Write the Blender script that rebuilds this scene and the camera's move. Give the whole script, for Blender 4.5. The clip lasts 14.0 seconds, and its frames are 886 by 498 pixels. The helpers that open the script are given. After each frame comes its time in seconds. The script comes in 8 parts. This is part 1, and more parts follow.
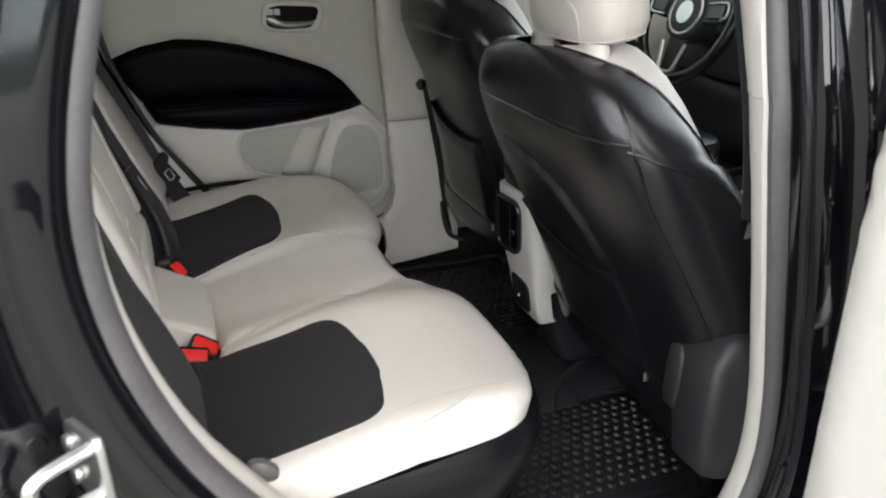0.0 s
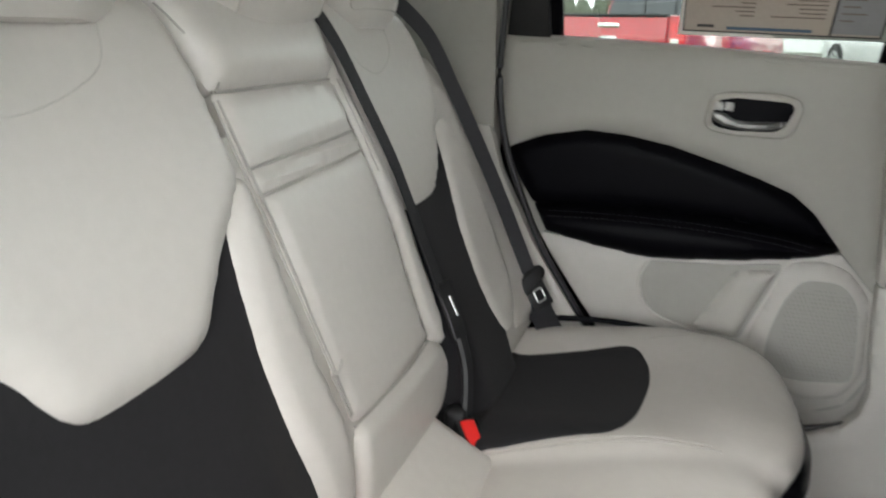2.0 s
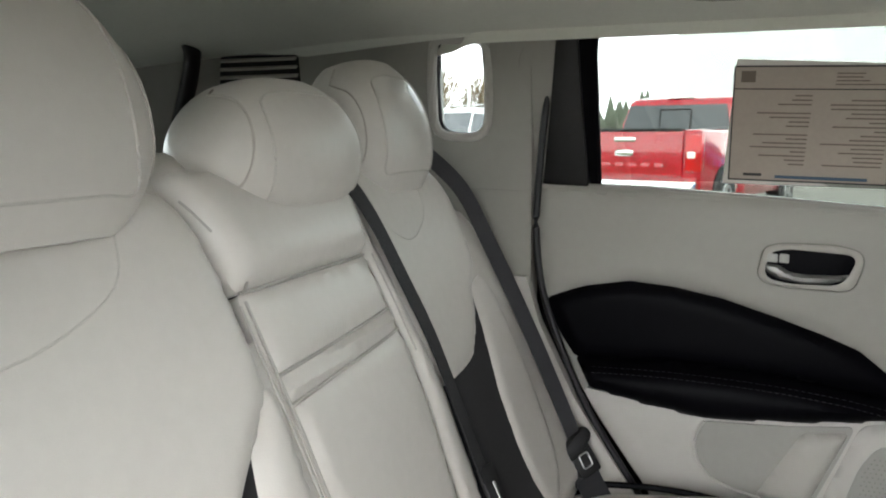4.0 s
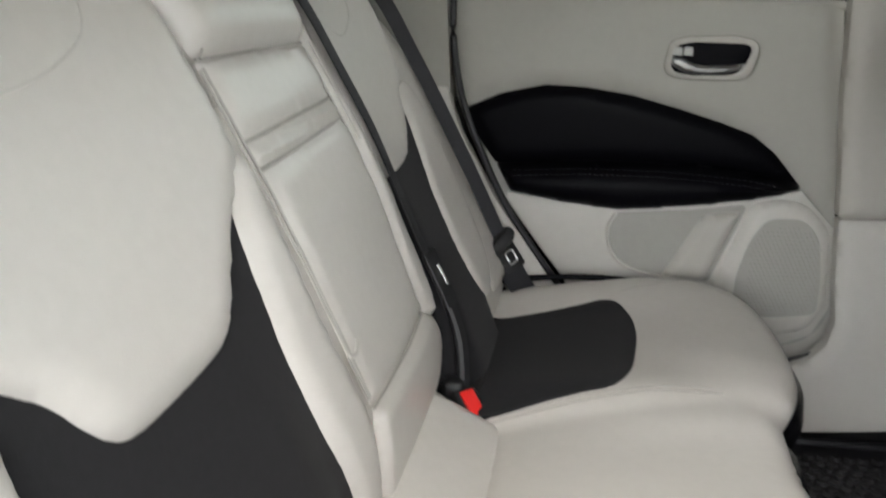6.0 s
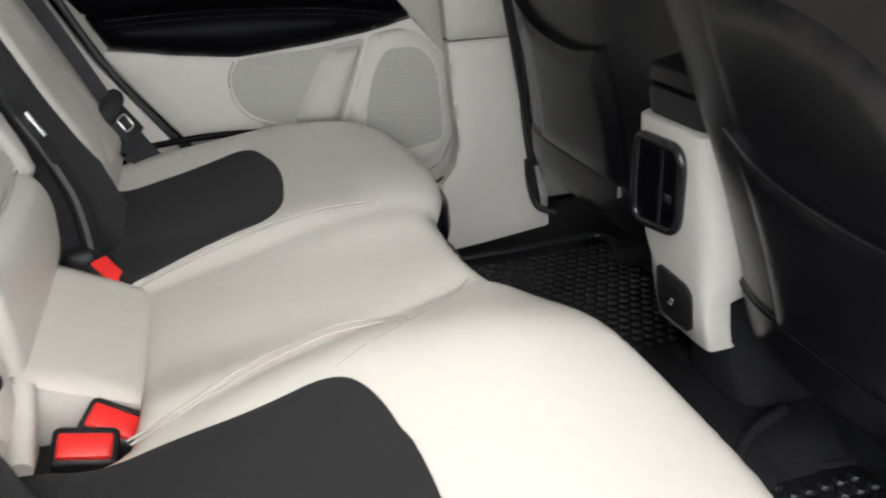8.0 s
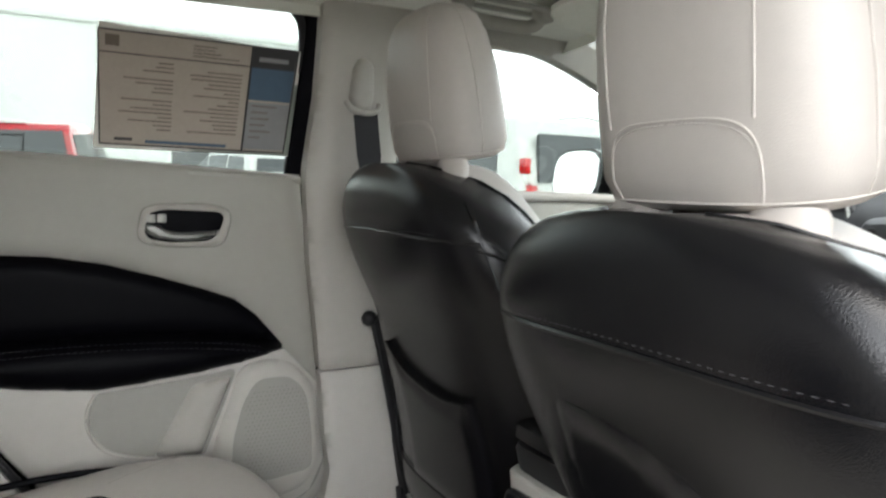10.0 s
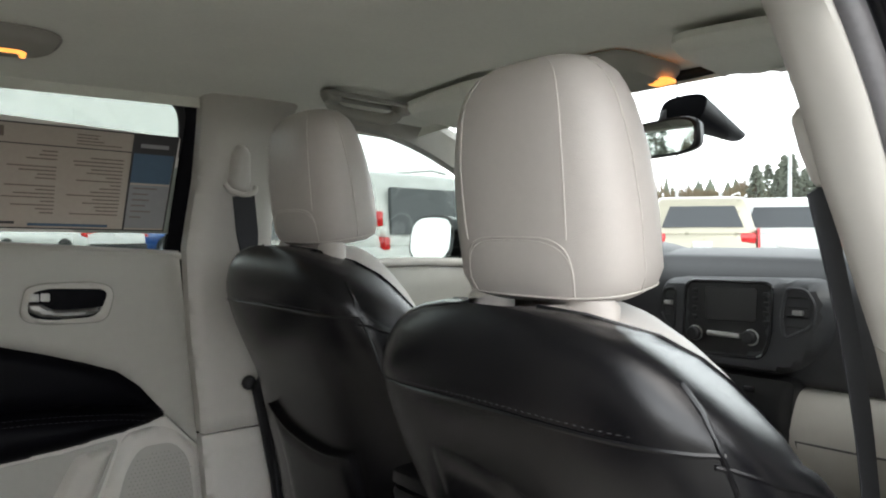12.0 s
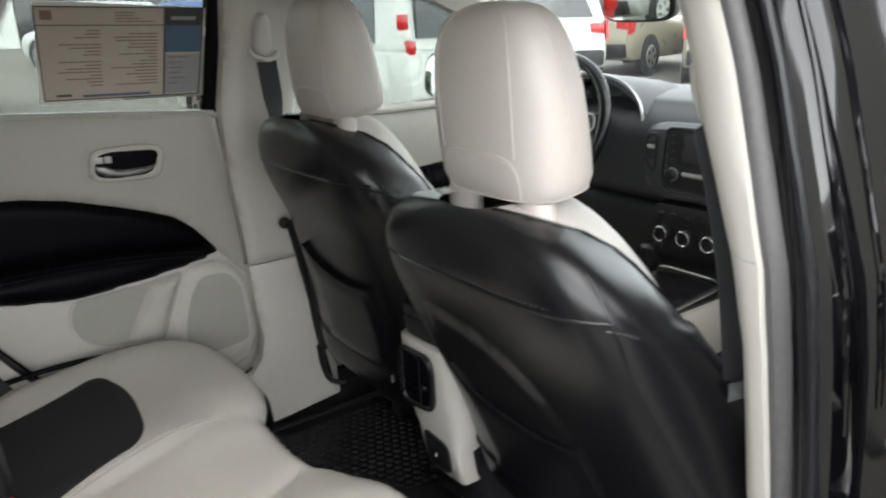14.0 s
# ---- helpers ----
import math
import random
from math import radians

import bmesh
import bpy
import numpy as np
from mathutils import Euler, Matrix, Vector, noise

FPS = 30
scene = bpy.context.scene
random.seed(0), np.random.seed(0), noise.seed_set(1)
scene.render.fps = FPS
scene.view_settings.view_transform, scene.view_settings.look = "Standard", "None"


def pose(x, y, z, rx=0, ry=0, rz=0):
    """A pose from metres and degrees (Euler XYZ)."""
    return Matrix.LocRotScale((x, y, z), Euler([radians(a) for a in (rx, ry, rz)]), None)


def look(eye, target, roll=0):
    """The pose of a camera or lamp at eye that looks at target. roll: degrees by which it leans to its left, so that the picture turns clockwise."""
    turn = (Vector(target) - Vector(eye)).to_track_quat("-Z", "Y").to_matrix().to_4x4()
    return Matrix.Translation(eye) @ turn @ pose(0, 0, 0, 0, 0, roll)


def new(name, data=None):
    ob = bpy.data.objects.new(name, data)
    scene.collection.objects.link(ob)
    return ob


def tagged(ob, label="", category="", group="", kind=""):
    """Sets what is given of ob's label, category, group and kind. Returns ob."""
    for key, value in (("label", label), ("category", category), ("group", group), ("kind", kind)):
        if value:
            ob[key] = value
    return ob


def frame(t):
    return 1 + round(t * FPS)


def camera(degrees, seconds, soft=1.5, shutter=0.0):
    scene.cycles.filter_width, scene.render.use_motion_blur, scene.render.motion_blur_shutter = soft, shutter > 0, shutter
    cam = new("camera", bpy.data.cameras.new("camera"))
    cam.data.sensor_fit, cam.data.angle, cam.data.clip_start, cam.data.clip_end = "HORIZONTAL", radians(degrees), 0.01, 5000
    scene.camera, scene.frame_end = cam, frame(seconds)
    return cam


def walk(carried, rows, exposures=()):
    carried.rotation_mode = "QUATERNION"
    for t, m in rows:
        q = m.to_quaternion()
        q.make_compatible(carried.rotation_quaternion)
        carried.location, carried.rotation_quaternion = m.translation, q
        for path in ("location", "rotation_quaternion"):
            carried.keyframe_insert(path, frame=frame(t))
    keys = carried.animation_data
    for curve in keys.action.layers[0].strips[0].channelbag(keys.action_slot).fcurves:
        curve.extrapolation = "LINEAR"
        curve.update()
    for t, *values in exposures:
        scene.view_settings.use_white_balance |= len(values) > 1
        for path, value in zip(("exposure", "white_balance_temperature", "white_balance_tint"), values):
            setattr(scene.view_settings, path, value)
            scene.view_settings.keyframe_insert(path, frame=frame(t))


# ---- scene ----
cam = camera(61.1, 14.0, soft=2.0, shutter=0.4)
PATH = [
    (0, (0.097, -1.252, 1.386), (0.777, 0.454, 0.595), 0.6),
    (0.5, (0.188, -1.132, 1.372), (0.845, 0.583, 0.58), -1.2),
    (1, (0.304, -1.018, 1.333), (0.605, 0.795, 0.546), 2.5),
    (1.5, (0.362, -0.865, 1.304), (0.102, 0.995, 0.619), 2.7),
    (2, (0.375, -0.724, 1.307), (-0.233, 1.096, 0.744), 1.2),
    (2.5, (0.366, -0.667, 1.34), (-0.379, 1.125, 0.859), 1.1),
    (2.7, (0.363, -0.655, 1.354), (-0.41, 1.139, 0.925), 0.8),
    (3.6, (0.33, -0.642, 1.375), (-0.39, 1.21, 1.09), 0.4),
    (4.8, (0.284, -0.638, 1.379), (-0.301, 1.241, 1.02), -0.0),
    (5, (0.275, -0.646, 1.369), (-0.281, 1.234, 0.974), -0.3),
    (5.5, (0.264, -0.677, 1.331), (-0.222, 1.195, 0.822), -1.5),
    (6, (0.267, -0.711, 1.289), (-0.116, 1.146, 0.652), -1.7),
    (6.5, (0.272, -0.727, 1.23), (0.109, 1.134, 0.516), -1.8),
    (7, (0.274, -0.731, 1.203), (0.412, 1.116, 0.451), -2.6),
    (7.5, (0.257, -0.709, 1.15), (0.596, 1.08, 0.321), -3.6),
    (8, (0.259, -0.685, 1.14), (0.789, 1.046, 0.291), -2.1),
    (8.5, (0.292, -0.659, 1.181), (0.961, 1.065, 0.421), 0.4),
    (9, (0.299, -0.627, 1.238), (1.04, 1.139, 0.661), 1.2),
    (9.2, (0.296, -0.636, 1.249), (1.059, 1.146, 0.757), 1.0),
    (10.0, (0.262, -0.67, 1.253), (1.17, 1.085, 1.08), 0.7),
    (10.7, (0.2, -0.735, 1.257), (1.3, 0.935, 1.265), 0.3),
    (11.3, (0.153, -0.78, 1.262), (1.371, 0.806, 1.306), 0.1),
    (11.5, (0.145, -0.788, 1.271), (1.379, 0.786, 1.285), -0.1),
    (12, (0.143, -0.795, 1.304), (1.393, 0.765, 1.255), -0.2),
    (12.5, (0.138, -0.795, 1.311), (1.402, 0.75, 1.196), -0.4),
    (13, (0.137, -0.84, 1.365), (1.408, 0.681, 1.092), -0.9),
    (13.5, (0.151, -0.961, 1.437), (1.347, 0.559, 0.929), 0.4),
    (14, (0.073, -0.99, 1.455), (1.192, 0.559, 0.864), -1.6),
]
walk(cam, [(t, look(eye, target, roll)) for t, eye, target, roll in PATH],
     exposures=((0, 1.90), (1.0, 2.18), (1.5, 2.28), (5, 2.30), (6, 2.32), (7.5, 2.60), (8, 2.58), (9, 3.06), (10.0, 2.25), (11.3, 1.90), (12.5, 1.72), (14.0, 2.08)))

# ---- sky and light ----
world = bpy.data.worlds.new("world")
world.use_nodes = True
scene.world = world
wn = world.node_tree
sky = wn.nodes.new("ShaderNodeTexSky")
sky.sky_type, sky.sun_disc = "NISHITA", False
sky.sun_elevation, sky.sun_rotation = radians(48), radians(164)
sky.air_density, sky.dust_density = 1.0, 4.0
# an overcast sheet of cloud over the blue
cloud = wn.nodes.new("ShaderNodeTexNoise")
cloud.inputs["Scale"].default_value, cloud.inputs["Detail"].default_value = 2.2, 5
wtc = wn.nodes.new("ShaderNodeTexCoord")
wn.links.new(wtc.outputs["Generated"], cloud.inputs["Vector"])
cr = wn.nodes.new("ShaderNodeMapRange")
cr.inputs["To Min"].default_value, cr.inputs["To Max"].default_value = 13.0, 16.0
wn.links.new(cloud.outputs["Fac"], cr.inputs["Value"])
tint = wn.nodes.new("ShaderNodeVectorMath")
tint.operation = "SCALE"
tint.inputs[0].default_value = (0.97, 1.0, 1.02)
# brighter towards the horizon, as under thin high cloud
sep = wn.nodes.new("ShaderNodeSeparateXYZ")
wn.links.new(wtc.outputs["Generated"], sep.inputs[0])
fall = wn.nodes.new("ShaderNodeMapRange")
fall.inputs["To Min"].default_value, fall.inputs["To Max"].default_value = 1.30, 0.24
wn.links.new(sep.outputs["Z"], fall.inputs["Value"])
lit = wn.nodes.new("ShaderNodeMath")
lit.operation = "MULTIPLY"
wn.links.new(cr.outputs["Result"], lit.inputs[0])
wn.links.new(fall.outputs["Result"], lit.inputs[1])
wn.links.new(lit.outputs[0], tint.inputs["Scale"])
mixs = wn.nodes.new("ShaderNodeMix")
mixs.data_type = "RGBA"
mixs.inputs["Factor"].default_value = 0.85
wn.links.new(sky.outputs["Color"], mixs.inputs["A"])
wn.links.new(tint.outputs["Vector"], mixs.inputs["B"])
wn.links.new(mixs.outputs["Result"], wn.nodes["Background"].inputs["Color"])
wn.nodes["Background"].inputs["Strength"].default_value = 0.15
sun = new("sun", bpy.data.lights.new("sun", "SUN"))
sun.data.energy, sun.data.angle, sun.data.color = 0.4, radians(40), (1.0, 0.96, 0.90)
sun.matrix_world = look((0, 0, 20), (5.0, 17.0, 0))

# ---- tools for meshes ----
from mathutils.geometry import delaunay_2d_cdt


def part(name, bm, material, parent=None, label="", smooth=True):
    """Links a bmesh, drawn in world places, as one mesh object under a thing or a part."""
    me = bpy.data.meshes.new(name)
    bm.normal_update()
    bm.to_mesh(me)
    bm.free()
    me.materials.append(material)
    if smooth:
        me.polygons.foreach_set("use_smooth", [True] * len(me.polygons))
        me.set_sharp_from_angle(angle=radians(40))
    ob = new(name, me)
    if parent is not None:
        ob.parent = parent
        if parent.type == "EMPTY":
            ob.matrix_parent_inverse = Matrix.Translation(-parent.location)
    if label:
        ob["label"] = label
    return ob


def thing(name, at, label, category, group="", kind=""):
    """An Empty at the base of a thing."""
    ob = new(name)
    ob.location = at
    ob.empty_display_size = 0.05
    return tagged(ob, label, category, group, kind)


def smooth_line(pts, closed=False, n=6):
    """Catmull-Rom through the points."""
    P = [Vector(p) for p in pts]
    m = len(P)
    out = []
    for i in range(m if closed else m - 1):
        if closed:
            a, b, c, d = P[i - 1], P[i], P[(i + 1) % m], P[(i + 2) % m]
        else:
            a, b, c, d = P[max(i - 1, 0)], P[i], P[i + 1], P[min(i + 2, m - 1)]
        for k in range(n):
            t = k / n
            out.append(0.5 * (2 * b + (c - a) * t + (2 * a - 5 * b + 4 * c - d) * t * t + (3 * b - a - 3 * c + d) * t ** 3))
    if not closed:
        out.append(P[-1])
    return out


def rounded(pts, r=0.01, n=4):
    """A closed outline with its corners rounded by about r."""
    P = [Vector(p) for p in pts]
    out = []
    for i, b in enumerate(P):
        a, c = P[i - 1], P[(i + 1) % len(P)]
        la, lc = (a - b).length, (c - b).length
        p0 = b + (a - b) * min(r / la, 0.48)
        p1 = b + (c - b) * min(r / lc, 0.48)
        for k in range(n + 1):
            t = k / n
            out.append(p0 * (1 - t) ** 2 + b * 2 * t * (1 - t) + p1 * t * t)
    return out


def chaikin(pts, n=2):
    """A closed outline smoothed by cutting its corners."""
    P = [Vector(p) for p in pts]
    for _ in range(n):
        P = [q for a, c in zip(P, P[1:] + P[:1]) for q in (a * 0.75 + c * 0.25, a * 0.25 + c * 0.75)]
    return P


def resample(pts, step):
    P = list(pts) + [pts[0]]
    out = []
    for a, b in zip(P, P[1:]):
        n = max(1, round((b - a).length / step))
        out += [a + (b - a) * (k / n) for k in range(n)]
    return out


def lift(base, u, v, h, side=1):
    e = 1e-3
    p = Vector(base(u, v))
    n = (Vector(base(u + e, v)) - p).cross(Vector(base(u, v + e)) - p).normalized() * side
    return p + n * h


def pad(outline, base, puff=0.01, roll=0.025, res=0.014, skirt=0.015, side=1, height=0.0, bow=None):
    """An upholstered or moulded panel: its outline in (u, v) on the surface base(u, v), its edges rolled down, with a skirt."""
    edge = resample([Vector(p[:2]) for p in outline], res * 0.6)
    E = np.array([tuple(p) for p in edge])
    A, B = E, np.roll(E, -1, axis=0)
    lo, hi = E.min(0), E.max(0)
    gx, gy = np.meshgrid(np.arange(lo[0], hi[0] + res, res), np.arange(lo[1], hi[1] + res, res))
    gx[1::2] += res / 2
    G = np.c_[gx.ravel(), gy.ravel()]
    G = G + (np.sin(G[:, ::-1] * 917.0) * res * 0.08)

    def dist(Q):
        d = B - A
        t = np.clip(((Q[:, None] - A) * d).sum(2) / np.maximum((d * d).sum(1), 1e-12), 0, 1)
        return np.sqrt((((A + t[..., None] * d) - Q[:, None]) ** 2).sum(2)).min(1)

    inside = np.zeros(len(G), bool)
    for (ax, ay), (bx, by) in zip(A, B):
        if ay != by:
            inside ^= ((ay > G[:, 1]) != (by > G[:, 1])) & (G[:, 0] < (bx - ax) * (G[:, 1] - ay) / (by - ay) + ax)
    G = G[inside]
    if len(G):
        G = G[dist(G) > res * 0.45]
    pts = [Vector(p) for p in E] + [Vector(p) for p in G]
    m = len(E)
    vs, _, fs, *_ = delaunay_2d_cdt(pts, [(i, (i + 1) % m) for i in range(m)], [], 1, 1e-7)
    Q = np.array([tuple(v) for v in vs])
    d = dist(Q)
    k = np.clip(d / roll, 0, 1)
    h = puff * np.sqrt(np.maximum(0, 1 - (1 - k) ** 2)) + height
    bm = bmesh.new()
    made = []
    for (u, v), hh, dd in zip(Q, h, d):
        if bow:
            hh += bow(u, v) * min(1, dd / roll)
        made.append(bm.verts.new(lift(base, u, v, hh, side)))
    for f in fs:
        if len(set(f)) == 3:
            try:
                bm.faces.new([made[i] for i in f])
            except ValueError:
                pass
    bm.normal_update()
    if bm.faces:
        bm.faces.ensure_lookup_table()
        f = bm.faces[len(bm.faces) // 2]
        c = sum((Vector(q) for q in [(Q[i][0], Q[i][1]) for i in fs[len(fs) // 2]]), Vector((0, 0))) / 3
        n = lift(base, c[0], c[1], 1, side) - lift(base, c[0], c[1], 0, side)
        if f.normal.dot(n) < 0:
            bmesh.ops.reverse_faces(bm, faces=bm.faces[:])
    if skirt:
        rim = [e for e in bm.edges if e.is_boundary]
        place = {made[i]: Q[i] for i in range(len(made))}
        low = {}
        for e in rim:
            for w in e.verts:
                if w not in low:
                    u, v = place[w]
                    low[w] = bm.verts.new(lift(base, u, v, height - skirt, side))
        for e in rim:
            f = e.link_faces[0]
            a, b = e.verts
            for loop in f.loops:
                if loop.edge == e:
                    a, b = loop.vert, loop.link_loop_next.vert
            bm.faces.new([b, a, low[a], low[b]])
    return bm


def tube(pts, r=0.005, segs=8, flat=None, up=(0, 0, 1), caps=True, closed=False):
    """A round (r) or flat (width, thickness) profile along a line."""
    P = [Vector(p) for p in pts]
    bm = bmesh.new()
    rings = []
    for i, p in enumerate(P):
        if closed:
            d = (P[(i + 1) % len(P)] - P[i - 1]).normalized()
        else:
            d = (P[min(i + 1, len(P) - 1)] - P[max(i - 1, 0)]).normalized()
        u = up(i) if callable(up) else Vector(up)
        s = d.cross(u)
        if s.length < 1e-4:
            s = d.cross(Vector((1, 0.3, 0.2)))
        s.normalize()
        n = s.cross(d).normalized()
        ring = []
        if flat:
            w, t = flat[0] / 2, flat[1] / 2
            c = min(w, t) * 0.6
            prof = [(-w, -t + c), (-w + c, -t), (w - c, -t), (w, -t + c), (w, t - c), (w - c, t), (-w + c, t), (-w, t - c)]
        else:
            rr = r[i] if isinstance(r, (list, tuple)) else r
            prof = [(rr * math.cos(2 * math.pi * k / segs), rr * math.sin(2 * math.pi * k / segs)) for k in range(segs)]
        for a, b in prof:
            ring.append(bm.verts.new(p + s * a + n * b))
        rings.append(ring)
    m = len(rings[0])
    for i in range(len(rings) if closed else len(rings) - 1):
        a, b = rings[i], rings[(i + 1) % len(rings)]
        for k in range(m):
            bm.faces.new([a[k], a[(k + 1) % m], b[(k + 1) % m], b[k]])
    if caps and not closed:
        bm.faces.new(rings[0][::-1])
        bm.faces.new(rings[-1])
    bmesh.ops.recalc_face_normals(bm, faces=bm.faces[:])
    return bm


def loft(rings, cap=True, closed=True):
    """A skin over rings of equal length."""
    bm = bmesh.new()
    R = [[bm.verts.new(p) for p in ring] for ring in rings]
    m = len(R[0])
    for a, b in zip(R, R[1:]):
        for k in range(m if closed else m - 1):
            q = [a[k], a[(k + 1) % m], b[(k + 1) % m], b[k]]
            bm.faces.new(q)
    if cap and closed:
        bm.faces.new(R[0][::-1])
        bm.faces.new(R[-1])
    bmesh.ops.recalc_face_normals(bm, faces=bm.faces[:])
    return bm


def box(lo, hi, bevel=0.004, segs=2):
    bm = bmesh.new()
    bmesh.ops.create_cube(bm, size=1)
    lo, hi = Vector(lo), Vector(hi)
    for v in bm.verts:
        v.co = Vector(((v.co[i] + 0.5) * (hi[i] - lo[i]) + lo[i] for i in range(3)))
    if bevel:
        bmesh.ops.bevel(bm, geom=bm.edges[:], offset=bevel, segments=segs, profile=0.5, affect="EDGES")
    return bm


def turn(bm, m):
    bmesh.ops.transform(bm, matrix=m, verts=bm.verts[:])
    return bm


def join(*bms):
    out = bmesh.new()
    for b in bms:
        me = bpy.data.meshes.new("tmp")
        b.to_mesh(me)
        b.free()
        out.from_mesh(me)
        bpy.data.meshes.remove(me)
    return out


def prism(outline, base, thick, bevel=0.003, side=1):
    """A flat panel with thickness: its outline in (u, v) on base."""
    bm = bmesh.new()
    top = [bm.verts.new(lift(base, p[0], p[1], thick / 2, side)) for p in outline]
    low = [bm.verts.new(lift(base, p[0], p[1], -thick / 2, side)) for p in outline]
    bm.faces.new(top)
    bm.faces.new(low[::-1])
    for i in range(len(top)):
        j = (i + 1) % len(top)
        bm.faces.new([top[j], top[i], low[i], low[j]])
    bmesh.ops.recalc_face_normals(bm, faces=bm.faces[:])
    if bevel:
        bmesh.ops.bevel(bm, geom=[e for e in bm.edges if len(e.link_faces) == 2 and e.calc_face_angle(0) > 0.7], offset=bevel, segments=2, profile=0.5, affect="EDGES")
    return bm


def stitches(line, base, length=0.006, gap=0.004, r=0.0007, side=1, height=0.0):
    """A row of thread stitches along a (u, v) line on base."""
    P = [lift(base, p[0], p[1], height, side) for p in line]
    bm = bmesh.new()
    total = [0.0]
    for a, b in zip(P, P[1:]):
        total.append(total[-1] + (b - a).length)

    def at(s):
        for i in range(len(P) - 1):
            if total[i + 1] >= s:
                return P[i] + (P[i + 1] - P[i]) * ((s - total[i]) / max(1e-9, total[i + 1] - total[i]))
        return P[-1]

    s = 0.0
    while s + length < total[-1]:
        a, b = at(s), at(s + length)
        d = (b - a).normalized()
        x = d.cross(Vector((0.31, 0.52, 0.79))).normalized()
        y = d.cross(x)
        ring = []
        for p, k in ((a, 0.3), ((a + b) / 2, 1.0), (b, 0.3)):
            ring.append([bm.verts.new(p + (x * math.cos(q) + y * math.sin(q)) * r * k) for q in (0, 1.57, 3.14, 4.71)])
        for f, g in zip(ring, ring[1:]):
            for k in range(4):
                bm.faces.new([f[k], f[(k + 1) % 4], g[(k + 1) % 4], g[k]])
        s += length + gap
    return bm


def ellipse_ring(c, ax, ay, n=24, power=2.0):
    """A closed superellipse round c with the half axes ax and ay (vectors)."""
    out = []
    for k in range(n):
        a = 2 * math.pi * k / n
        ca, sa = math.cos(a), math.sin(a)
        out.append(Vector(c) + Vector(ax) * (math.copysign(abs(ca) ** (2 / power), ca)) + Vector(ay) * (math.copysign(abs(sa) ** (2 / power), sa)))
    return out


def disc(c, axis, r, depth, n=24, bevel=0.0):
    """A short cylinder from c along axis."""
    axis = Vector(axis).normalized()
    x = axis.cross(Vector((0.2, 0.3, 0.93))).normalized()
    y = axis.cross(x)
    c = Vector(c)
    b = bevel or min(r, abs(depth)) * 0.15
    rings = [ellipse_ring(c + axis * s, x * q, y * q, n) for s, q in ((0, r - b), (b, r), (depth - b, r), (depth, r - b))]
    return loft(rings)


def plane_of(o, du, dv):
    o, du, dv = Vector(o), Vector(du), Vector(dv)
    return lambda u, v: o + du * u + dv * v


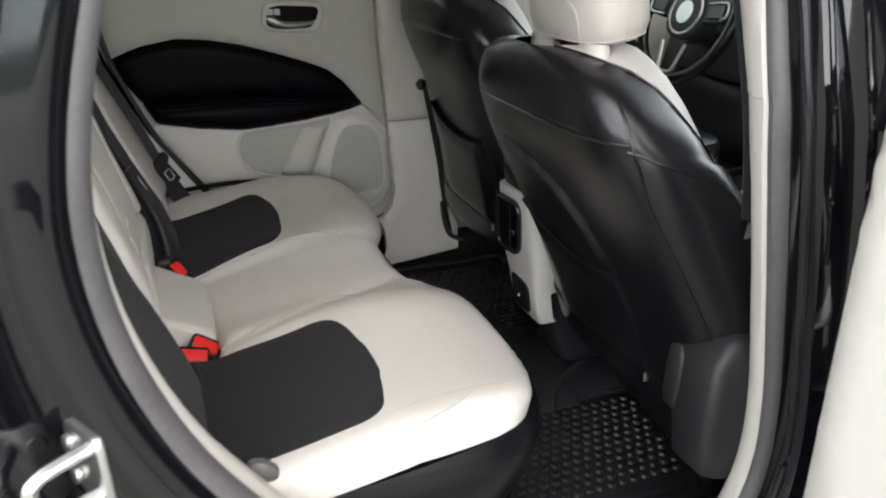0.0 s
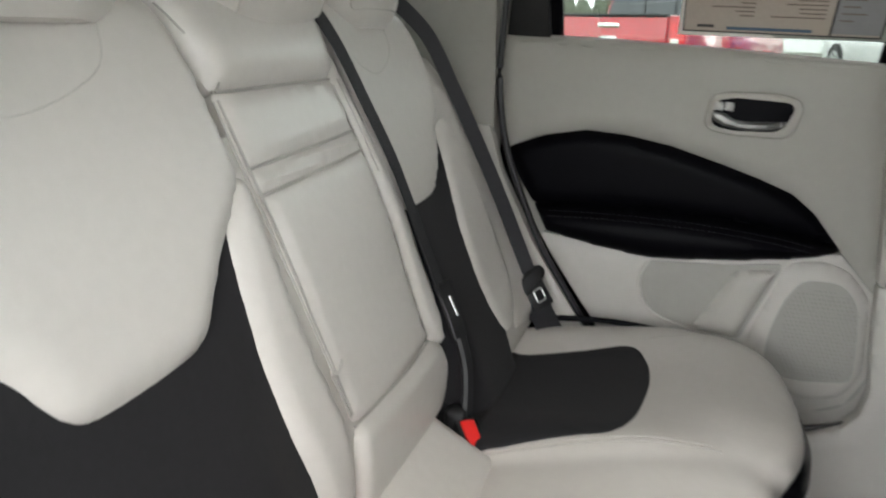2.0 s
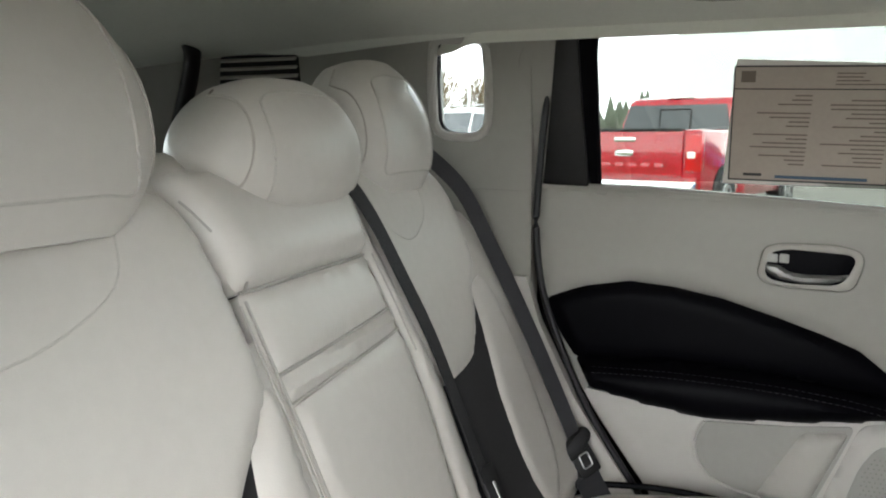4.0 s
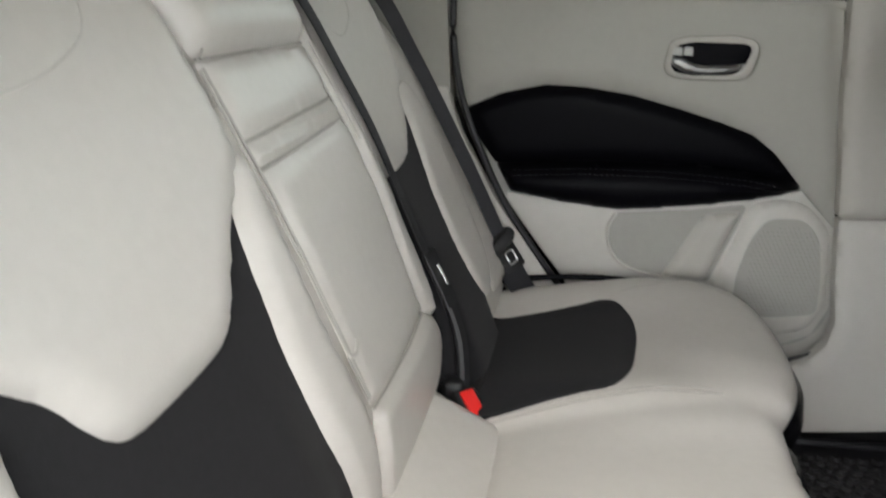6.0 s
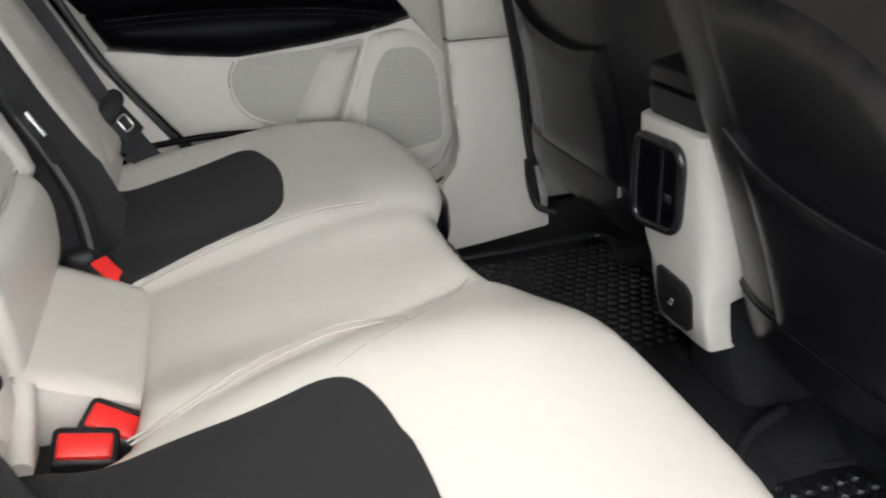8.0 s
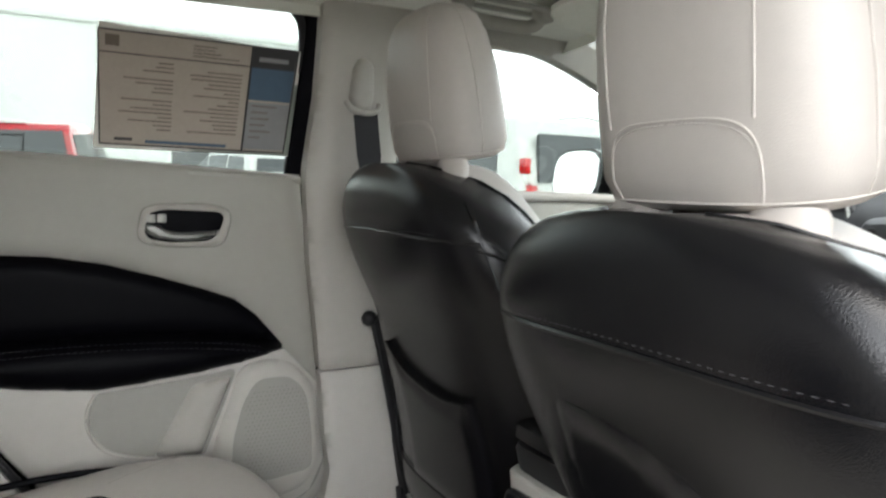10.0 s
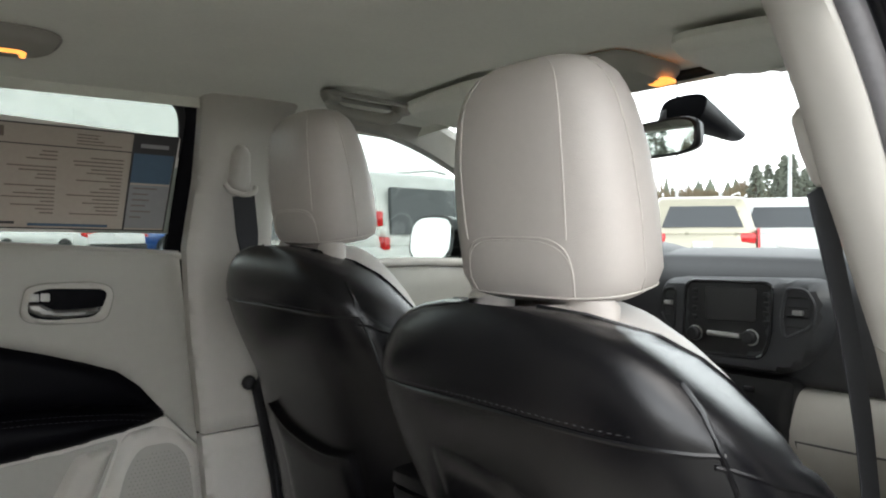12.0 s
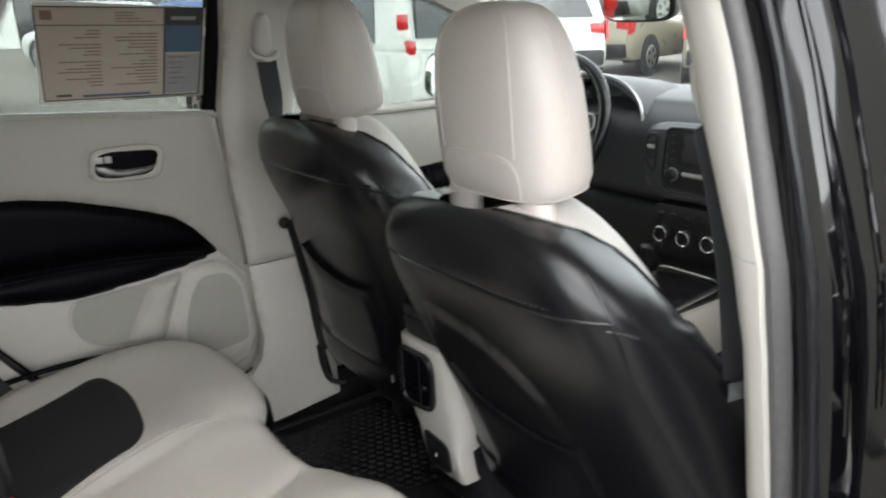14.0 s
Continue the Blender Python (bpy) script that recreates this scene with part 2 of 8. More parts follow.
# ---- materials ----
def mat(name, rgb, rough=0.5, metal=0.0, var=0.06, scale=6.0, bump=0.15, bscale=250.0, depth=0.001, coat=0.0, sheen=0.0, rvar=0.08,
        weave=False, cells=False, spec=0.5, trans=0.0, subsurf=0.0):
    m = bpy.data.materials.new(name)
    m.use_nodes = True
    nt = m.node_tree
    b = nt.nodes["Principled BSDF"]
    N, L = nt.nodes.new, nt.links.new
    tc = N("ShaderNodeTexCoord")
    big = N("ShaderNodeTexNoise")
    big.inputs["Scale"].default_value, big.inputs["Detail"].default_value = scale, 4
    fine = N("ShaderNodeTexNoise")
    fine.inputs["Scale"].default_value, fine.inputs["Detail"].default_value = scale * 14, 3
    L(tc.outputs["Object"], big.inputs["Vector"])
    L(tc.outputs["Object"], fine.inputs["Vector"])
    add = N("ShaderNodeMath")
    add.operation = "ADD"
    L(big.outputs["Fac"], add.inputs[0])
    L(fine.outputs["Fac"], add.inputs[1])
    ramp = N("ShaderNodeMapRange")
    ramp.inputs["From Min"].default_value, ramp.inputs["From Max"].default_value = 0.6, 1.4
    ramp.inputs["To Min"].default_value, ramp.inputs["To Max"].default_value = 1 - var, 1 + var
    L(add.outputs[0], ramp.inputs["Value"])
    col = N("ShaderNodeVectorMath")
    col.operation = "SCALE"
    col.inputs[0].default_value = rgb[:3]
    L(ramp.outputs["Result"], col.inputs["Scale"])
    L(col.outputs["Vector"], b.inputs["Base Color"])
    rr = N("ShaderNodeMapRange")
    rr.inputs["To Min"].default_value, rr.inputs["To Max"].default_value = max(0.02, rough - rvar), min(1, rough + rvar)
    L(big.outputs["Fac"], rr.inputs["Value"])
    L(rr.outputs["Result"], b.inputs["Roughness"])
    b.inputs["Metallic"].default_value = metal
    b.inputs["Coat Weight"].default_value = coat
    b.inputs["Coat Roughness"].default_value = 0.05
    b.inputs["Sheen Weight"].default_value = sheen
    b.inputs["Specular IOR Level"].default_value = spec
    if trans:
        b.inputs["Transmission Weight"].default_value = trans
    if bump:
        bn = N("ShaderNodeBump")
        bn.inputs["Strength"].default_value, bn.inputs["Distance"].default_value = bump, depth
        if cells:
            tx = N("ShaderNodeTexVoronoi")
            tx.feature = "DISTANCE_TO_EDGE"
            tx.inputs["Scale"].default_value = bscale
            L(tc.outputs["Object"], tx.inputs["Vector"])
            L(tx.outputs["Distance"], bn.inputs["Height"])
        elif weave:
            tx = N("ShaderNodeTexWave")
            tx.inputs["Scale"].default_value, tx.inputs["Distortion"].default_value = bscale, 1.5
            ty = N("ShaderNodeTexWave")
            ty.bands_direction = "Z"
            ty.inputs["Scale"].default_value, ty.inputs["Distortion"].default_value = bscale, 1.5
            mx = N("ShaderNodeMath")
            mx.operation = "MULTIPLY"
            L(tc.outputs["Object"], tx.inputs["Vector"])
            L(tc.outputs["Object"], ty.inputs["Vector"])
            L(tx.outputs["Fac"], mx.inputs[0])
            L(ty.outputs["Fac"], mx.inputs[1])
            L(mx.outputs[0], bn.inputs["Height"])
        else:
            tx = N("ShaderNodeTexNoise")
            tx.inputs["Scale"].default_value, tx.inputs["Detail"].default_value = bscale, 3
            L(tc.outputs["Object"], tx.inputs["Vector"])
            L(tx.outputs["Fac"], bn.inputs["Height"])
        L(bn.outputs["Normal"], b.inputs["Normal"])
    return m


def glow(name, rgb, strength):
    m = bpy.data.materials.new(name)
    m.use_nodes = True
    b = m.node_tree.nodes["Principled BSDF"]
    b.inputs["Base Color"].default_value = (*rgb, 1)
    b.inputs["Emission Color"].default_value = (*rgb, 1)
    b.inputs["Emission Strength"].default_value = strength
    return m


def glass_mat(name, tint=(0.92, 0.95, 0.93), rough=0.0):
    """Thin sheet glass: mostly clear, with a sheen by its angle."""
    m = bpy.data.materials.new(name)
    m.use_nodes = True
    nt = m.node_tree
    nt.nodes.clear()
    out = nt.nodes.new("ShaderNodeOutputMaterial")
    clear = nt.nodes.new("ShaderNodeBsdfTransparent")
    clear.inputs["Color"].default_value = (*tint, 1)
    gloss = nt.nodes.new("ShaderNodeBsdfGlossy")
    gloss.inputs["Roughness"].default_value = 0.02 + rough
    fr = nt.nodes.new("ShaderNodeFresnel")
    fr.inputs["IOR"].default_value = 1.45
    mix = nt.nodes.new("ShaderNodeMixShader")
    nt.links.new(fr.outputs[0], mix.inputs[0])
    nt.links.new(clear.outputs[0], mix.inputs[1])
    nt.links.new(gloss.outputs[0], mix.inputs[2])
    nt.links.new(mix.outputs[0], out.inputs["Surface"])
    return m


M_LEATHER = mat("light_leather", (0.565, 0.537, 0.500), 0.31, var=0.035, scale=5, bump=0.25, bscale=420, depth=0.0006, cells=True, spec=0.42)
# bench leather again, darkened in colour for the dimmer light on the front seats
M_LEATHER_SHADED = mat("light_leather_shaded", (0.41, 0.378, 0.348), 0.48, var=0.03, scale=7, bump=0.3, bscale=520, depth=0.0006, cells=True, spec=0.4)
M_BLACK_LEATHER = mat("black_leather", (0.0046, 0.0045, 0.0056), 0.26, var=0.15, scale=6, bump=0.3, bscale=480, depth=0.0006, cells=True, spec=0.40, rvar=0.02)
M_CLOTH = mat("charcoal_cloth", (0.017, 0.0165, 0.018), 0.92, var=0.14, scale=9, bump=0.35, bscale=900, depth=0.0008, spec=0.15, sheen=0.05)
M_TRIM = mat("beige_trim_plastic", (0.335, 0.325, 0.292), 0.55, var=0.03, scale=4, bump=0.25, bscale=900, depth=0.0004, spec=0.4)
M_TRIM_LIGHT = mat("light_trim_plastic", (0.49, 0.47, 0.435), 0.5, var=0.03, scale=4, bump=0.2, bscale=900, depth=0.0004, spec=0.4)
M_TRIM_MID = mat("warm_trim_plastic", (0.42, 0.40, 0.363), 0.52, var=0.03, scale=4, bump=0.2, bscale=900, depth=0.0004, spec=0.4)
M_HOLE = mat("grille_hole", (0.23, 0.222, 0.20), 0.8, bump=0)
# plain grey-beige trim, and the tone for the shade of recesses
M_TRIM_LOW = mat("grey_beige_trim_and_recess_shade", (0.33, 0.32, 0.292), 0.6, var=0.04, scale=5, bump=0.25, bscale=800, depth=0.0004, spec=0.35)
M_BLACK_SOFT = mat("black_soft_trim", (0.0022, 0.0022, 0.0034), 0.42, var=0.2, scale=6, bump=0.25, bscale=600, depth=0.0005, cells=True, spec=0.04, rvar=0.03)
M_BLACK_PLASTIC = mat("black_plastic", (0.011, 0.011, 0.012), 0.5, var=0.2, scale=8, bump=0.2, bscale=700, depth=0.0004, spec=0.4)
M_GLOSS_BLACK = mat("gloss_black", (0.012, 0.012, 0.014), 0.16, var=0.1, bump=0, spec=0.5)
M_RUBBER = mat("black_rubber", (0.014, 0.014, 0.016), 0.36, var=0.25, scale=7, bump=0.2, bscale=300, depth=0.0006, spec=0.35)
M_SEAL = mat("grey_black_door_seal", (0.068, 0.064, 0.066), 0.5, var=0.2, scale=9, bump=0.15, bscale=200, depth=0.0006, spec=0.5)
M_CARPET = mat("black_carpet", (0.014, 0.014, 0.016), 0.97, var=0.35, scale=30, bump=0.8, bscale=500, depth=0.002, spec=0.1)
M_CHROME = mat("satin_chrome", (0.78, 0.78, 0.77), 0.22, metal=1.0, var=0.02, bump=0, rvar=0.05)
M_LEVER = mat("dark_satin_chrome", (0.30, 0.30, 0.29), 0.42, metal=0.75, var=0.02, bump=0, rvar=0.05)
M_ROCKER = mat("pale_grey_plastic", (0.42, 0.42, 0.40), 0.35, metal=0.4, var=0.02, bump=0)
M_STEEL = mat("dull_steel", (0.55, 0.55, 0.54), 0.38, metal=1.0, var=0.08, bump=0.1, bscale=400, rvar=0.08)
M_WEBBING = mat("black_webbing", (0.022, 0.022, 0.025), 0.72, var=0.12, scale=12, bump=0.6, bscale=420, depth=0.0007, weave=True, spec=0.35)
# the black webbing with its sheen put into a lighter base colour
M_WEBBING_SHEEN = mat("webbing_with_sheen", (0.036, 0.036, 0.040), 0.68, var=0.12, scale=12, bump=0.6, bscale=420, depth=0.0007, weave=True, spec=0.4)
M_RED_BUTTON = mat("red_plastic", (0.72, 0.02, 0.018), 0.38, var=0.04, bump=0, spec=0.5)
M_THREAD = mat("pale_thread", (0.47, 0.44, 0.405), 0.8, bump=0)
M_DARK_THREAD = mat("charcoal_thread", (0.022, 0.022, 0.026), 0.8, bump=0)
M_GREY_THREAD = mat("grey_thread", (0.075, 0.075, 0.08), 0.8, bump=0)
M_STITCH = mat("leather_seam", (0.52, 0.50, 0.465), 0.7, bump=0)
# taupe tone that carries the shade of seam grooves and creases
M_SEAM_SHADE = mat("taupe_seam_shade", (0.40, 0.38, 0.35), 0.8, bump=0)
M_HEADLINER = mat("headliner_cloth", (0.76, 0.765, 0.70), 0.95, var=0.04, scale=10, bump=0.5, bscale=700, depth=0.0008, spec=0.1, sheen=0.1)
M_PAINT = mat("black_car_paint", (0.004, 0.004, 0.005), 0.07, var=0.1, bump=0, spec=0.5, rvar=0.02)
M_GLASS = glass_mat("window_glass", (0.52, 0.55, 0.53))
M_GLASS_FRONT = glass_mat("windscreen_glass", (0.60, 0.63, 0.62))
M_GLASS_DARK = glass_mat("privacy_glass", (0.68, 0.71, 0.70))
M_MIRROR = mat("mirror_glass", (0.85, 0.87, 0.86), 0.02, metal=1.0, var=0.0, bump=0, rvar=0.0)
M_AMBER = glow("amber_lamp", (1.0, 0.36, 0.07), 0.55)
M_DASH = mat("dash_soft_grey", (0.040, 0.041, 0.045), 0.5, var=0.1, scale=8, bump=0.35, bscale=500, depth=0.0006, cells=True, spec=0.5)
M_SCREEN = mat("dark_screen", (0.010, 0.011, 0.012), 0.12, var=0.05, bump=0, spec=0.6)
M_PAPER = mat("sticker_back_paper", (0.40, 0.345, 0.295), 0.8, var=0.06, scale=10, bump=0.1, bscale=300)
M_PAPER_EDGE = mat("sticker_rim_film", (0.66, 0.65, 0.60), 0.6, var=0.03, bump=0)
M_INK = mat("dark_ink", (0.035, 0.033, 0.035), 0.7, bump=0)
M_INK_FAINT = mat("faint_brown_ink", (0.16, 0.13, 0.105), 0.8, bump=0)
M_INK_BLUE = mat("blue_ink", (0.055, 0.10, 0.155), 0.6, bump=0)
M_INK_PALE = mat("pale_ink", (0.24, 0.24, 0.245), 0.7, bump=0)


# ---- large structure: the car's floor, roof and side trim ----
YC = 0.05


def flat(z):
    return lambda u, v: Vector((u, v, z))


floor = thing("floor", (0.6, YC, 0.38), "black carpeted car floor with a raised centre tunnel", "floor", kind="structure")
part("carpet", box((-0.75, -0.66, 0.34), (2.05, 0.76, 0.435), 0.01), M_CARPET, floor)
tun = []
for x, zt, w in ((0.50, 0.47, 0.17), (0.75, 0.475, 0.17), (1.0, 0.50, 0.17), (1.4, 0.60, 0.16), (1.75, 0.66, 0.16)):
    prof = smooth_line([(-w * 1.6, 0.39), (-w * 1.1, 0.415), (-w * 0.85, zt - 0.015), (-w * 0.4, zt), (w * 0.4, zt), (w * 0.85, zt - 0.015), (w * 1.1, 0.415), (w * 1.6, 0.39)], n=4)
    tun.append([Vector((x, YC + p[0], p[1])) for p in prof])
part("tunnel", loft(tun, cap=False, closed=False), M_CARPET, floor)


# headliner: one arched sheet with a shallow front rise
def roof_at(x, y):
    s = (y - YC) / 0.66
    return Vector((x, y, 1.60 - 0.055 * abs(s) ** 3.0 - 0.035 * max(0, (x - 0.75) / 0.5) ** 1.5 * 0.6 - 0.06 * max(0, (-0.15 - x) / 0.6) ** 1.6))


ceiling = thing("ceiling", (0.3, YC, 1.6), "grey-beige cloth headliner of the car roof", "ceiling", kind="structure")
part("headliner", pad(rounded([(-0.85, YC - 0.64), (1.20, YC - 0.62), (1.27, YC - 0.3), (1.29, YC), (1.27, YC + 0.3), (1.20, YC + 0.62), (0.86, YC + 0.62), (0.80, YC + 0.585), (-0.10, YC + 0.585), (-0.16, YC + 0.64), (-0.85, YC + 0.64)], 0.03),
                      roof_at, puff=0.0, roll=0.05, res=0.05, skirt=-0.02, side=-1), M_HEADLINER, ceiling)
part("roof_skin", pad([(-0.95, YC - 0.68), (1.30, YC - 0.66), (1.30, YC + 0.66), (-0.95, YC + 0.68)], lambda u, v: roof_at(u, v) + Vector((0, 0, 0.072)),
                      puff=0.0, res=0.08, skirt=0.01), M_PAINT, ceiling)


# ---- rear bench ----
def back_x(z):
    return 0.148 - 0.435 * (z - 0.72)


def back_base(y, z):
    """Front of the rear backrest: leaning, hollowed a little at both seats, steeper low down, rolling backward at the top."""
    s = 0.0
    for c in (YC - 0.345, YC + 0.30):
        d = (y - c) / 0.24
        if abs(d) < 1:
            s -= 0.016 * (1 - d * d) ** 2 * min(1, max(0, (z - 0.8) / 0.2))
    a = min(1, max(0, (y + 0.24) / 0.09)) * min(1, max(0, (0.31 - y) / 0.09))
    s -= float(np.interp(z, (0.70, 0.76, 0.824, 0.875, 0.96, 1.05, 1.12), (0.10, 0.08, 0.053, 0.036, 0.020, 0.005, 0))) * (0.3 + 0.7 * a * a * (3 - 2 * a))
    x = back_x(z) + s - 1.6 * max(0, z - 1.27) ** 1.8
    return Vector((x, y, z - 0.5 * max(0, z - 1.30) ** 1.5))


def cush_base(x, y):
    """Top of the rear cushion."""
    z = 0.735 + 0.13 * (min(x, 0.36) - 0.12) - 0.03 * (min(y, 0.3) + 0.1)
    for c in (YC - 0.345, YC + 0.345):
        d = (y - c) / 0.22
        if abs(d) < 1:
            z -= 0.010 * (1 - d * d) ** 2
    z -= 0.026 * math.exp(-((y - 0.06) / 0.15) ** 4)
    k = max(0, x - 0.45)
    z -= 1.25 * k * k
    k = min(1, max(0, (x - 0.36) / 0.12)) * min(1, max(0, (y - 0.24) / 0.12))
    z += 0.013 * k * k * (3 - 2 * k)
    k = min(1, max(0, (y - 0.50) / 0.10)) * (1 - min(1, max(0, (x - 0.36) / 0.12)))
    z += 0.012 * k * k * (3 - 2 * k)
    return Vector((x, y, z))


bench = thing("rear_bench_seat", (0.3, YC, 0.40), "light leather rear bench seat with charcoal cloth inserts", "car seat")
SPLIT_R = [(0.528, 0.028), (0.43, -0.029), (0.34, -0.081), (0.266, -0.103), (0.205, -0.131), (0.145, -0.153)]
SPLIT_L = [(0.140, 0.175), (0.205, 0.187), (0.295, 0.203), (0.39, 0.221), (0.475, 0.235), (0.52, 0.216)]


def line_gap(x, y, line):
    best = 9.0
    for (ax, ay), (bx, by) in zip(line, line[1:]):
        dx, dy = bx - ax, by - ay
        t = min(1, max(0, ((x - ax) * dx + (y - ay) * dy) / (dx * dx + dy * dy)))
        best = min(best, math.hypot(ax + dx * t - x, ay + dy * t - y))
    return best


def cush_top(x, y):
    """The cushion with the soft valleys where its three places are sewn together."""
    p = cush_base(x, y)
    p.z -= 0.006 * math.exp(-(line_gap(x, y, SPLIT_R) / 0.020) ** 2) + 0.0065 * math.exp(-(line_gap(x, y, SPLIT_L) / 0.032) ** 2)
    return p


cushion = [(0.02, -0.52), (0.33, -0.515), (0.50, -0.495), (0.56, -0.455), (0.594, -0.37), (0.605, -0.28), (0.606, -0.18), (0.598, -0.10), (0.574, -0.03), (0.545, 0.025), (0.525, 0.06), (0.524, 0.10), (0.524, 0.17), (0.520, 0.214),
           (0.548, 0.255), (0.570, 0.33), (0.573, 0.42), (0.562, 0.52), (0.53, 0.60), (0.45, 0.650), (0.28, 0.655), (0.02, 0.64), (0.02, 0.20), (0.145, 0.196), (0.150, 0.0), (0.156, -0.10), (0.150, -0.150), (0.142, -0.160), (0.02, -0.16)]
part("cushion", pad(chaikin(cushion, 2), cush_top, puff=0.022, roll=0.035, res=0.011, skirt=0.035), M_LEATHER, bench, "light grained leather cushion")

ins_r = [(0.03, -0.15), (0.09, -0.160), (0.138, -0.184), (0.19, -0.174), (0.26, -0.169), (0.326, -0.152), (0.352, -0.190), (0.362, -0.27), (0.362, -0.34), (0.354, -0.395), (0.336, -0.46), (0.268, -0.470), (0.18, -0.478), (0.03, -0.485)]
ins_l = [(0.02, 0.60), (0.065, 0.572), (0.108, 0.512), (0.168, 0.523), (0.245, 0.540), (0.315, 0.562), (0.343, 0.498), (0.350, 0.43), (0.346, 0.375), (0.337, 0.295), (0.313, 0.250), (0.265, 0.240), (0.203, 0.219), (0.134, 0.192), (0.02, 0.19)]
for nm, out in (("right_cushion_insert", ins_r), ("left_cushion_insert", ins_l)):
    part(nm, pad(chaikin(out, 3), cush_base, puff=0.003, roll=0.012, res=0.011, skirt=0.012, height=0.0236), M_CLOTH, bench, "charcoal cloth seat insert")
# cross seam of the inserts, where the cushion meets the back
for nm, ys in (("insert_seam", (-0.19, -0.47)), ("insert_seam", (0.20, 0.505))):
    line = [lift(cush_base, 0.115 + 0.006 * math.sin(k * 0.7), ys[0] + (ys[1] - ys[0]) * k / 8, 0.0268) for k in range(9)]
    part(nm, tube(line, 0.0022, 6), M_CLOTH, bench)

# twin-needle seams and a fold on the light leather; taupe holds their groove shade
for line in ([(0.156, -0.150), (0.188, -0.133), (0.223, -0.110), (0.268, -0.080), (0.327, -0.053), (0.357, -0.049), (0.386, -0.052), (0.406, -0.071), (0.405, -0.091)],
             [(0.159, -0.157), (0.223, -0.120), (0.267, -0.094), (0.325, -0.069), (0.358, -0.066), (0.385, -0.072), (0.399, -0.092)],
             [(0.327, -0.145), (0.373, -0.115), (0.405, -0.091), (0.446, -0.053), (0.476, -0.016), (0.501, 0.021)],
             [(0.145, 0.185), (0.203, 0.204), (0.294, 0.228), (0.389, 0.242), (0.452, 0.243)], [(0.155, 0.196), (0.21, 0.214), (0.295, 0.238), (0.38, 0.250), (0.44, 0.252)],
             [(0.34, -0.463), (0.40, -0.452), (0.47, -0.448), (0.51, -0.444), (0.535, -0.44)], [(0.345, -0.512), (0.41, -0.488), (0.46, -0.458)],
             [(0.326, 0.577), (0.39, 0.602), (0.44, 0.630)]):
    P = smooth_line([(*p, 0) for p in line], n=6)
    part("seam", tube([lift(cush_base, p[0], p[1], 0.0212 - 0.003 * math.exp(-(min(line_gap(p[0], p[1], SPLIT_R), line_gap(p[0], p[1], SPLIT_L)) / 0.02) ** 2)) for p in P], 0.0010, 6), M_SEAM_SHADE, bench)


# dark vinyl front of the cushion, following its edge and running in towards the floor
def skirt_ring(z, inset):
    line = smooth_line([(0.05, -0.525), (0.33, -0.52), (0.50, -0.50), (0.568, -0.455), (0.599, -0.37), (0.611, -0.28), (0.611, -0.18), (0.601, -0.09), (0.562, -0.02), (0.530, 0.035), (0.528, 0.10), (0.530, 0.17),
                        (0.516, 0.222), (0.552, 0.255), (0.577, 0.33), (0.580, 0.42), (0.568, 0.52), (0.524, 0.605), (0.44, 0.648), (0.05, 0.645)], n=4)
    out = []
    for p in line:
        f = min(1, max(0, (p[0] - 0.05) / 0.45))
        out.append(Vector((p[0] - inset * f, p[1] + (0.5 * inset * f if p[1] < -0.45 else 0), z - 0.02 * (1 - f))))
    return out


part("cushion_front", loft([skirt_ring(0.742, 0.012), skirt_ring(0.728, -0.001), skirt_ring(0.70, -0.004), skirt_ring(0.64, 0.012), skirt_ring(0.55, 0.05), skirt_ring(0.39, 0.10)], cap=False, closed=False),
     M_BLACK_LEATHER, bench, "black vinyl cushion front")
part("cushion_frame", box((-0.02, -0.50, 0.40), (0.45, 0.62, 0.70), 0.02), M_BLACK_PLASTIC, bench)

# added black tube standing in for the dark gap between cushion and door trim
part("gap_shade_strip", tube(smooth_line([(0.035, 0.48, 0.756), (0.055, 0.56, 0.762), (0.10, 0.625, 0.768), (0.20, 0.648, 0.774), (0.30, 0.650, 0.775), (0.40, 0.648, 0.766)], n=6), 0.006, 8), M_BLACK_SOFT, bench, "black strip for the shaded gap behind the cushion")

# block behind the centre cushion and the buckle well
block = lambda u, v: Vector((u, v, 0.722 + (0.148 - u) * 0.58))
part("centre_block", pad(rounded([(0.035, -0.060), (0.09, -0.055), (0.161, -0.046), (0.161, 0.192), (0.035, 0.185)], 0.012), block, puff=0.007, roll=0.012, res=0.010, skirt=0.06), M_LEATHER, bench)
part("well_rim", tube(smooth_line([(0.068, -0.066, 0.772), (0.070, -0.085, 0.765), (0.072, -0.115, 0.757), (0.074, -0.150, 0.748)], n=5), 0.010, 10), M_LEATHER, bench)
part("well_wall", pad(rounded([(-0.17, 0.69), (-0.05, 0.69), (-0.05, 0.78), (-0.17, 0.76)], 0.01), lambda u, v: Vector((0.062, u, v)), puff=0.004, res=0.02, skirt=0.02), M_LEATHER, bench)
part("well_floor", pad(rounded([(0.05, -0.17), (0.15, -0.17), (0.15, -0.05), (0.05, -0.05)], 0.01), lambda u, v: Vector((u, v, 0.700)), puff=0.002, res=0.02, skirt=0.02), M_BLACK_PLASTIC, bench)

# backrests
up_r = [(-0.135, 1.345), (-0.118, 1.30), (-0.110, 1.24), (-0.106, 1.18), (-0.116, 1.150), (-0.150, 1.122), (-0.172, 1.100), (-0.195, 1.075), (-0.222, 1.045), (-0.262, 1.036), (-0.340, 1.034), (-0.375, 1.040), (-0.394, 1.062), (-0.405, 1.083), (-0.432, 1.106),
        (-0.47, 1.135), (-0.505, 1.16), (-0.515, 1.20), (-0.512, 1.28), (-0.485, 1.345)]
